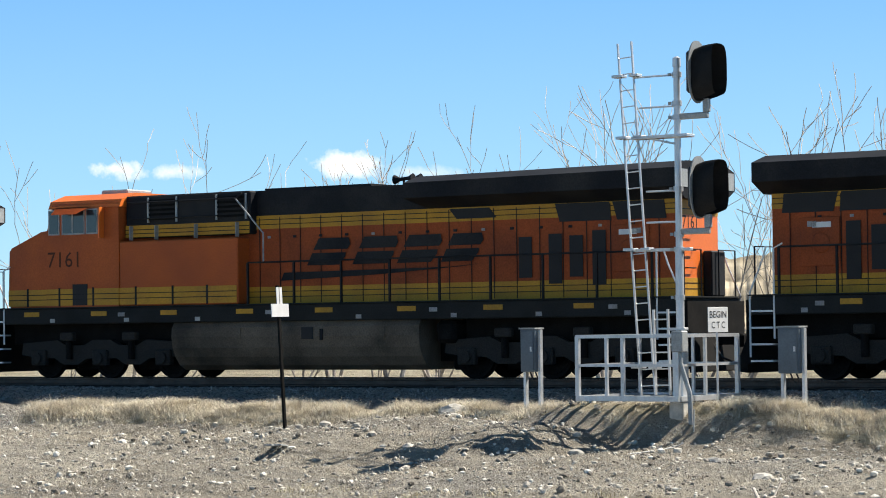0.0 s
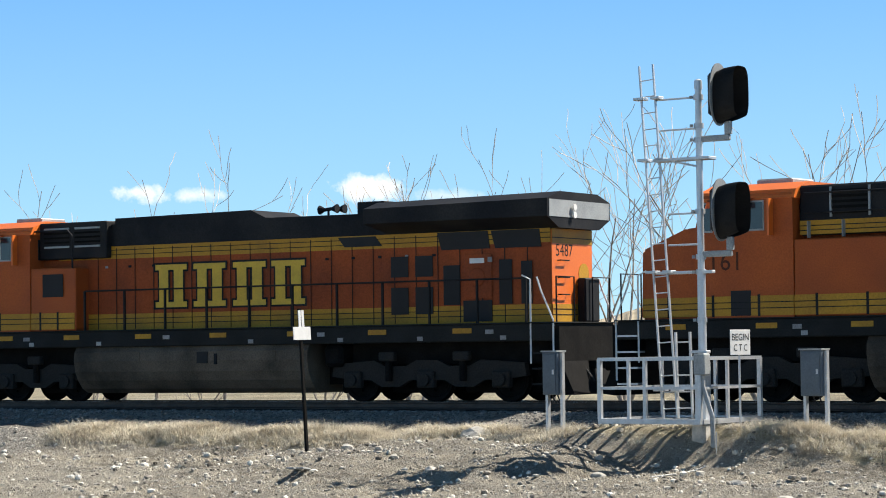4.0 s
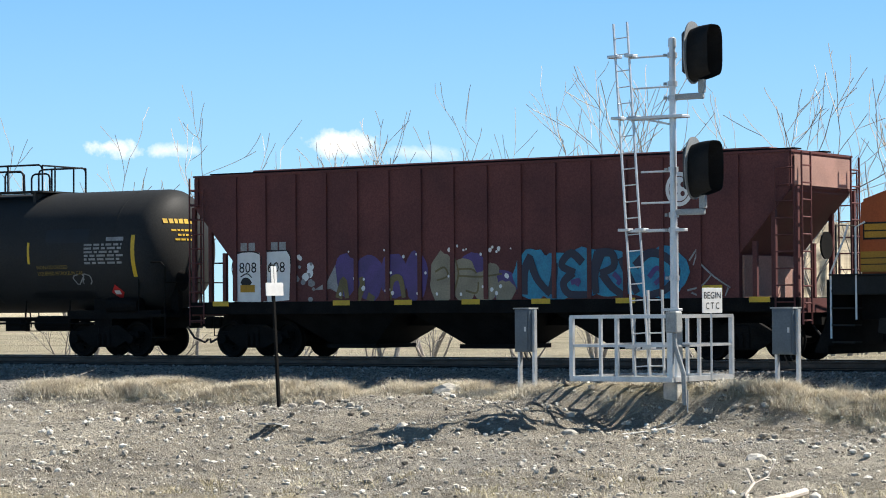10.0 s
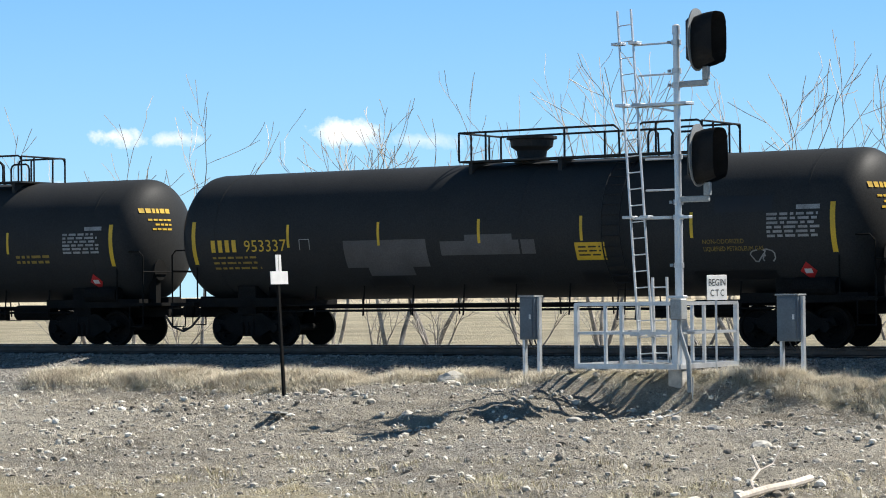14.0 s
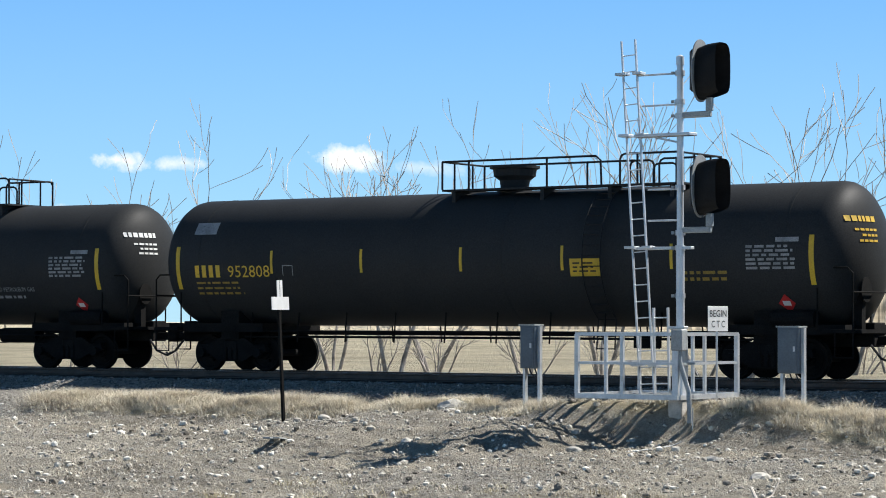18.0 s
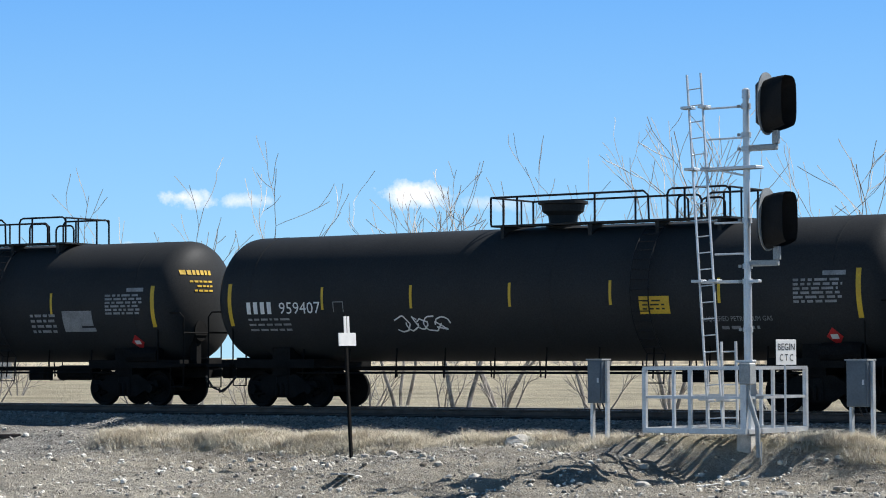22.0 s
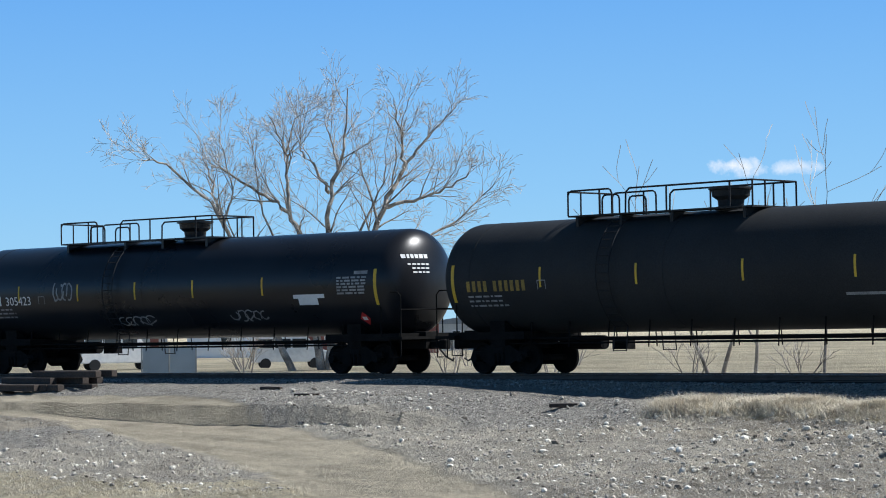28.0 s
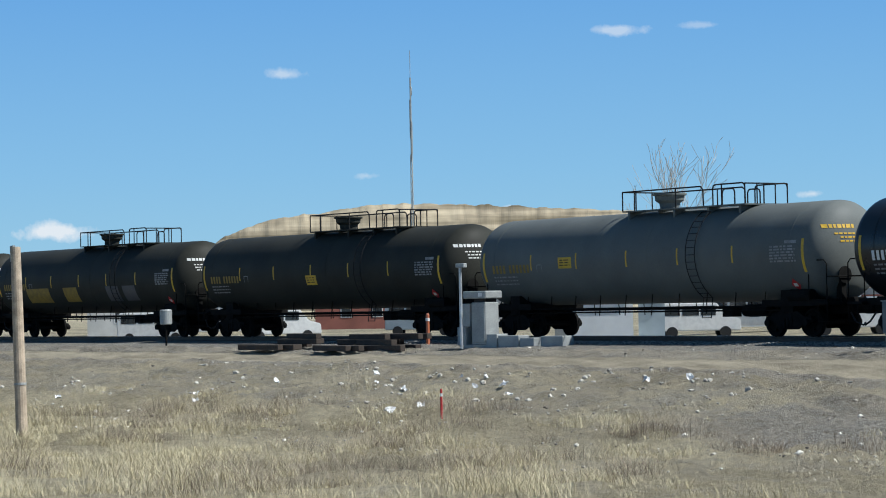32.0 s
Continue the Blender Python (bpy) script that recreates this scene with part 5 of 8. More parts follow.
k = dress(tpl2, True, 10.2, "305423", TANK_NEW, WHITE, 6, (-7.0, -4.0, -1.2, 1.5, 4.6), None, WHITE)
k.scrawl(-5.2, 2.4, 0.9, 0.7, FADED, 7, "sprayed_tag", 4, 0.06)
k.scrawl(-2.2, 1.55, 1.6, 0.35, FADED, 8, "sprayed_tag", 5, 0.04)
k.scrawl(3.0, 1.65, 1.6, 0.35, FADED, 9, "sprayed_tag", 5, 0.04)
k.bar("white_patch", 5.9, 2.3, 7.2, 2.42, WHITE, lift=0.004)
k.bar("white_patch", 6.1, 2.1, 6.9, 2.3, WHITE, lift=0.004)

k = dress(c8, False, 10.2, "305512", TANK_NEW, WHITE, 7, (-7.0, -4.2, -1.4, 1.6, 4.8), None, WHITE)
k.scrawl(-5.6, 1.6, 1.8, 0.22, FADED, 10, "sprayed_tag", 6, 0.03)
k.scrawl(-1.6, 1.5, 2.6, 0.28, FADED, 11, "sprayed_tag", 8, 0.03)
k.lines(6.0, 2.35, 1.2, 3, 0.08, FADED, 1.8, 4)

k = dress(c9, False, HALF, "", TANK_GREY, FADED_Y, 8, STD, (-4.1, 2.45), YELLOW_TXT)
k = dress(c10, False, HALF, "", TANK_BROWN, FADED_Y, 9, STD, (-0.6, 2.15), WHITE)
k = dress(c11, False, HALF, "", TANK_BROWN, FADED_Y, 10, STD, None, WHITE)
for x0, x1 in ((-5.8, -3.4), (-1.9, -0.5), (2.4, 3.6), (4.0, 5.2)):
    k.bar("overpaint", x0, 1.7, x1, 2.4, FADED_Y if x0 < 0 else PATCH, lift=0.004)
k = dress(c12, False, HALF, "", TANK_BROWN, FADED_Y, 11, STD, None, WHITE)
k = dress(c13, False, HALF, "", TANK, FADED_Y, 12, STD, None, WHITE)


# ---- covered hopper ----
def build_hopper(mid):
    car = thing("hopper_car", "oxide red covered hopper car covered with sprayed graffiti", "hopper car")
    CARS.append((car, mid, False))
    hw, zt, zb, L = 1.55, 4.50, 1.30, 8.2
    poly = [(-L, zt), (-L, 3.75), (-6.95, 2.35), (-6.95, zb), (6.95, zb), (6.95, 2.35), (L, 3.75), (L, zt)]
    bm = bmesh.new()
    prism(bm, poly, -hw, hw)
    part("body", bm, HOPPER, car)
    roof = bmesh.new()
    prism(roof, [(-L - 0.03, zt), (L + 0.03, zt), (L + 0.03, zt + 0.05), (-L - 0.03, zt + 0.05)], -hw - 0.04, hw + 0.04)
    box(roof, -L + 1, -0.5, zt + 0.05, L - 1, 0.5, zt + 0.2, bevel=0.03)
    part("roof", roof, HOPPER, car)
    part("running_board", boxes((-L, -0.95, zt + 0.1, L - 0.2, -0.6, zt + 0.13), (-L, 0.6, zt + 0.1, L - 0.2, 0.95, zt + 0.13)), UNDER, car)
    me = None
    for i in range(18):
        x = -L + 0.08 if i == 16 else L - 0.08 if i == 17 else -6.91 + 0.9213 * i
        z0 = zb + 0.1 if i < 16 else 3.75
        for side in (-1, 1):
            y = side * hw
            part("side_post", boxes((x - 0.055, min(y, y + side * 0.055), z0, x + 0.055, max(y, y + side * 0.055), zt - 0.02)), HOPPER, car)
    part("side_sill", boxes((-8.35, -hw - 0.05, zb - 0.22, 8.35, -hw + 0.12, zb + 0.08), (-8.35, hw - 0.12, zb - 0.22, 8.35, hw + 0.05, zb + 0.08)), UNDER, car)
    part("centre_sill", boxes((-8.3, -0.3, 0.78, 8.3, 0.3, 1.1)), UNDER, car)
    for x in (-3.9, 0.0, 3.9):      # discharge hoppers
        bm = bmesh.new()
        b0 = [bm.verts.new(p) for p in ((x - 1.9, -hw + 0.05, zb - 0.1), (x + 1.9, -hw + 0.05, zb - 0.1), (x + 1.9, hw - 0.05, zb - 0.1), (x - 1.9, hw - 0.05, zb - 0.1))]
        b1 = [bm.verts.new(p) for p in ((x - 0.65, -0.75, 0.34), (x + 0.65, -0.75, 0.34), (x + 0.65, 0.75, 0.34), (x - 0.65, 0.75, 0.34))]
        bm.faces.new(b1)
        for i in range(4):
            bm.faces.new((b0[i], b0[(i + 1) % 4], b1[(i + 1) % 4], b1[i]))
        bmesh.ops.recalc_face_normals(bm, faces=bm.faces[:])
        ch = part("discharge_chute", bm, UNDER, car)
        part("outlet_gate", boxes((x - 0.75, -0.85, 0.24, x + 0.75, 0.85, 0.34)), UNDER, ch)
    for k in (-1, 1):
        xe = k * 8.35
        part("end_sill", boxes((min(xe, xe - k * 0.2), -1.5, zb - 0.25, max(xe, xe - k * 0.2), 1.5, zb + 0.06)), HOPPER, car)
        part("end_slope_sheet", prism(bmesh.new(), [(k * 8.15, 3.72), (k * 6.9, 2.33), (k * 6.9, 2.27), (k * 8.15, 3.66)], -hw + 0.02, hw - 0.02), HOPPER, car)
        for side in (-1, 1):
            y = side * (hw - 0.08)
            for x in (7.3, 7.75, 8.28):
                part("end_post", boxes((k * x - 0.05, y - 0.05, zb, k * x + 0.05, y + 0.05, 2.6 if x < 7.5 else 3.4 if x < 8 else 3.76)), HOPPER, car)
            lad = bmesh.new()
            for x in (8.42, 8.9):
                rod(lad, (k * x * 0 + k * 8.42, side * (1.5 if x < 8.6 else 1.05), zb - 0.5), (k * 8.42, side * (1.5 if x < 8.6 else 1.05), zt), 0.022, 6)
            for i in range(10):
                z = zb - 0.42 + i * 0.37
                rod(lad, (k * 8.42, side * 1.05, z), (k * 8.42, side * 1.5, z), 0.018, 6)
            part("end_ladder", lad, HOPPER, car)
            lad = bmesh.new()
            for x in (7.85, 8.3):
                rod(lad, (k * x, side * (hw + 0.1), zb - 0.45), (k * x, side * (hw + 0.1), zt - 0.3), 0.02, 6)
            for i in range(10):
                z = zb - 0.38 + i * 0.36
                rod(lad, (k * 7.85, side * (hw + 0.1), z), (k * 8.3, side * (hw + 0.1), z), 0.016, 6)
            part("side_ladder", lad, HOPPER, car)
        # bulkhead in the pale copy: light through the end posts put into colour
        part("end_bulkhead", boxes((min(k * 6.97, k * 7.02), -1.45, zb + 0.05, max(k * 6.97, k * 7.02), 1.45, 2.3)), HOPPER_LIT, car, "pale pink bulkhead sheet with light painted in")
        coupler(car, k * 8.72)
        freight_truck(car, k * 6.75)
    # right end only: sunlight on the end sheet put into its colour
    part("end_panel", boxes((8.22, -1.45, 3.80, 8.236, 1.45, 4.45)), HOPPER_LIT, car, "pale pink end sheet with sunlight painted in")
    bm = bmesh.new()
    lathe(bm, [(8.5, 0.3), (8.54, 0.3)], "x", 18, (0, -0.5, 2.5))
    part("brake_wheel", bm, UNDER, car)

    def flat(name, polys, mat, y, label=""):
        b = bmesh.new()
        for poly in polys:
            b.faces.new([b.verts.new((p, y, q)) for p, q in poly])
        for f in b.faces:
            if f.normal.y > 0:
                f.normal_flip()
        return part(name, b, mat, car, label)

    def oval(cx, cz, rx, rz, n=24):
        return [(cx + rx * math.cos(2 * math.pi * i / n), cz + rz * math.sin(2 * math.pi * i / n)) for i in range(n)]

    Y = -hw - 0.006
    # round emblem, drawn as plain shapes
    ex = 5.5
    flat("emblem", [oval(ex, 3.78, 0.34, 0.38)], WHITE, Y, "round white emblem with a cross")
    flat("emblem_ring", [oval(ex, 3.78, 0.26, 0.29)], HOPPER, Y - 0.003)
    flat("emblem_field", [oval(ex, 3.78, 0.24, 0.27)], WHITE, Y - 0.006)
    for px, pz in ((-0.09, 0.1), (0.09, 0.1), (-0.09, -0.1), (0.09, -0.1)):
        flat("emblem_spot", [oval(ex + px, 3.78 + pz, 0.055, 0.06, 10)], HOPPER, Y - 0.009)
    for x in (-6.75, -6.5, -5.8, -5.55):
        flat("reporting_mark", [[(x, 2.64), (x + 0.2, 2.64), (x + 0.2, 2.84), (x, 2.84)]], FADED, Y)
    rnd = random.Random(77)

    def blob(cx, cz, rx, rz, n=16, rough=0.25):
        return [(cx + rx * (1 + rough * (rnd.random() - 0.5)) * math.cos(2 * math.pi * i / n), cz + rz * (1 + rough * (rnd.random() - 0.5)) * math.sin(2 * math.pi * i / n)) for i in range(n)]

    def ribbon(pts, w0, w1):
        """A sprayed stroke: a smooth bent band from width w0 to w1."""
        p = [Vector(q) for q in pts]
        line = []
        for i in range(len(p) - 1):
            a, b, c, d = p[max(0, i - 1)], p[i], p[i + 1], p[min(len(p) - 1, i + 2)]
            for k in range(5):
                u = k / 5
                line.append(0.5 * ((2 * b) + (c - a) * u + (2 * a - 5 * b + 4 * c - d) * u * u + (3 * b - a - 3 * c + d) * u ** 3))
        line.append(p[-1])
        left, right = [], []
        for i, q in enumerate(line):
            d = (line[min(len(line) - 1, i + 1)] - line[max(0, i - 1)]).normalized()
            w = (w0 + (w1 - w0) * i / (len(line) - 1)) / 2
            left.append((q.x - d.y * w, q.y + d.x * w))
            right.append((q.x + d.y * w, q.y - d.x * w))
        return [[left[i], left[i + 1], right[i + 1], right[i]] for i in range(len(line) - 1)]

    layer = [0]

    def stroke(pts, w0, w1, mat, name="graffiti_stroke", out=0.006):
        layer[0] += 1
        flat(name, ribbon(pts, w0, w1), mat, Y - out - 0.0004 * layer[0])

    # white panels with their hand-painted numbers
    for poly in ([(-7.0, 1.4), (-6.12, 1.36), (-6.15, 2.58), (-6.6, 2.62), (-6.92, 2.55)], [(-6.04, 1.36), (-5.25, 1.42), (-5.2, 2.45), (-5.32, 2.62), (-6.0, 2.60)]):
        flat("graffiti_panel", [poly], WHITE, Y - 0.003, "white sprayed panel")
    for txt, x in (("808", -6.80), ("608", -5.92)):
        b = letters(txt, 0.27)
        for v in b.verts:
            v.co = Vector((v.co.x * 1.0 + x, Y - 0.009, v.co.z + 2.10))
        part("number", b, HEADBLACK, car)
    for pts in (((-6.95, 2.5), (-7.02, 2.2), (-6.93, 1.9)), ((-6.9, 2.6), (-6.4, 2.62), (-6.13, 2.55)), ((-6.1, 2.3), (-6.02, 2.6), (-5.6, 2.63), (-5.25, 2.6), (-5.2, 2.3)), ((-6.75, 2.0), (-6.55, 2.08), (-6.4, 1.98))):
        stroke(pts, 0.035, 0.025, HEADBLACK)
    flat("graffiti_shadow", [blob(-6.58, 1.86, 0.17, 0.12)], HEADBLACK, Y - 0.006)
    flat("graffiti_fill", [[(-6.75, 1.62), (-6.3, 1.62), (-6.3, 1.8), (-6.75, 1.8)]], YELLOW, Y - 0.0175)
    for i in range(15):
        r = 0.04 + 0.07 * rnd.random()
        flat("graffiti_bubble", [blob(-4.75 + rnd.uniform(-0.3, 0.3), 1.4 + rnd.random() * 1.1, r, r, 10)], FADED if i % 3 else WHITE, Y - 0.003 - 0.0005 * i)
    flat("graffiti_star", [[(-4.5, 1.65), (-4.1, 1.85), (-3.85, 2.25), (-3.78, 1.75), (-3.6, 1.5), (-4.0, 1.68)]], FADED, Y - 0.012)
    # purple and chalky piece
    for cx, cz, rx, rz in ((-3.55, 2.0, 0.36, 0.5), (-2.85, 1.95, 0.40, 0.58), (-2.15, 1.95, 0.42, 0.55), (-1.5, 1.95, 0.34, 0.58), (0.1, 2.15, 0.35, 0.35), (0.85, 1.75, 0.45, 0.35)):
        layer[0] += 1
        flat("graffiti_back", [blob(cx, cz, rx, rz, 22, 0.18)], PURPLE, Y - 0.004 - 0.0004 * layer[0], "purple sprayed paint")
    for cx, cz, rx, rz in ((-0.75, 1.9, 0.36, 0.62), (-0.15, 1.85, 0.38, 0.52), (0.45, 1.7, 0.36, 0.38), (0.95, 1.58, 0.30, 0.24), (0.6, 2.05, 0.22, 0.18)):
        layer[0] += 1
        flat("graffiti_letter", [blob(cx, cz, rx, rz, 22, 0.2)], LILAC, Y - 0.006 - 0.0004 * layer[0], "chalky beige sprayed paint")
    for pts in (((-3.75, 1.45), (-3.6, 1.9), (-3.5, 1.45)), ((-3.2, 1.4), (-3.05, 1.75), (-3.1, 1.95)), ((-2.3, 1.42), (-2.2, 1.85), (-1.95, 1.9), (-1.85, 1.45)), ((-2.9, 1.5), (-2.7, 1.42))):
        stroke(pts, 0.2, 0.12, OLIVE, out=0.010)
    for pts in (((-0.95, 2.05), (-0.7, 2.15), (-0.6, 1.95), (-0.9, 1.85)), ((-0.35, 2.1), (0.05, 2.1), (0.2, 2.0)), ((-0.3, 1.95), (0.3, 1.92), (0.9, 1.98)), ((-0.45, 1.5), (-0.3, 2.0), (-0.4, 2.35)), ((-0.1, 1.6), (0.2, 1.55), (0.25, 1.8))):
        stroke(pts, 0.05, 0.04, OLIVE, out=0.012)
    for i in range(34):
        x = -3.7 + 4.95 * rnd.random()
        z = rnd.choice((2.5, 2.55, 1.95, 1.6)) + rnd.uniform(-0.1, 0.1)
        layer[0] += 1
        r = rnd.uniform(0.02, 0.055)
        flat("graffiti_dot", [blob(x, z, r, r * 1.15, 8)], WHITE, Y - 0.015 - 0.0003 * layer[0])
    # teal cloud with dark letters in it
    for cx, cz, rx, rz in ((1.75, 1.95, 0.55, 0.58), (2.4, 1.9, 0.62, 0.55), (3.1, 2.0, 0.62, 0.56), (3.8, 1.95, 0.62, 0.54), (4.5, 1.95, 0.60, 0.52), (5.1, 1.95, 0.62, 0.58)):
        layer[0] += 1
        flat("graffiti_cloud", [blob(cx, cz, rx, rz, 26, 0.14)], TEAL, Y - 0.004 - 0.0004 * layer[0], "teal sprayed cloud")
    dark = (((1.45, 1.5), (1.5, 2.0), (1.68, 2.4)), ((1.66, 2.3), (1.85, 1.85), (2.2, 1.5)), ((2.2, 1.5), (2.3, 1.9), (2.32, 2.2)), ((3.05, 2.2), (2.75, 2.42), (2.5, 2.15), (2.85, 1.98)), ((2.8, 1.98), (2.55, 1.75), (2.7, 1.5), (3.2, 1.48)),
            ((3.5, 2.42), (3.35, 1.95), (3.4, 1.5)), ((3.4, 2.4), (3.8, 2.4), (3.85, 2.1), (3.5, 1.95)), ((3.55, 1.95), (3.8, 1.65), (4.1, 1.45)), ((4.05, 2.3), (4.2, 1.95), (4.45, 1.5)), ((4.4, 2.1), (4.75, 2.38), (5.15, 2.3), (5.45, 1.98), (5.2, 1.6), (4.75, 1.45)))
    for i, pts in enumerate(dark):
        stroke(pts, 0.30 if i in (0, 5) else 0.2, 0.16, NAVY, out=0.012)
    for pts in (((4.75, 1.85), (4.95, 2.05), (5.1, 1.9), (4.9, 1.7)), ((2.75, 1.75), (2.95, 1.8), (2.9, 1.68)), ((3.85, 1.95), (4.0, 1.8), (3.95, 1.7))):
        stroke(pts, 0.12, 0.1, PURPLE, out=0.016)
    for pts in (((5.75, 2.2), (5.95, 2.45), (5.85, 2.1)), ((6.0, 2.15), (6.35, 1.85), (6.75, 1.6)), ((5.7, 1.55), (6.05, 1.65), (6.3, 1.9)), ((6.7, 1.6), (6.62, 1.42)), ((5.8, 1.5), (6.0, 1.42))):
        stroke(pts, 0.045, 0.03, FADED)
    for x in (-7.6, -3.9, -2.1, -0.2, 1.7, 3.9, 7.2):
        flat("reflector", [[(x, zb - 0.02), (x + 0.5, zb - 0.02), (x + 0.5, zb + 0.1), (x, zb + 0.1)]], STRIPE, -hw - 0.056)
    flat("yellow_panel", [[(6.05, 1.45), (6.55, 1.45), (6.55, 1.66), (6.05, 1.66)]], STRIPE, Y - 0.03)
    return car


build_hopper(-60.26)


# ---- locomotives, cab at the left end ----
def loco_truck(car, x):
    t = new("truck")
    t.parent = car
    t.matrix_local = Matrix.Translation((x, 0, 0))
    for side in (-1, 1):
        y = side * 1.08
        bm = bmesh.new()
        poly = [(-2.75, 0.62), (-2.7, 0.92), (-1.5, 1.0), (-1.2, 0.86), (-0.6, 0.86), (-0.3, 1.0), (0.3, 1.0), (0.6, 0.86), (1.2, 0.86), (1.5, 1.0), (2.7, 0.92), (2.75, 0.62), (2.35, 0.56), (1.6, 0.52), (1.3, 0.36), (0.8, 0.36), (0.5, 0.52), (-0.5, 0.52), (-0.8, 0.36), (-1.3, 0.36), (-1.6, 0.52), (-2.35, 0.56)]
        prism(bm, poly, y - 0.09, y + 0.09)
        part("side_frame", bm, TRUCK_GREY, t)
        for dx in (-2.1, 0.0, 2.1):
            part("axle_box", boxes((dx - 0.24, min(y, y + side * 0.2), 0.34, dx + 0.24, max(y, y + side * 0.2), 0.74), bevel=0.03), TRUCK_GREY, t)
            bm = bmesh.new()
            rod(bm, (dx, y + side * 0.19, 0.53), (dx, y + side * 0.27, 0.53), 0.15, 14)
            part("bearing_cap", bm, TRUCK_GREY, t)
        for dx in (-1.05, 1.05):
            bm = bmesh.new()
            rod(bm, (dx, y + side * 0.15, 0.5), (dx, y + side * 0.15, 0.98), 0.09, 10)
            part("spring", bm, UNDER, t)
            part("brake_cylinder", boxes((dx - 0.22, min(y + side * 0.08, y + side * 0.28), 0.98, dx + 0.22, max(y + side * 0.08, y + side * 0.28), 1.2), bevel=0.03), TRUCK_GREY, t)
    part("frame", boxes((-2.7, -0.9, 0.62, 2.7, 0.9, 0.85)), UNDER, t)
    for dx in (-2.55, -1.05, 1.05, 2.55):
        part("brake_rigging", boxes((dx - 0.42, -0.45, 0.2, dx + 0.42, 0.45, 0.6), bevel=0.05), UNDER, t)
    for dx in (-2.1, 0.0, 2.1):
        wheelset(t, dx, 0.53)


def hand_rail(car, x0, x1, y, z0, z1, pitch, mat=BLACK):
    bm = bmesh.new()
    rod(bm, (x0, y, z1), (x1, y, z1), 0.022, 6)
    part("hand_rail", bm, mat, car)
    n = max(1, round((x1 - x0) / pitch))
    me = None
    for i in range(n + 1):
        x = x0 + (x1 - x0) * i / n
        if me is None:
            ob = part("stanchion", boxes((-0.022, -0.03, 0, 0.022, 0.03, z1 - z0)), mat, car)
            ob.location = (x, y, z0)
            me = ob.data
        else:
            share("stanchion", me, car, Matrix.Translation((x, y, z0)))


def plank_text(car, words, x, z, h, mat, y, width=None, slant=0.0, name="number"):
    b = letters(words, h)
    xs = [v.co.x for v in b.verts]
    k = width / (max(xs) - min(xs)) if width else 1.0
    for v in b.verts:
        v.co = Vector(((v.co.x - min(xs)) * k + x + slant * v.co.z, y, v.co.z + z))
    return part(name, b, mat, car)


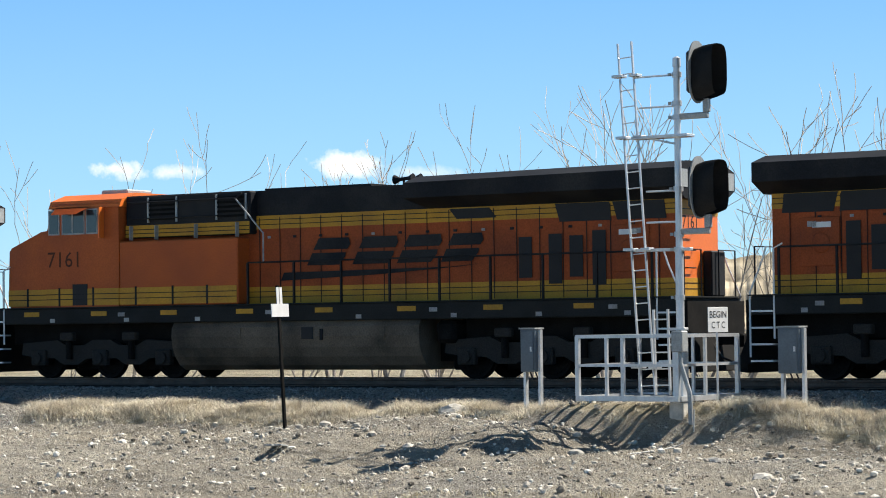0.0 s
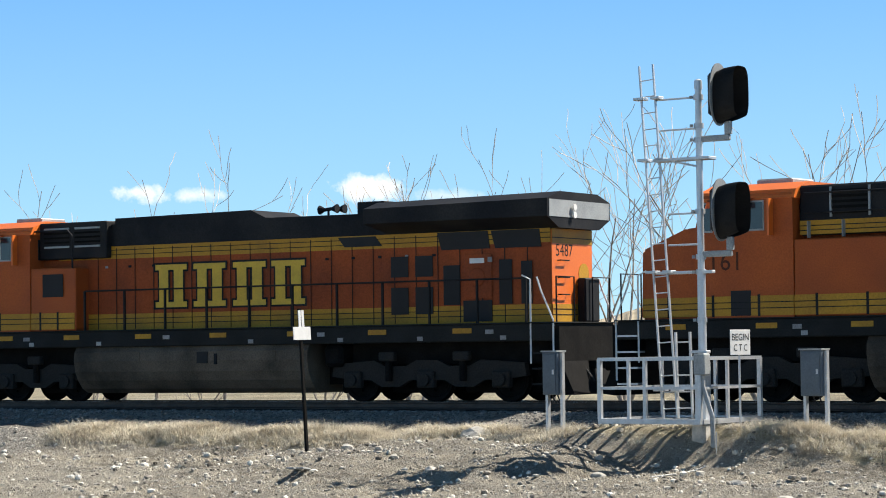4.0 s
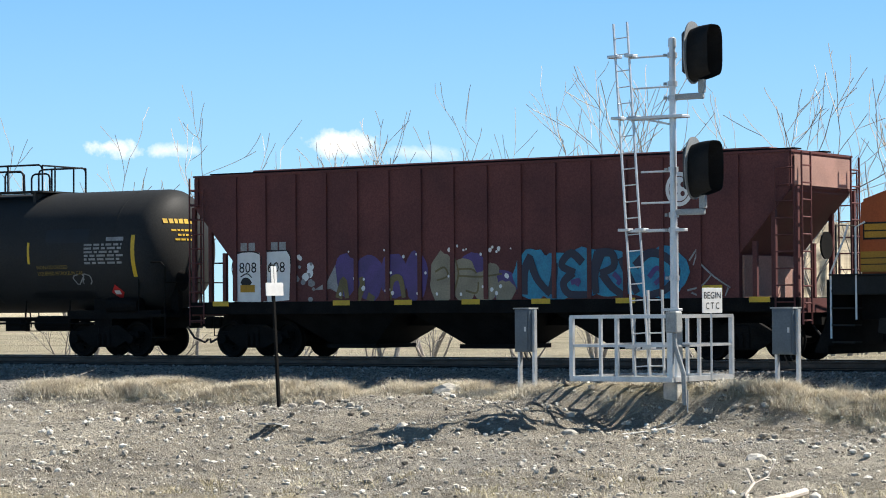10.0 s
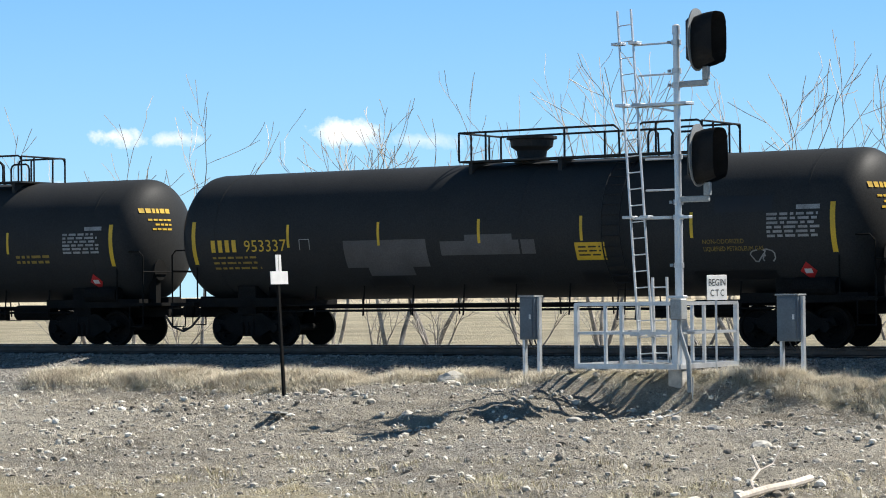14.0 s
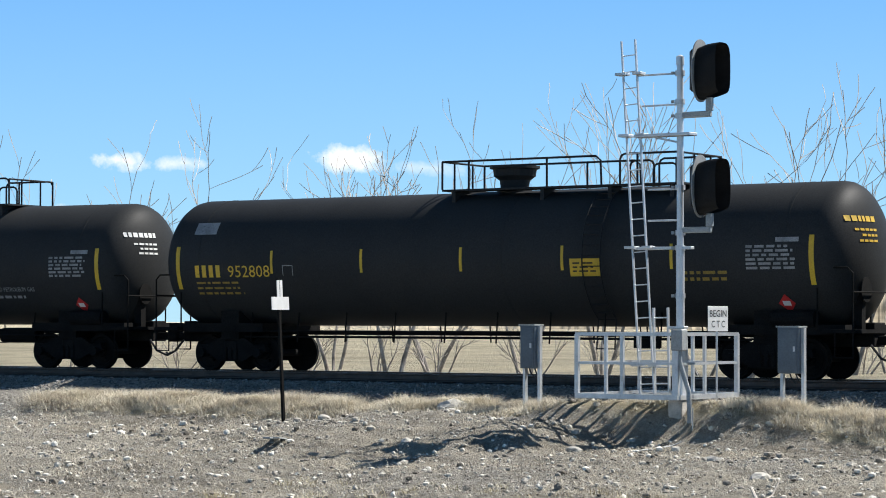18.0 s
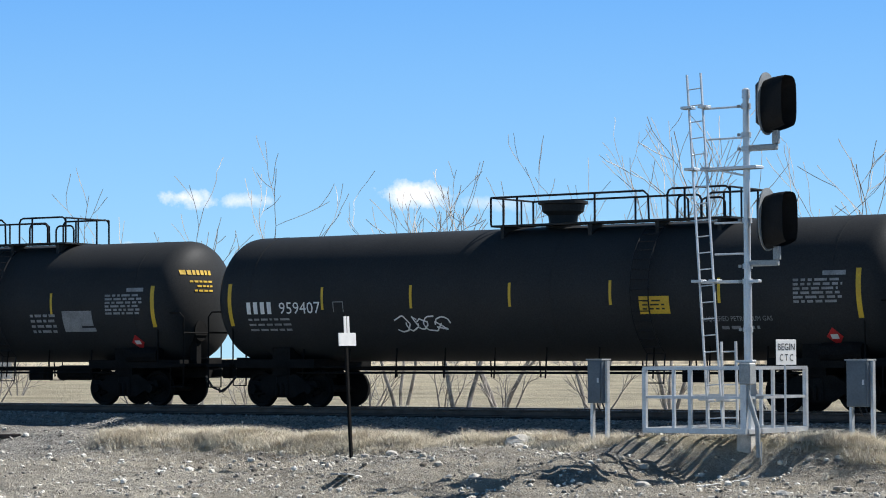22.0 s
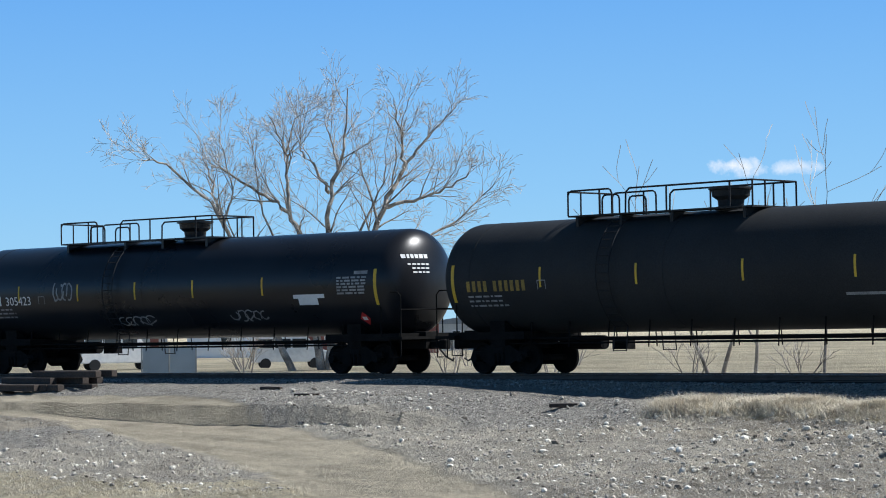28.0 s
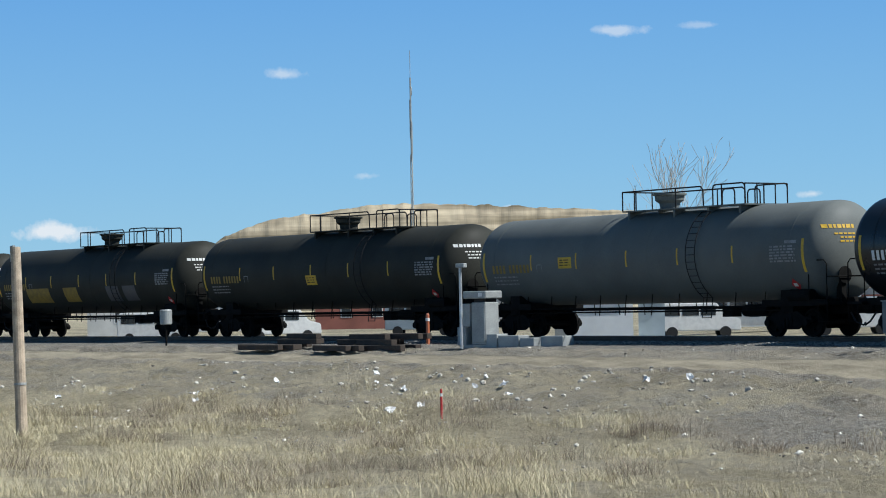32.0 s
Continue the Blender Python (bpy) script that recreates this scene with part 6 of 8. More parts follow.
def build_loco(mid, modern, number):
    label = "orange and black diesel locomotive with a black swoosh emblem" if modern else "orange and black diesel locomotive with large yellow block emblem"
    car = thing("locomotive", label, "locomotive", group="locomotives")
    CARS.append((car, mid, False))
    ZD = 1.86                       # walkway
    HY = 1.02 if modern else 0.98   # half width of the hood
    HT = 4.62 if modern else 4.56
    part("frame", boxes((-10.3, -1.5, 1.42, 10.3, 1.5, ZD - 0.03), bevel=0.02), DECK, car)
    part("walkway", boxes((-10.35, -1.54, ZD - 0.03, 10.35, 1.54, ZD)), DECK, car)
    for i, x in enumerate((-9.0, -6.7, -4.4, -2.0, 0.4, 2.8, 5.2, 7.6)):
        part("sill_reflector", boxes((x, -1.515, 1.62, x + 0.52, -1.503, 1.74)), YELLOW, car)
        if i % 2:
            part("sill_plate", boxes((x + 0.9, -1.515, 1.6, x + 1.12, -1.503, 1.7)), FADED, car)
    for x in (-8.1, -5.6, -3.3, 1.6, 4.3, 6.6, 8.9):
        part("jack_pad", boxes((x, -1.512, 1.46, x + 0.16, -1.502, 1.56)), FADED if x > 0 else BOXGREY, car)
    # fuel tank with bevelled lower edge
    bm = bmesh.new()
    half = [(1.40, 1.418), (1.5, 1.28), (1.52, 1.05), (1.47, 0.78), (1.36, 0.55), (1.18, 0.34), (0.95, 0.22)]
    prof = half + [(-y, z) for y, z in reversed(half)]
    k = len(prof)
    a = [bm.verts.new((-4.05, y, z)) for y, z in prof]
    b = [bm.verts.new((3.40, y, z)) for y, z in prof]
    bm.faces.new(a)
    bm.faces.new(b)
    for i in range(k):
        bm.faces.new((a[i], a[(i + 1) % k], b[(i + 1) % k], b[i]))
    bmesh.ops.recalc_face_normals(bm, faces=bm.faces[:])
    part("fuel_tank", bm, FUEL, car)
    part("fuel_gauge", boxes((0.55, -1.545, 0.95, 0.63, -1.503, 1.22)), BLACK, car)
    for x, w, mt in ((0.0, 0.34, GRILLE), (-1.9, 0.04, FUEL), (2.4, 0.04, FUEL)):
        part("fuel_tank_seam", boxes((x, -1.535, 0.98, x + w, -1.49, 1.27)), mt, car)
    part("underframe", boxes((-9.9, -0.9, 0.9, -3.9, 0.9, 1.45)), UNDER, car)
    part("underframe", boxes((4.35, -0.9, 0.9, 9.9, 0.9, 1.45)), UNDER, car)
    part("keel", boxes((-9.6, -0.55, 0.42, 9.6, 0.55, 0.9)), UNDER, car)
    part("air_tank", boxes((3.75, -1.35, 0.85, 4.3, 1.35, 1.4), bevel=0.1), UNDER, car)
    loco_truck(car, -6.65)
    loco_truck(car, 6.65)
    # pilots, steps and couplers
    for k in (-1, 1):
        part("pilot", boxes((min(k * 10.3, k * 10.45), -1.45, 0.35, max(k * 10.3, k * 10.45), 1.45, 1.75)), UNDER, car)
        part("plow", prism(bmesh.new(), [(k * 10.45, 0.95), (k * 10.45, 0.16), (k * 10.8, 0.2)], -1.4, 1.4), UNDER, car)
        coupler(car, k * 11.12)
        for side in (-1, 1):
            for i in range(4):
                z = 0.42 + i * 0.36
                part("step", boxes((min(k * 9.75, k * 10.3), min(side * 1.2, side * 1.52), z - 0.02, max(k * 9.75, k * 10.3), max(side * 1.2, side * 1.52), z + 0.02)), CHROME if modern else DECK, car)
            bm = bmesh.new()
            pipe(bm, [(k * 10.32, side * 1.5, 0.5), (k * 10.32, side * 1.5, 1.9), (k * 10.0, side * 1.5, 2.6), (k * 9.9, side * 1.5, 2.9)], 0.022, 6)
            pipe(bm, [(k * 9.72, side * 1.5, 0.9), (k * 9.72, side * 1.5, 2.85), (k * 9.5, side * 1.5, 2.95)], 0.022, 6)
            part("grab_rail", bm, WHITE, car, "white hand rail")
        for y0, y1 in ((-1.3, -0.45), (0.45, 1.3)):
            bm = bmesh.new()
            pipe(bm, [(k * 10.3, y0, ZD), (k * 10.3, y0, ZD + 1.05), (k * 10.3, y1, ZD + 1.05), (k * 10.3, y1, ZD)], 0.02, 6)
            part("end_rail", bm, BLACK, car)
    # nose and cab
    cf, cr = (-8.2, -5.75) if modern else (-7.95, -5.55)
    cab = new("cab")
    cab.parent = car
    tone = ORANGE
    nose = bmesh.new()
    prism(nose, [(-9.75, ZD), (-9.7, 3.42), (cf - 0.32, 3.88), (cf, 3.88), (cf, ZD)], -1.35, 1.35)
    bmesh.ops.bevel(nose, geom=[e for e in nose.edges if e.calc_length() > 1.0], offset=0.06, segments=2, affect="EDGES")
    part("nose", nose, tone, cab)
    body = bmesh.new()
    prism(body, [(cf, ZD), (cf, 3.78), (cf + 0.22, 4.55), (cr, 4.55), (cr, ZD)], -1.52, 1.52)
    part("cab_wall", body, tone, cab)
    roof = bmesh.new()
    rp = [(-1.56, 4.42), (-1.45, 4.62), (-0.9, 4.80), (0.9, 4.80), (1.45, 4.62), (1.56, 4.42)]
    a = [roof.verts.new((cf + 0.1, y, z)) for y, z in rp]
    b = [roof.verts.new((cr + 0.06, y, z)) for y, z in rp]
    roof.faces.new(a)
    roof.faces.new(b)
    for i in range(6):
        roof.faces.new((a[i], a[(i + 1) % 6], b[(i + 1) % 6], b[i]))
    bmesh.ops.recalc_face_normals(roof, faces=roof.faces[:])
    part("cab_roof", roof, ORANGE_BRIGHT, cab, "bright orange cab roof")
    part("air_conditioner", boxes((cf + 1.0, -0.5, 4.8, cf + 1.9, 0.5, 4.93), bevel=0.03), BOXGREY, cab)
    # side windows: frame, panes, awning
    for x0, x1 in ((cf + 0.12, cf + 0.42), (cf + 0.58, cf + 1.28), (cf + 1.40, cf + 1.72)):
        wdw = part("window_frame", boxes((x0 - 0.04, -1.535, 3.74, x1 + 0.04, -1.521, 4.40)), BOXGREY, cab)
        part("pane", boxes((x0, -1.545, 3.78, x1, -1.536, 4.36)), CABGLASS, wdw)
    part("mullion", boxes((cf + 0.9, -1.556, 3.78, cf + 0.94, -1.546, 4.36)), BOXGREY, cab)
    aw = bmesh.new()
    av = [aw.verts.new(p) for p in ((cf + 0.35, -1.53, 4.46), (cf + 1.55, -1.53, 4.46), (cf + 1.35, -1.92, 4.25), (cf + 0.5, -1.92, 4.25))]
    aw.faces.new(av)
    bmesh.ops.solidify(aw, geom=aw.faces[:], thickness=0.015)
    part("awning", aw, ORANGE, cab)
    part("rear_window", boxes((cr, -1.2, 3.75, cr + 0.012, -0.7, 4.3)), CABGLASS, cab)
    part("windshield", prism(bmesh.new(), [(cf - 0.006, 3.86), (cf + 0.186, 4.5), (cf + 0.196, 4.5), (cf + 0.004, 3.86)], -1.2, 1.2), CABGLASS, cab)
    part("nose_light", boxes((cf - 0.55, -0.3, 3.78, cf - 0.2, 0.3, 3.95), bevel=0.02), BLACK, cab)
    part("mirror", boxes((cf + 1.95, -1.75, 3.62, cf + 2.0, -1.56, 4.42)), ORANGE_BRIGHT, cab)
    # low side box behind the cab
    xb = -1.95 if modern else -4.0
    part("side_box", boxes((cr + 0.003, -1.50, ZD, xb, 1.50, 3.52), bevel=0.03), ORANGE, car)
    part("battery_door", boxes((-7.3 if modern else -5.1, -1.537, 1.9 if modern else 2.75, -6.8 if modern else -4.4, -1.522, 2.45 if modern else 3.35)), GRILLE, car)
    # yellow and black belt along cab and box
    bx1 = xb - 0.03
    part("belt_stripe", boxes((-9.68, -1.364, 1.90, cf - 0.002, -1.352, 2.33)), YELLOW, car)
    part("belt_stripe", boxes((cf, -1.534, 1.90, cr + 0.001, -1.522, 2.33)), YELLOW, car)
    part("belt_stripe", boxes((cr + 0.004, -1.514, 1.90, bx1, -1.502, 2.33)), YELLOW, car)
    for z in (2.05, 2.18):
        part("belt_line", boxes((cf, -1.54, z, cr, -1.535, z + 0.02), (cr + 0.01, -1.52, z, bx1, -1.515, z + 0.02), (-9.68, -1.37, z, cf - 0.004, -1.365, z + 0.02)), BLACK, car)
    for x in (-9.0, -7.75, -6.6, -5.2) + ((-4.0, -2.9) if modern else (-4.6,)):
        y = -1.372 if x < cf else -1.542 if x < cr else -1.522
        part("belt_post", boxes((x - 0.03, y, 1.88, x + 0.03, y + 0.012, 2.36)), BLACK, car)
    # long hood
    # the hood wears the darker orange: shade put into its colour
    part("hood", boxes((cr + 0.004, -HY, ZD, 10.0, HY, 4.02)), ORANGE_SHADED, car)
    part("hood_top", prism(bmesh.new(), [(cr + 0.004, 4.02), (10.0, 4.02), (10.0, HT), (cr + 0.004, HT + 0.08)], -HY - 0.004, HY + 0.004), BLACK, car)
    part("hood_belt", boxes((xb + 0.01, -HY - 0.012, ZD, 9.99, -HY - 0.001, 2.28), (-5.0, -HY - 0.014, 3.72, 9.99, -HY - 0.001, 4.05)), YELLOW, car)
    for z in (2.02, 2.15, 3.82, 3.94):
        part("belt_line", boxes((xb + 0.01 if z < 3 else -5.0, -HY - 0.02, z, 9.99, -HY - 0.0145, z + 0.018)), BLACK, car)
    x = xb + 0.35
    me = None
    while x < 9.8:                     # hood doors: seams
        if me is None:
            sm = part("door_seam", boxes((-0.008, -0.006, 0, 0.008, 0.006, 2.12)), BLACK, car)
            sm.location = (x, -HY - 0.018, ZD + 0.02)
            me = sm.data
        else:
            share("door_seam", me, car, Matrix.Translation((x, -HY - 0.018, ZD + 0.02)))
        x += 0.62
    for i in range(14):
        x = xb + 0.6 + i * 0.78
        part("door_latch", boxes((x, -HY - 0.03, 3.48, x + 0.09, -HY - 0.014, 3.54)), FADED if i % 4 == 0 else BLACK, car)
    if modern:
        # blower housing with louvres and posts behind the cab
        part("intake_housing", boxes((cr + 0.05, -1.30, 3.6, -1.7, 1.30, 4.68), bevel=0.04), BLACK, car)
        for g0 in (-4.95, -2.75):                       # two screens in pale frames
            for k in (0.0, 0.92):
                part("screen_frame", boxes((g0 + k, -1.345, 3.98, g0 + k + 0.045, -1.302, 4.62)), BOXGREY, car)
            for i in range(5):
                part("intake_louvre", boxes((g0 + 0.05, -1.335, 4.04 + i * 0.115, g0 + 0.915, -1.302, 4.10 + i * 0.115)), UNDER, car)
        for x in (-5.45, -4.62, -3.35, -2.05):          # tapered braces between the low box and the roof
            br = part("brace", prism(bmesh.new(), [(-1.50, 3.53), (-1.50, 3.72), (-1.42, 4.05), (-1.42, 4.56), (-1.305, 4.56), (-1.305, 3.53)], -0.035, 0.035), BLACK, car)
            br.matrix_local = pose(x, 0, 0, 0, 0, 90) @ Matrix.Scale(-1, 4, (1, 0, 0))
            br.data.transform(br.matrix_local)
            br.data.flip_normals()
            br.matrix_local = Matrix()
            # grey strip on the brace's right face: a painted rim highlight
            part("brace_edge", boxes((x + 0.036, -1.50, 3.54, x + 0.05, -1.36, 3.90)), BOXGREY, car)
        bm = bmesh.new()
        pipe(bm, [(-5.5, -1.46, 4.50), (-2.0, -1.46, 4.50), (-1.85, -1.44, 4.62)], 0.02, 6)
        pipe(bm, [(-5.5, -1.46, 4.08), (-2.6, -1.46, 4.08)], 0.018, 6)
        part("grab_rail", bm, BLACK, car)
        part("intake_belt", boxes((cr + 0.06, -1.312, 3.62, -1.72, -1.301, 3.92)), YELLOW, car)
        for z in (3.70, 3.80):
            part("belt_line", boxes((cr + 0.06, -1.318, z, -1.72, -1.313, z + 0.02)), BLACK, car)
        bm = bmesh.new()
        pipe(bm, [(-2.05, -1.45, 4.5), (-1.15, -1.5, 3.6), (-1.15, -1.5, 2.9)], 0.02, 6)
        part("stay_rod", bm, BOXGREY, car)
        part("roof_hatch", boxes((-1.6, -0.8, HT - 0.02, 1.6, 0.8, HT + 0.12), (2.9, -0.7, HT, 5.4, 0.7, HT + 0.16)), BLACK, car)
        rs = 3.0
    else:
        part("intake_housing", boxes((cr + 0.05, -1.2, 3.75, -3.2, 1.2, 4.72), bevel=0.03), BLACK, car)
        for g0 in (-5.3, -4.25):
            for i in range(5):
                part("intake_louvre", boxes((g0, -1.235, 4.05 + i * 0.12, g0 + 0.85, -1.203, 4.1 + i * 0.12)), BOXGREY if i in (0, 4) else UNDER, car)
        part("roof_box", prism(bmesh.new(), [(-3.1, 4.5), (-3.1, 4.78), (1.3, 4.82), (1.75, 4.62), (1.75, 4.5)], -0.95, 0.95), BLACK, car)
        part("exhaust_stack", boxes((4.2, -0.45, HT - 0.05, 5.0, 0.45, HT + 0.36), bevel=0.02), BLACK, car)
        bm = bmesh.new()
        pipe(bm, [(-4.1, -1.5, 3.5), (-4.1, -1.5, 4.35), (-4.3, -1.45, 4.5), (-5.5, -1.4, 4.5)], 0.025, 6)
        part("grab_rail", bm, BLACK, car)
        part("nose_frame", boxes((-9.62, -1.362, 2.58, -8.85, -1.353, 2.95), bevel=0.003), BLACK, car)
        for z in (2.62, 2.78):
            part("nose_stripe", boxes((-9.58, -1.37, z, -8.89, -1.363, z + 0.13)), YELLOW, car)
        rs = 5.1
    # winged radiator at the rear end
    wing = bmesh.new()
    wy = 1.52
    wp = [(-wy, 4.30), (-wy, 4.66), (-0.9, 4.84), (0.9, 4.84), (wy, 4.66), (wy, 4.30), (HY, 4.05), (-HY, 4.05)]
    a = [wing.verts.new((rs if z > 4.1 else rs + 0.4, y, z)) for y, z in wp]
    b = [wing.verts.new((10.22, y, z + (0.06 if z > 4.4 else 0))) for y, z in wp]
    wing.faces.new(a)
    wing.faces.new(b)
    for i in range(8):
        wing.faces.new((a[i], a[(i + 1) % 8], b[(i + 1) % 8], b[i]))
    bmesh.ops.recalc_face_normals(wing, faces=wing.faces[:])
    part("radiator_wing", wing, BLACK, car, "wide black radiator housing")
    # grey sheet on the black wing's end, standing in for sunlight on it
    part("wing_end_panel", prism(bmesh.new(), [(10.221, 4.3), (10.235, 4.3), (10.235, 4.7), (10.221, 4.7)], -1.45, 1.45), BOXGREY, car, "end panel with sunlight painted in as grey")
    for x0, x1 in ((7.0, 8.35), (8.5, 9.75)):
        g = bmesh.new()
        prism(g, [(x0, 3.62), (x1, 3.62), (x1 - 0.05, 4.04), (x0 - 0.12, 4.04)], -HY - 0.03, -HY - 0.016)
        part("radiator_grille", g, GRILLE, car)
    part("radiator_grille", prism(bmesh.new(), [(4.2, 3.78), (5.3, 3.78), (5.1, 4.02), (4.0, 4.02)], -HY - 0.03, -HY - 0.016), GRILLE, car)
    doors = ((5.9, 6.25, 2.35, 3.3), (6.7, 7.05, 2.2, 3.35), (7.25, 7.6, 2.35, 3.3), (7.85, 8.2, 2.15, 3.4)) if modern else ((5.55, 6.05, 3.0, 3.5), (6.25, 6.75, 3.0, 3.5), (5.55, 6.05, 2.1, 2.75), (6.25, 6.75, 2.1, 2.75), (7.05, 7.5, 2.3, 3.25), (8.6, 8.95, 2.3, 3.35), (7.6, 8.4, 1.9, 2.4), (9.2, 9.5, 2.3, 3.3))
    for x0, x1, z0, z1 in doors:
        part("louvre_door", boxes((x0, -HY - 0.032, z0, x1, -HY - 0.0205, z1)), GRILLE, car)
    part("service_door", boxes((8.35 if modern else 7.65, -HY - 0.04, 2.45, 9.3 if modern else 8.4, -HY - 0.0205, 3.5), bevel=0.006), ORANGE_SHADED, car)
    bm = bmesh.new()
    lathe(bm, [(-HY - 0.06, 0.2), (-HY - 0.045, 0.23)], "y", 20, (8.8 if modern else 8.0, 0, 2.95))
    part("fan_cover", bm, ORANGE_SHADED, car)
    part("notice", boxes((8.9 if modern else 8.3, -HY - 0.052, 3.30, 9.12 if modern else 8.42, -HY - 0.041, 3.42)), FADED, car)
    part("notice", boxes((8.55 if modern else 7.8, -HY - 0.052, 3.28, 9.0 if modern else 8.2, -HY - 0.041, 3.4)), WHITE, car)
    # horn cluster
    bm = bmesh.new()
    hx = 2.1 if modern else 3.1
    rod(bm, (hx, -0.1, HT), (hx, -0.1, HT + 0.2), 0.03, 6)
    for dx, q in ((-0.35, 1), (0.35, -1), (0.42, 1)):
        lathe(bm, [(hx, 0.03), (hx + dx * 0.6, 0.05), (hx + dx, 0.12)], "x", 10, (0, -0.1 + 0.12 * q, HT + 0.24))
    part("horn", bm, BLACK, car)
    # rails along the walkway
    hand_rail(car, xb + 0.3, 9.6, -1.48, ZD, ZD + 1.02, 1.35)
    hand_rail(car, xb + 0.3, 9.6, 1.48, ZD, ZD + 1.02, 1.35)
    # rear end: belts, rungs, lights and number
    # rear sheet in the brighter orange: sunlight on the end put into its colour
    part("rear_panel", boxes((10.001, -HY + 0.01, ZD, 10.012, HY - 0.01, 4.02)), ORANGE_BRIGHT, car, "rear wall in bright orange with sunlight painted in")
    for z0, z1 in ((ZD, 2.28), (3.7, 4.04)):
        part("rear_belt", boxes((10.013, -HY + 0.01, z0, 10.022, HY - 0.01, z1)), YELLOW, car)
    for z in (2.02, 2.15, 3.82):
        part("belt_line", boxes((10.023, -HY + 0.01, z, 10.028, HY - 0.01, z + 0.02)), BLACK, car)
    for z in (2.5, 2.9, 3.3):
        bm = bmesh.new()
        pipe(bm, [(10.012, -0.7, z), (10.1, -0.7, z), (10.1, -0.3, z), (10.012, -0.3, z)], 0.016, 5)
        part("rung", bm, BLACK, car)
    for z in (4.36, 4.54):
        bm = bmesh.new()
        lathe(bm, [(10.28, 0.08), (10.31, 0.08)], "x", 14, (0, -0.35, z))
        part("headlight", bm, WHITE, car)
    if number:
        b = letters(number, 0.3)
        for v in b.verts:
            v.co = Vector((10.016, -0.8 + v.co.x, 3.4 + v.co.z))
        part("number", b, BLACK, car)
    part("sand_box", boxes((10.02, 0.2, ZD, 10.25, 0.9, 2.9), bevel=0.03), BLACK, car)
    # number on the cab; emblem as plain shapes in its colours
    if modern:
        if number:
            plank_text(car, number, -8.15, 2.9, 0.42, FADED_NUMBER, -1.527, 1.05)
        for i, (w, x) in enumerate(((1.15, -0.15), (1.2, 1.2), (1.15, 2.5), (1.05, 3.75))):
            for poly in (((0, 0), (w - 0.18, 0), (w, 0.2), (w + 0.02, 0.30), (0.16, 0.30)), ((0.2, 0.38), (w + 0.06, 0.38), (w + 0.15, 0.5), (w + 0.1, 0.66), (0.36, 0.66))):
                b = bmesh.new()
                f = b.faces.new([b.verts.new((x + p, -HY - 0.036, 2.78 + q)) for p, q in poly])
                f.normal_update()
                if f.normal.y > 0:
                    f.normal_flip()
                part("emblem", b, BLACK, car, "black slanted emblem shape")
        b = bmesh.new()
        b.faces.new([b.verts.new((x, -HY - 0.036, z)) for x, z in ((-0.95, 2.42), (-0.85, 2.62), (4.3, 2.66), (4.9, 2.72), (2.0, 2.52))])
        for f in b.faces:
            if f.normal.y > 0:
                f.normal_flip()
        part("swoosh", b, BLACK, car)
    else:
        plank_text(car, number, -8.3, 2.95, 0.42, BLACK, -1.527, 1.25)
        for x in (-1.72, -0.48, 0.78, 1.98):       # four slabs with serifs
            for y, mt, e in ((-HY - 0.0335, BLACK, 0.05), (-HY - 0.037, YELLOW_TXT, 0.0)):
                b = bmesh.new()
                for x0, z0, x1, z1 in ((0.12, 2.56, 0.42, 3.38), (0.6, 2.56, 0.9, 3.38), (0.0, 2.42, 1.02, 2.56), (0.0, 3.38, 1.02, 3.52)):
                    sheet(x + x0 - e, z0 - e, x + x1 + e, z1 + e, 1, 1, b)
                for v in b.verts:
                    v.co.y = y
                part("emblem", b, mt, car, "yellow serifed emblem slab" if e == 0 else "black edge of the emblem")
    if not modern:
        bm = bmesh.new()
        lathe(bm, [(10.014, 0.25), (10.02, 0.25)], "x", 20, (0, 0.55, 3.0))
        part("rear_emblem", bm, YELLOW, car)
    return car




def turn_end_for_end(car):
    """The mirrored build of a locomotive: cab at the right end."""
    done = set()
    for o in car.children_recursive:
        o.location.x = -o.location.x
        if o.type == "MESH" and o.data.users == 1 and o.data not in done:
            done.add(o.data)
            o.data.transform(Matrix.Scale(-1, 4, (1, 0, 0)))
            o.data.flip_normals()


turn_end_for_end(build_loco(4.1, True, ""))
build_loco(-18.36, True, "7161")
build_loco(-40.79, False, "5487")


# ---------------- bare trees ----------------
def tube(verts, faces, pts, radii, n):
    k0 = len(verts)
    for i, p in enumerate(pts):
        d = (pts[min(i + 1, len(pts) - 1)] - pts[max(i - 1, 0)]).normalized()
        a = d.orthogonal().normalized()
        b = d.cross(a)
        for j in range(n):
            t = 2 * math.pi * j / n
            verts.append(p + (a * math.cos(t) + b * math.sin(t)) * radii[i])
    for i in range(len(pts) - 1):
        for j in range(n):
            q, w = k0 + i * n + j, k0 + i * n + (j + 1) % n
            faces.append((q, w, w + n, q + n))


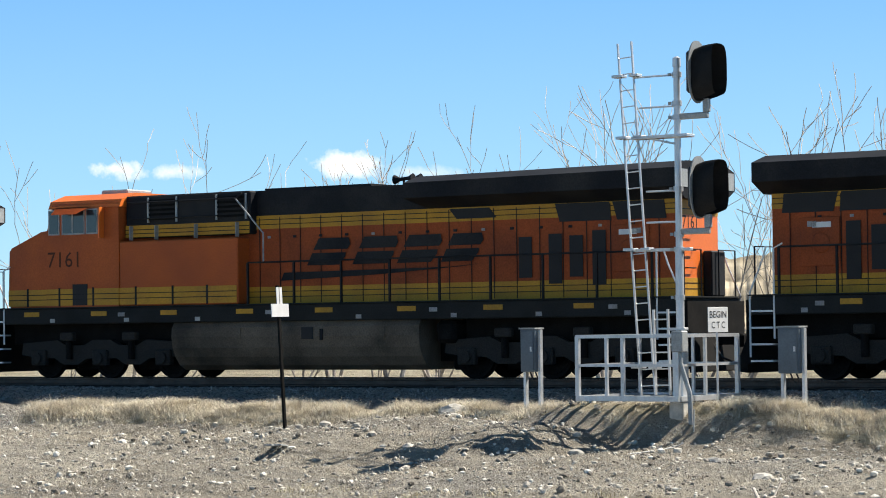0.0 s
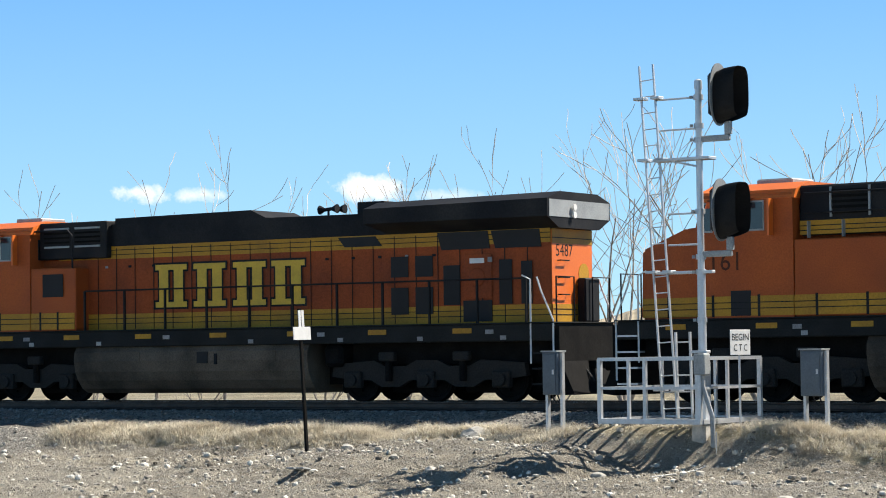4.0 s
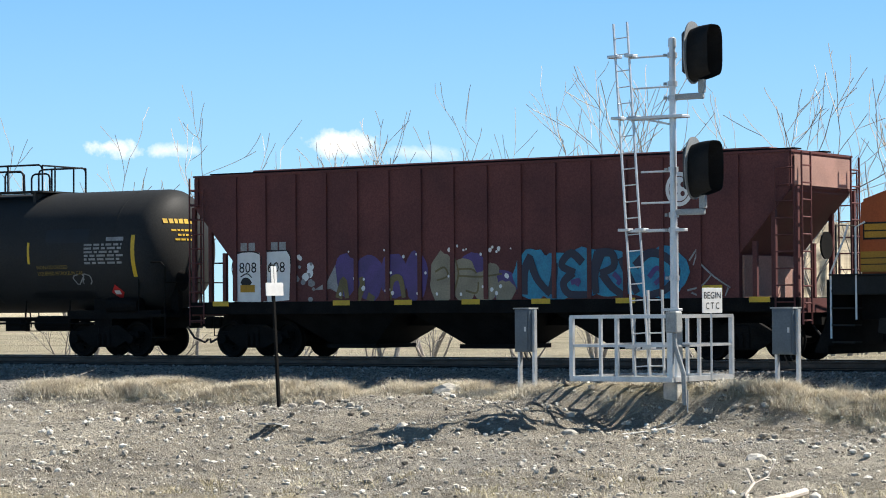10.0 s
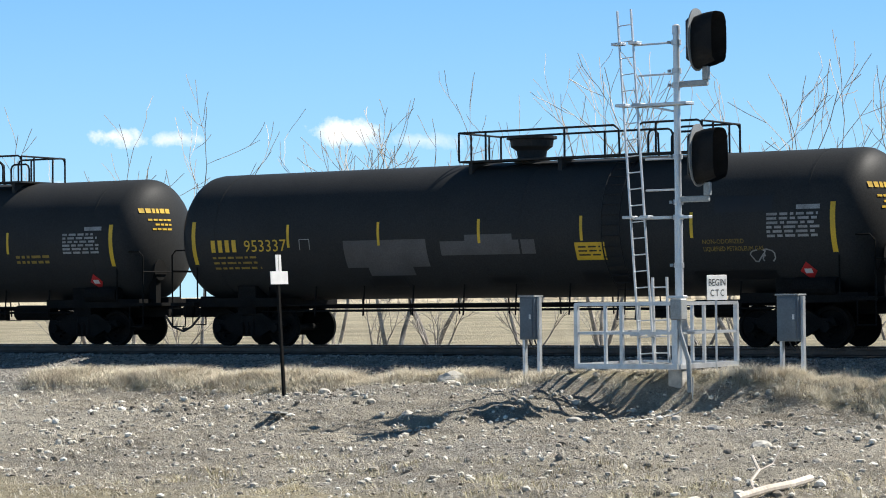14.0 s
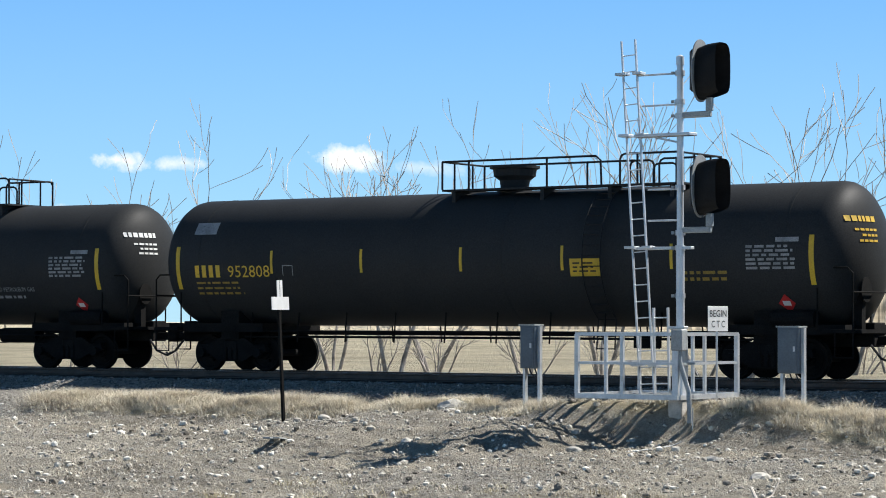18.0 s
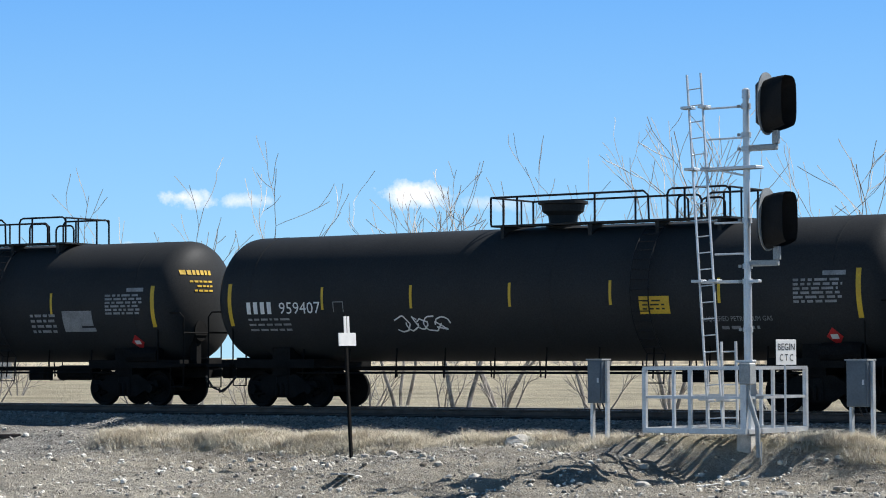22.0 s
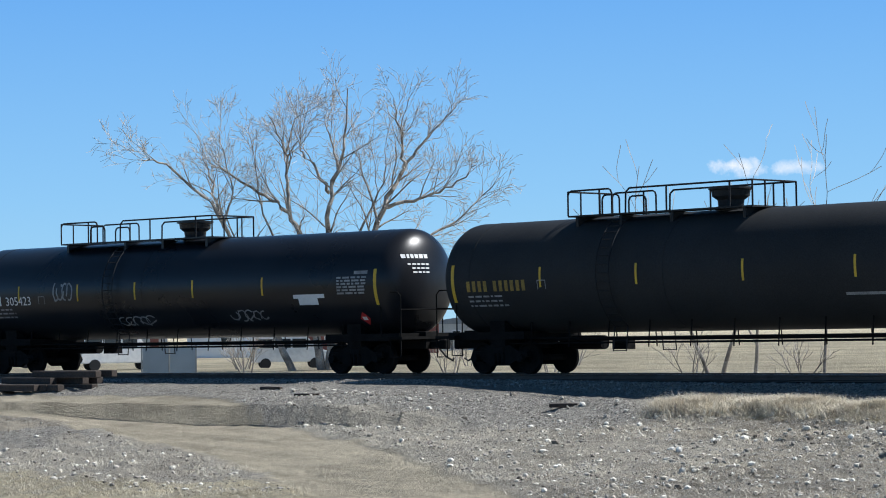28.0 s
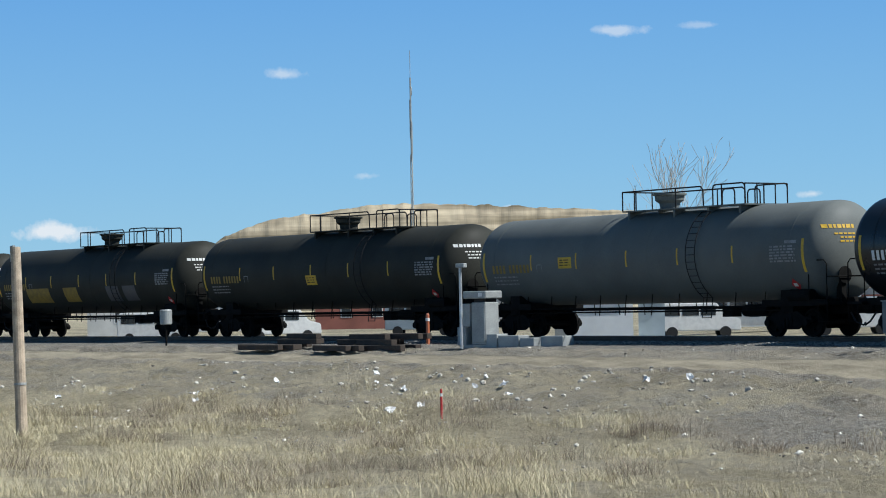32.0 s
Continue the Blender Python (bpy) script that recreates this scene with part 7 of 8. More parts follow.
def limb(rnd, store, start, aim, length, radius, depth, maxdepth, kids, minr, up):
    """One limb that wanders, tapers and forks."""
    n = 7 if depth == 0 else 5 if depth == 1 else 3
    segs = 7 if depth < 2 else 5
    pts, radii = [start], [radius]
    d = aim.normalized()
    wander = 0.07 if depth == 0 else 0.11
    for i in range(segs):
        d = (d + Vector((rnd.gauss(0, wander), rnd.gauss(0, wander), rnd.gauss(up * 0.06, wander * 0.6)))).normalized()
        pts.append(pts[-1] + d * length / segs)
        radii.append(max(minr, radius * (1 - 0.75 * (i + 1) / segs)))
    v, f = store[min(depth, 2)]
    tube(v, f, pts, radii, n)
    if depth >= maxdepth:
        return
    count = kids[min(depth, len(kids) - 1)]
    turn = rnd.uniform(0, 6.28)
    for k in range(count):
        t = (0.28 if depth == 0 else 0.2) + 0.76 * (k + rnd.random()) / count
        i = max(1, min(segs, round(t * segs)))
        turn += 2.4
        along = (pts[i] - pts[i - 1]).normalized()
        a = along.orthogonal().normalized()
        side = a * math.cos(turn) + along.cross(a) * math.sin(turn)
        nd = along * rnd.uniform(0.75, 1.15) + side * rnd.uniform(0.45, 0.85) + Vector((0, 0, 0.25 * up))
        limb(rnd, store, pts[i], nd, length * rnd.uniform(0.5, 0.8) * (1.15 - 0.45 * t), radii[i] * rnd.uniform(0.5, 0.75), depth + 1, maxdepth, kids, minr, up)


def build_tree(x, y, height, seed, trunks=2, spread=0.35, kids=(4, 4, 3), depth=3, radius=0.14, minr=0.012, up=1.0, label="bare pale-barked tree in the field behind the track"):
    rnd = random.Random(seed)
    s, o = off_track(x, y)
    z = ground_z(s, o) - 0.15
    store = [([], []), ([], []), ([], [])]
    for i in range(trunks):
        a = 6.28 * i / trunks + rnd.random()
        aim = Vector((spread * math.cos(a) * rnd.uniform(0.3, 1), spread * math.sin(a) * rnd.uniform(0.3, 1), 1))
        limb(rnd, store, Vector((0.25 * math.cos(a) * (trunks > 1), 0.25 * math.sin(a) * (trunks > 1), 0)), aim, height * rnd.uniform(0.55, 0.72), radius * rnd.uniform(0.75, 1.1), 0, depth, kids, minr, up)
    top = max(v.z for vv, _ in store for v in vv)
    k = height / top
    root = thing("tree", label, "tree", pose(x, y, z), group="bare trees")
    for name, (v, f), mat in zip(("trunk", "crown", "twig_cover"), store, (BARK, BARK, TWIG)):
        if not v:
            continue
        me = bpy.data.meshes.new(name)
        me.from_pydata([p * k for p in v], [], f)
        me.materials.append(mat)
        ob = new(name, me)
        ob.parent = root
        if name == "twig_cover":
            tagged(ob, kind="stuff")


def by_bearing(deg, dist, x=0.0, y=0.0):
    return x - dist * math.sin(radians(deg)), y + dist * math.cos(radians(deg))


# bearing (degrees left of +y), distance, height, trunks, lean
TREES = ((50.2, 106, 9.6, 2, 0.3), (49.3, 110, 7.6, 1, 0.2), (47.7, 104, 10.2, 1, 0.12), (44.6, 108, 9.8, 3, 0.35), (43.2, 103, 8.4, 2, 0.3), (42.3, 108, 9.6, 3, 0.4),
         (40.1, 103, 11.2, 2, 0.25), (38.3, 107, 11.8, 3, 0.35), (35.9, 105, 11.0, 2, 0.4),
         (35.0, 101, 11.6, 2, 0.55), (33.9, 108, 9.4, 3, 0.4), (32.6, 106, 10.8, 2, 0.4), (31.6, 112, 9.6, 2, 0.3), (30.3, 106, 10.4, 2, 0.4))
for i, (b, d, h, n, lean) in enumerate(TREES):
    x, y = by_bearing(b, d)
    build_tree(x, y, h * 1.15, 40 + i * 3, n, lean * 1.5, (4, 3, 1), 3, 0.10, 0.016, 0.6)


def build_cottonwood(bearing, dist):
    """A wide old cottonwood: stems fan from one base, each limb bends outwards and up and carries fine twigs."""
    rnd = random.Random(17)
    x, y = by_bearing(bearing, dist)
    root = thing("tree", "large spreading bare cottonwood behind the track", "tree", pose(x, y, ground_z(*off_track(x, y)) - 0.2, 0, 0, bearing), group="bare trees")
    grow = 0.94
    store = [([], []), ([], []), ([], [])]

    def bough(pts, r0, r1, twigs, away, level=0):
        """A limb through the given (x, z) places, leaning away from or towards the rails."""
        p = [grow * Vector((a, away * (i / max(1, len(pts) - 1)) ** 1.2, b)) for i, (a, b) in enumerate(pts)]
        line = []
        for i in range(len(p) - 1):
            a, b, c, d = p[max(0, i - 1)], p[i], p[i + 1], p[min(len(p) - 1, i + 2)]
            for k in range(5):
                u = k / 5
                q = 0.5 * ((2 * b) + (c - a) * u + (2 * a - 5 * b + 4 * c - d) * u * u + (3 * b - a - 3 * c + d) * u ** 3)
                line.append(q + Vector((rnd.gauss(0, 0.07), rnd.gauss(0, 0.12), rnd.gauss(0, 0.07))) * (i + k > 0))
        line.append(p[-1])
        n = len(line)
        radii = [r0 + (r1 - r0) * (i / (n - 1)) ** 0.8 for i in range(n)]
        tube(store[level][0], store[level][1], line, radii, 8 if level == 0 else 6)
        for _ in range(int(twigs * 0.85)):
            t = rnd.uniform(0.30, 1.0)
            i = max(1, min(n - 1, round(t * (n - 1))))
            along = (line[i] - line[i - 1]).normalized()
            side = along.orthogonal().normalized()
            side = Matrix.Rotation(rnd.uniform(0, 6.28), 3, along) @ side
            nd = along * rnd.uniform(0.7, 1.2) + side * rnd.uniform(0.5, 1.1) + Vector((0, 0, 0.3))
            limb(rnd, store, line[i], nd, rnd.uniform(1.4, 3.9) * (1.15 - 0.45 * t), min(0.07, radii[i] * 0.55), 1, 4, (4, 4, 3, 2), 0.011, 0.25)

    left, mid, right = (-1.7, 8.1), (0.0, 8.1), (2.6, 8.1)
    bough(((-0.5, 0), (-1.1, 4), left, (-2.6, 10.6), (-4.6, 12.0), (-7.5, 13.7)), 0.30, 0.05, 15, 1.5)
    bough(((-2.55, 10.4), (-2.65, 12.5), (-2.8, 14.6), (-3.8, 16.9)), 0.15, 0.03, 10, -0.8, 1)
    bough(((-2.8, 14.4), (-2.2, 15.9), (-1.6, 17.6)), 0.09, 0.02, 7, 0.6, 1)
    bough(((-2.4, 0), (-4.2, 4.5), (-6.0, 8.0), (-7.5, 11.0), (-10.5, 13.7), (-12.0, 14.0)), 0.24, 0.03, 17, -2.0)
    bough(((-6.8, 9.6), (-7.6, 12.5), (-8.2, 15.0)), 0.12, 0.025, 10, 1.2, 1)
    bough(((-6.9, 9.8), (-6.2, 12.0), (-7.0, 15.6)), 0.10, 0.02, 9, -1.2, 1)
    bough(((0.0, 0), (0.1, 4), mid, (0.1, 11.4), (1.1, 14.6), (1.4, 18.6)), 0.32, 0.03, 15, -1.0)
    bough(((0.1, 11.8), (-0.8, 13.5), (-1.7, 14.7), (-1.8, 16.2)), 0.13, 0.025, 9, 1.2, 1)
    bough(((0.7, 13.3), (0.3, 15.2), (-0.2, 17.2)), 0.10, 0.02, 8, 1.2, 1)
    bough(((0.6, 0), (1.6, 4), right, (3.8, 11.0), (5.1, 13.5), (6.6, 15.4), (8.3, 17.2)), 0.32, 0.03, 17, 1.6)
    bough(((5.0, 13.4), (4.9, 15.4), (4.4, 17.9)), 0.13, 0.02, 10, -1.2, 1)
    bough(((3.7, 10.8), (6.0, 11.4), (8.1, 12.1), (9.7, 13.4)), 0.14, 0.025, 11, -2.0, 1)
    bough(((2.7, 8.0), (5.5, 8.6), (8.5, 9.9), (11.2, 12.5)), 0.16, 0.025, 12, 2.0, 1)
    bough(((3.3, 9.8), (2.6, 12.4), (1.7, 15.0)), 0.11, 0.02, 9, 2.2, 1)
    bough(((0.3, 5.0), (2.0, 9.0), (3.6, 12.5), (4.0, 15.0)), 0.14, 0.02, 10, 2.6, 1)
    bough(((-0.8, 5.0), (-3.4, 8.5), (-4.6, 12.0), (-4.9, 15.5)), 0.12, 0.02, 11, 2.4, 1)
    for name, (v, f), mat in zip(("trunk", "crown", "twig_cover"), store, (BARK, BARK, TWIG)):
        me = bpy.data.meshes.new(name)
        me.from_pydata(v, [], f)
        me.materials.append(mat)
        ob = new(name, me)
        ob.parent = root
        if name == "twig_cover":
            tagged(ob, kind="stuff")


build_cottonwood(59.25, 150)
x, y = by_bearing(71.8, 310)
build_tree(x, y, 22.5, 93, 3, 0.18, (5, 4, 3), 3, 0.2, 0.026, 1.4, "small bare tree among distant buildings")
rnd = random.Random(5)
for i in range(10):                       # low brush at the feet of the trees
    x, y = by_bearing(32 + 18 * i / 9 + rnd.uniform(-1, 1), rnd.uniform(98, 112))
    build_tree(x, y, rnd.uniform(2.2, 4.0), 500 + i, 4, 0.9, (4, 3), 2, 0.05, 0.012, 0.6, "leafless shrub in dry grass")
for i in range(8):
    x, y = by_bearing(57 + rnd.uniform(-3.5, 4.5), rnd.uniform(120, 160))
    build_tree(x, y, rnd.uniform(2.0, 4.0), 600 + i, 4, 0.9, (4, 3), 2, 0.05, 0.012, 0.6, "leafless shrub in dry grass")


# ---------------- far hills ----------------
def ridge(name, label, outline, dist, depth, seed):
    """A worn clay ridge: height over bearing, eroded by gullies."""
    verts, faces = [], []
    n, m = 700, 44
    b0, b1 = outline[0][0], outline[-1][0]
    for i in range(n + 1):
        b = b0 + (b1 - b0) * i / n
        top = lerp(outline, b)
        for j in range(m + 1):
            t = j / m
            prof = smooth01(0, 0.55, t) * (0.72 + 0.28 * smooth01(0.55, 0.62, t))
            gully = abs(noise.noise(Vector((b * 1.6, 0.3, seed)))) * 0.5 + abs(noise.noise(Vector((b * 5.0, 0.8, seed + 3)))) * 0.22
            g = -gully * (1 - smooth01(0.3, 0.6, t)) * smooth01(0.02, 0.25, t)
            bench = 0.035 * math.sin(t * 34 + 2.5 * noise.noise(Vector((b * 0.8, 0, seed)))) * smooth01(0.05, 0.3, t) * (1 - smooth01(0.5, 0.62, t))
            h = top * max(0.0, prof + g * 0.28 + bench) + noise.noise(Vector((b * 3, t * 9, seed))) * 1.5 + noise.noise(Vector((b * 9, t * 16, seed))) * 0.5
            x, y = by_bearing(b, dist + depth * t)
            verts.append((x, y, h - 4))
    for i in range(n):
        for j in range(m):
            a = i * (m + 1) + j
            faces.append((a, a + m + 1, a + m + 2, a + 1))
    me = bpy.data.meshes.new(name)
    me.from_pydata(verts, [], faces)
    me.materials.append(HILL)
    tagged(new(name, me), label, "hill", kind="structure")


ridge("hill_west", "layered tan clay bluff with a flat top", ((60, 40), (66.0, 52), (69, 58), (72, 63), (74.5, 66), (76.5, 70), (78.5, 71), (79.8, 66), (81.0, 62), (82.0, 52), (83.5, 22), (88, 4)), 1350, 380, 2.0)
ridge("hill_north", "pale clay slope behind the trees", ((20, 30), (28, 36), (33, 33), (36, 26), (38.5, 16), (41, 6), (46, 2)), 700, 260, 6.0)


# ---------------- far buildings and yard clutter ----------------
def build_shed(bearing, dist, w, d, h, wall, roof, windows=2, turn=0.0, label="small metal-sided shed beyond the track", group="far buildings"):
    x, y = by_bearing(bearing, dist)
    s, o = off_track(x, y)
    root = thing("shed", label, "building", pose(x, y, ground_z(s, o) - 0.1, 0, 0, bearing + turn), group=group)
    part("wall", boxes((-w / 2, -d / 2, 0, w / 2, d / 2, h)), wall, root)
    part("roof", prism(bmesh.new(), [(-w / 2 - 0.2, h), (w / 2 + 0.2, h), (w / 2 + 0.2, h + 0.12), (0, h + 0.12 + w * 0.07), (-w / 2 - 0.2, h + 0.12)], -d / 2 - 0.2, d / 2 + 0.2), roof, root)
    for i in range(windows):
        x = -w / 2 + w * (i + 1) / (windows + 1)
        fr = part("window", boxes((x - 0.55, -d / 2 - 0.04, h * 0.42, x + 0.55, -d / 2 - 0.01, h * 0.78)), WHITE, root)
        part("pane", boxes((x - 0.45, -d / 2 - 0.06, h * 0.45, x + 0.45, -d / 2 - 0.042, h * 0.75)), PANE, fr)
    if windows:
        part("door", boxes((w * 0.36, -d / 2 - 0.05, 0, w * 0.36 + 0.9, -d / 2 - 0.01, min(2.1, h * 0.85))), BRICKRED, root)


build_shed(73.4, 150, 3.6, 4, 2.9, WHITEWALL, ROOF, 0, label="white metal shed beyond the track")
build_shed(74.1, 156, 1.6, 3, 2.9, BOXGREY, ROOF, 0, label="grey metal shed beyond the track")
build_shed(72.3, 152, 1.5, 2, 2.6, BLUEPANEL, ROOF, 0, label="pale green equipment hut beyond the track")
build_shed(69.0, 230, 11, 7, 3.0, WHITEWALL, ROOF, 2)
build_shed(67.3, 240, 8, 6, 2.8, BRICKRED, ROOF, 1)
build_shed(64.5, 260, 13, 7, 3.2, BUILDING, ROOF, 3)
build_shed(61.2, 250, 12, 6, 2.8, WHITEWALL, BLUEPANEL, 2)
build_shed(58.4, 270, 16, 7, 3.2, BRICKRED, ROOF, 3)
build_shed(55.4, 300, 18, 8, 3.4, BUILDING, ROOF, 3)
build_shed(75.3, 260, 12, 6, 3.2, BUILDING, ROOF, 2)
build_shed(78.7, 250, 9, 6, 3.0, BRICKRED, ROOF, 2)
build_shed(81.5, 270, 12, 6, 3.2, BUILDING, ROOF, 2)
build_shed(83.7, 240, 9, 6, 3.0, BUILDING, ROOF, 2)


def build_van(bearing, dist, turn, mat, label="white parked van beyond the track"):
    x, y = by_bearing(bearing, dist)
    s, o = off_track(x, y)
    car = thing("van", label, "vehicle", pose(x, y, ground_z(s, o), 0, 0, bearing + turn), group="parked vehicles")
    bm = bmesh.new()
    prism(bm, [(-2.6, 0.45), (-2.6, 2.0), (-2.45, 2.2), (1.1, 2.2), (1.8, 1.35), (2.6, 1.15), (2.65, 0.45)], -0.95, 0.95)
    bmesh.ops.bevel(bm, geom=bm.edges[:], offset=0.06, segments=2, affect="EDGES")
    part("body", bm, mat, car)
    for x0, x1 in ((-2.3, -1.2), (-1.05, 0.0), (0.12, 1.05)):
        part("window", boxes((x0, -0.965, 1.4, x1, -0.953, 2.0)), PANE, car)
    for x in (-1.7, 1.65):
        for yy in (-0.9, 0.9):
            bm = bmesh.new()
            lathe(bm, [(yy - 0.1, 0.3), (yy - 0.1, 0.36), (yy + 0.1, 0.36), (yy + 0.1, 0.3)], "y", 16, (x, 0, 0.36))
            part("wheel", bm, RUBBER, car)


build_van(71.3, 165, 8, WHITE)
build_van(70.2, 172, -4, WHITE)
build_van(68.0, 160, 8, WHITE)
build_van(64.2, 158, 12, WHITE)
build_van(83.2, 190, -8, WHITE)
build_van(66.8, 175, -12, WHITE)
build_van(60.2, 165, 5, WHITE)
build_van(80.4, 180, 10, WHITE)
build_van(77.3, 185, -6, BLUEPANEL, "pale blue parked van beyond the track")


def build_panel_fence(bearing, dist, n, mat):
    x, y = by_bearing(bearing, dist)
    s, o = off_track(x, y)
    root = thing("panel_fence", "pale blue panel fence in dry grass", "fence", pose(x, y, ground_z(s, o), 0, 0, bearing))
    for i in range(n):
        part("panel", boxes((i * 1.3 - n * 0.65, -0.03, 0.1, i * 1.3 - n * 0.65 + 1.22, 0.03, 1.7)), mat, root)
    for i in range(n + 1):
        part("post", boxes((i * 1.3 - n * 0.65 - 0.08, -0.06, 0, i * 1.3 - n * 0.65 - 0.01, 0.06, 1.8)), BOXGREY, root)


build_panel_fence(63.0, 118, 2, BLUEPANEL)


def build_radio_mast(bearing, dist, h):
    x, y = by_bearing(bearing, dist)
    root = thing("radio_mast", "tall slender radio mast with antennas", "mast", pose(x, y, -1.4))
    bm = bmesh.new()
    for a in range(3):
        q = Vector((0.22 * math.cos(2.09 * a), 0.22 * math.sin(2.09 * a), 0))
        rod(bm, q, q * 0.6 + Vector((0, 0, h * 0.62)), 0.06, 5)
    part("lattice_leg", bm, BOXGREY, root)
    bm = bmesh.new()
    for i in range(int(h * 0.62)):
        a, b = Vector((0.22, 0, i)), Vector((-0.11, 0.19, i + 0.8))
        rod(bm, a, b, 0.03, 4)
        rod(bm, Vector((-0.11, -0.19, i)), Vector((0.22, 0, i + 0.8)), 0.03, 4)
    part("lattice", bm, BOXGREY, root)
    part("whip", rods(0.11, ((0, 0, h * 0.6), (0, 0, h * 0.9)), n=6), BOXGREY, root)
    part("tip", rods(0.04, ((0, 0, h * 0.9), (0, 0, h)), n=5), BOXGREY, root)
    part("dipole", rods(0.14, ((0.25, 0, h * 0.62), (0.25, 0, h * 0.74)), ((-0.22, 0, h * 0.68), (-0.22, 0, h * 0.82)), n=6), BOXGREY, root)
    bm = bmesh.new()
    pipe(bm, [(0.3 + 0.5 * math.cos(a * 0.52), 0, h * 0.85 + 0.6 * math.sin(a * 0.52)) for a in range(13)], 0.05, 4)
    part("loop_antenna", bm, BOXGREY, root)


build_radio_mast(77.55, 330, 36)


# ---------------- trackside things at the far end ----------------
def build_bungalow(s, o):
    """Grey signal housing with its lamp pole and small boxes."""
    z = ground_z(s, o)
    root = thing("signal_housing", "weathered grey crossing equipment housing beside the track", "housing", stand(s, o, z - 0.05, 12))
    part("plinth", boxes((-0.55, -0.5, 0, 0.55, 0.5, 0.12)), BOXGREY, root)
    part("body", boxes((-0.30, -0.36, 0.12, 0.36, 0.36, 1.62), bevel=0.02), BOXGREY, root)
    part("roof", boxes((-0.62, -0.45, 1.75, 0.46, 0.45, 2.02), bevel=0.03), BOXGREY, root)
    part("neck", boxes((-0.22, -0.3, 1.62, 0.30, 0.3, 1.75)), GRILLE, root)
    part("door", boxes((-0.27, -0.39, 0.2, 0.33, -0.363, 1.55), bevel=0.008), BOXGREY, root)
    part("notice", boxes((0.12, -0.462, 1.82, 0.30, -0.452, 1.95)), WHITE, root)
    part("side_box", boxes((-0.92, -0.45, 0.1, -0.50, 0.1, 0.75), bevel=0.02), BOXGREY, root)
    part("side_box", boxes((-0.80, -0.42, 0.76, -0.33, 0.1, 1.58), bevel=0.02), BOXGREY, root)
    part("pole", rods(0.055, ((-0.35, -0.85, 0), (-0.35, -0.85, 2.9))), CHROME, root)
    part("lamp", boxes((-0.5, -0.95, 2.85, -0.1, -0.75, 3.0), bevel=0.02), BOXGREY, root)
    for a, b, h in ((0.5, 1.0, 0.50), (1.05, 2.0, 0.44), (2.05, 2.7, 0.36), (3.0, 4.0, 0.42)):
        part("relay_case", boxes((a, -0.5, 0, b, 0.1, h), bevel=0.02), BOXGREY, root)


build_bungalow(-98.95, 4.3)


def build_pole(s, o):
    z = ground_z(s, o)
    root = thing("utility_pole", "weathered leaning wooden utility pole", "pole", stand(s, o, z - 0.2) @ pose(0, 0, 0, 0, -3.0, 0))
    bm = bmesh.new()
    lathe(bm, [(0, 0.15), (3, 0.14), (4.95, 0.125)], "z", 14)
    part("shaft", bm, WOOD, root)
    part("cap_plate", boxes((-0.3, -0.03, 4.6, -0.1, 0.03, 5.0)), BOXGREY, root)
    part("band", rods(0.16, ((0, 0, 1.5), (0, 0, 1.56)), n=14), BOXGREY, root)


build_pole(*off_track(-72.7, 6.45))


def build_marker(s, o, h, r, mat, label):
    z = ground_z(s, o)
    root = thing("marker", label, "marker", stand(s, o, z))
    bm = bmesh.new()
    lathe(bm, [(-0.1, r), (h - 0.05, r), (h, r * 0.6)], "z", 10)
    part("stake", bm, mat, root)
    part("band", rods(r * 1.12, ((0, 0, h * 0.75), (0, 0, h * 0.85)), n=10), WHITE, root)


build_marker(-103.5, 3.6, 1.15, 0.07, ORANGE_PLASTIC, "orange plastic cable marker beside the track")
build_marker(-76.6, 19.8, 0.75, 0.03, RED, "thin red survey stake in dry grass")

relay = thing("relay_box", "small grey relay box on a thin dark post", "cabinet", stand(-121.5, 4.4, ground_z(-121.5, 4.4) - 0.05))
part("post", rods(0.045, ((0, 0, 0), (0, 0, 1.0))), UNDER, relay)
bm = bmesh.new()
lathe(bm, [(0.95, 0.20), (0.98, 0.26), (1.55, 0.26), (1.6, 0.22)], "z", 20)
part("canister", bm, BOXGREY, relay)

rnd = random.Random(9)
for i in range(16):
    s, o = rnd.uniform(-100, -76), rnd.uniform(11.5, 21)
    if road_weight(s, o) > 0.2:
        continue
    bm = bmesh.new()
    bmesh.ops.create_grid(bm, x_segments=3, y_segments=3, size=rnd.uniform(0.05, 0.13))
    for v in bm.verts:
        v.co.z = rnd.uniform(0, 0.12)
    bmesh.ops.solidify(bm, geom=bm.faces[:], thickness=0.01)
    ob = part("litter", bm, PAPER)
    ob.matrix_basis = stand(s, o, ground_z(s, o) + 0.05, rnd.uniform(0, 180)) @ pose(0, 0, 0, rnd.uniform(10, 50), 0, 0)
    tagged(ob, "crumpled white litter on dry ground", "litter", group="litter")

for s, o, turn in ((-59.5, 6.6, 30), (-62.5, 5.2, 12), (-50.5, 6.0, 50)):
    ob = part("timber_scrap", boxes((-0.35, -0.07, 0, 0.35, 0.07, 0.1), bevel=0.01), TIE)
    ob.matrix_basis = stand(s, o, ground_z(s, o) - 0.01, turn)
    tagged(ob, "short dark scrap of old timber on gravel", "scrap", group="timber scraps")

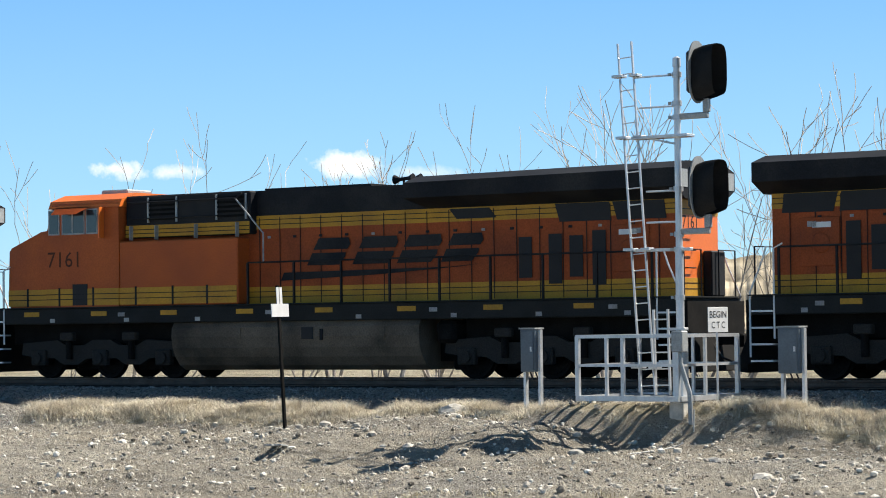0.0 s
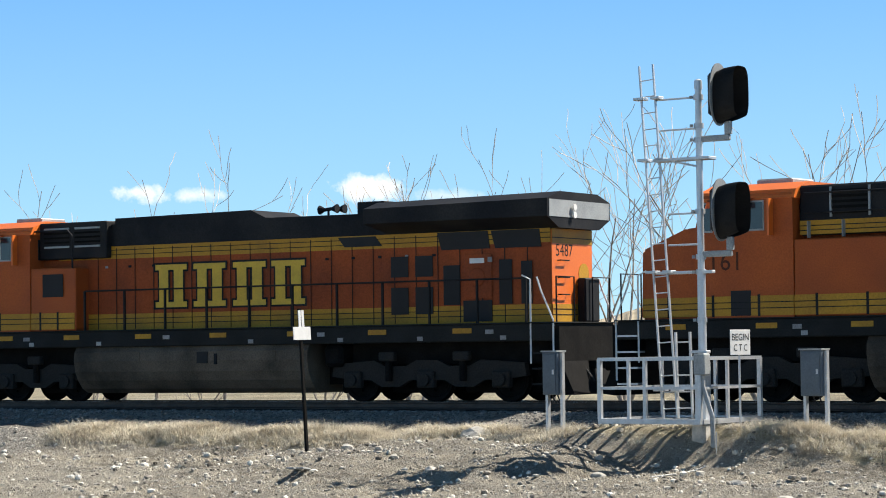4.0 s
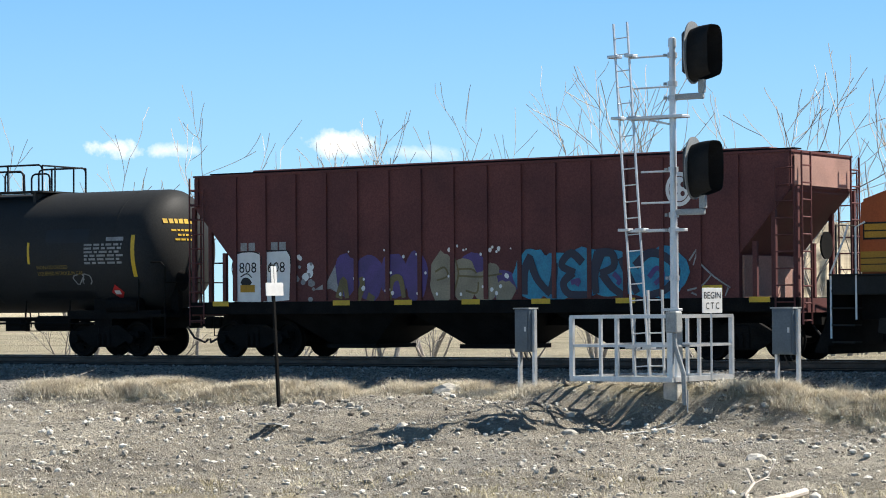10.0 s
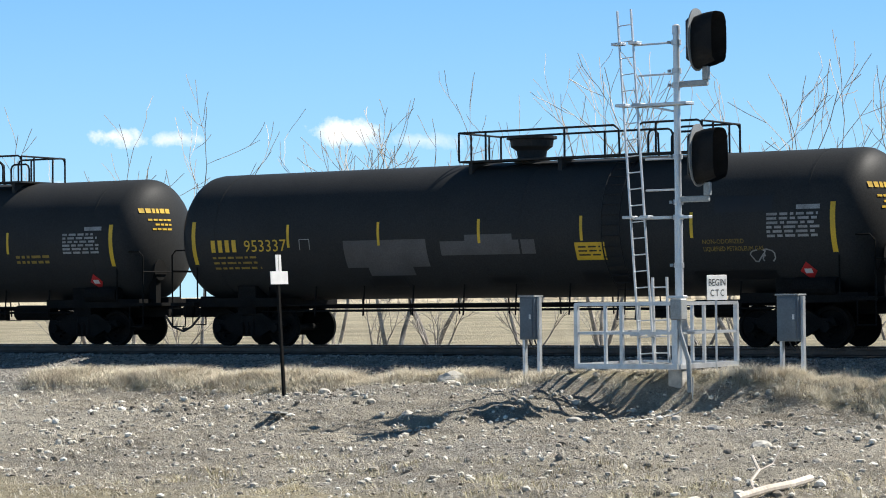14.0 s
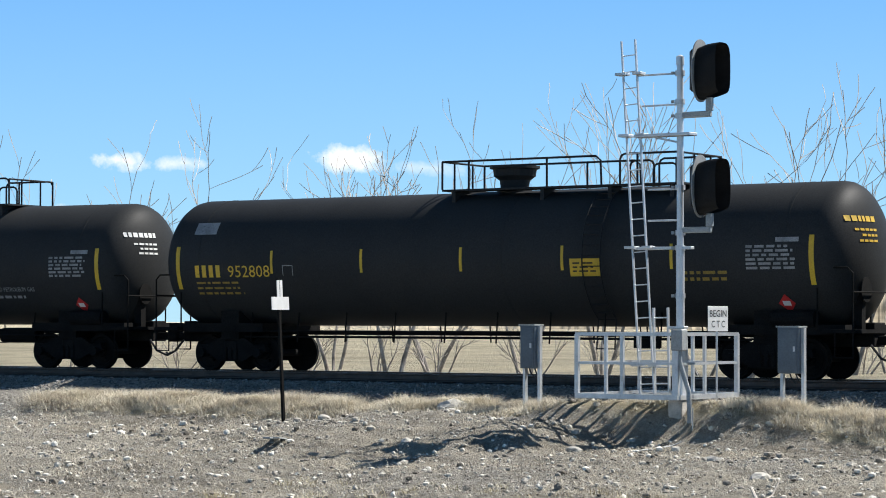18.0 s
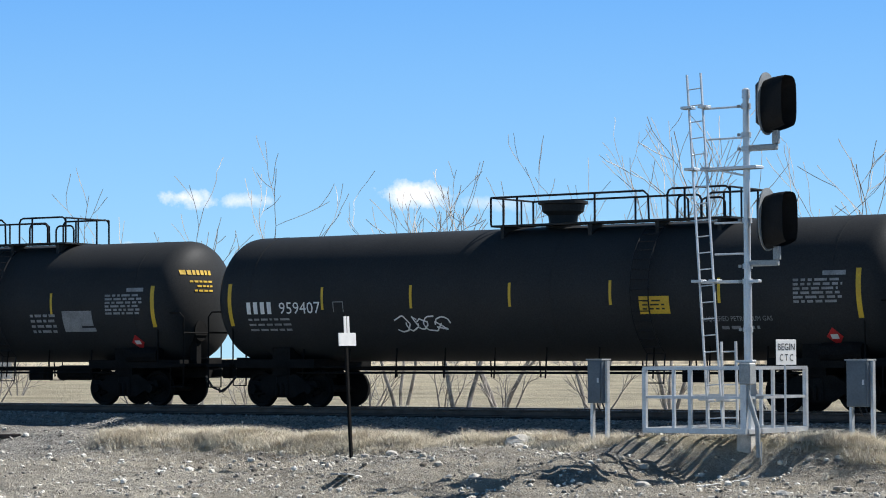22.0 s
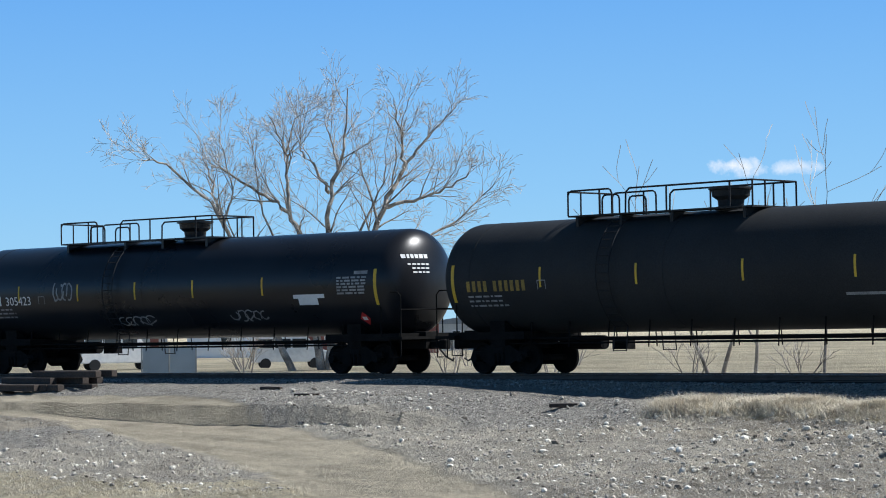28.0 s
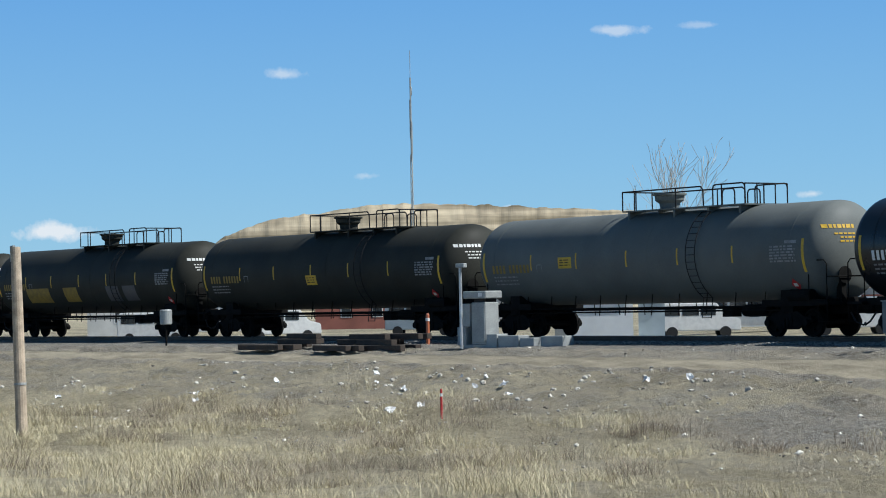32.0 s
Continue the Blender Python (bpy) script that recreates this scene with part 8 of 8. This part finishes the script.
board = part("grey_board", boxes((-0.65, -0.17, 0, 0.65, -0.03, 0.03), (-0.65, 0.02, 0, 0.65, 0.17, 0.03), bevel=0.004), BOXGREY)
board.matrix_basis = stand(-36.3, 10.7, ground_z(-36.3, 10.7) + 0.05, 117) @ pose(0, 0, 0, 0, 4, 0)
tagged(board, "weathered grey double board lying on the dirt bank", "board")
log = bmesh.new()
pipe(log, [(-1.5, 0.05, 0.05), (-0.5, 0.0, 0.1), (0.6, 0.03, 0.09), (1.25, -0.02, 0.13)], 0.06, 9)
log = part("driftwood_log", log, TWIG)
log.matrix_basis = stand(-21.5, 16.3, ground_z(-21.5, 16.3), 98)
tagged(log, "pale barkless log lying in dry weeds", "log")
stick = bmesh.new()
pipe(stick, [(-1.3, 0.0, 0.04), (-0.2, 0.1, 0.12), (0.6, 0.0, 0.22), (1.2, 0.12, 0.4)], 0.025, 6)
pipe(stick, [(0.6, 0.0, 0.22), (0.9, -0.2, 0.3), (1.1, -0.3, 0.5)], 0.015, 5)
stick = part("dead_branch", stick, TWIG)
stick.matrix_basis = stand(-22.3, 15.6, ground_z(-22.3, 15.6), 118)
tagged(stick, "forked dead branch lying on dry weeds", "branch")

part_rail = part("spare_rail", boxes((-6, -0.035, 0.0, 6, 0.035, 0.16), bevel=0.01), material("green_painted_steel", (0.02, 0.16, 0.10), 0.6, vary=0.3))
part_rail.matrix_basis = stand(-17.5, 3.4, ground_z(-17.5, 3.4))
tagged(part_rail, "green painted steel rail lying beside the track", "rail")


# ---------------- what moves ----------------
# seconds and metres that the train has run along the track
RUN = ((0.0, -24.31), (1.0, -19.74), (2.0, -15.17), (2.5, -12.86), (4.5, -3.45), (5.0, -1.09), (6.0, 3.61), (7.0, 8.34), (8.0, 13.10), (9.0, 17.86), (10.0, 22.66), (11.0, 27.48), (12.0, 32.35), (13.0, 37.09), (14.0, 42.02), (14.5, 44.47), (16.5, 54.25), (17.0, 56.76), (18.0, 61.70), (19.0, 66.61), (20.0, 71.54), (21.0, 76.47), (22.0, 81.40), (23.0, 86.27), (24.0, 91.15), (24.5, 93.56), (26.5, 103.24), (27.0, 105.60), (28.0, 110.36), (29.0, 115.20), (30.0, 120.08), (31.0, 125.02), (32.0, 129.85))


def run(t):
    for (a, u), (b, v) in zip(RUN, RUN[1:]):
        if t <= b:
            return u + (v - u) * (t - a) / (b - a)
    return RUN[-1][1]


def motions():
    for car, mid, turned in CARS:
        walk(car, [(t, stand(d + mid, 0.0, 0.0, 180.0 if turned else 0.0)) for t, d in RUN])
    backwards = {o for car, _, turned in CARS if turned for o in car.children_recursive}
    for wheel, r in SPIN:
        x = wheel.location.x
        k = -1 if wheel in backwards else 1
        walk(wheel, [(i / 10, pose(x, 0, r, 0, math.degrees(k * run(i / 10) / r), 0)) for i in range(0, 321)])


motions()
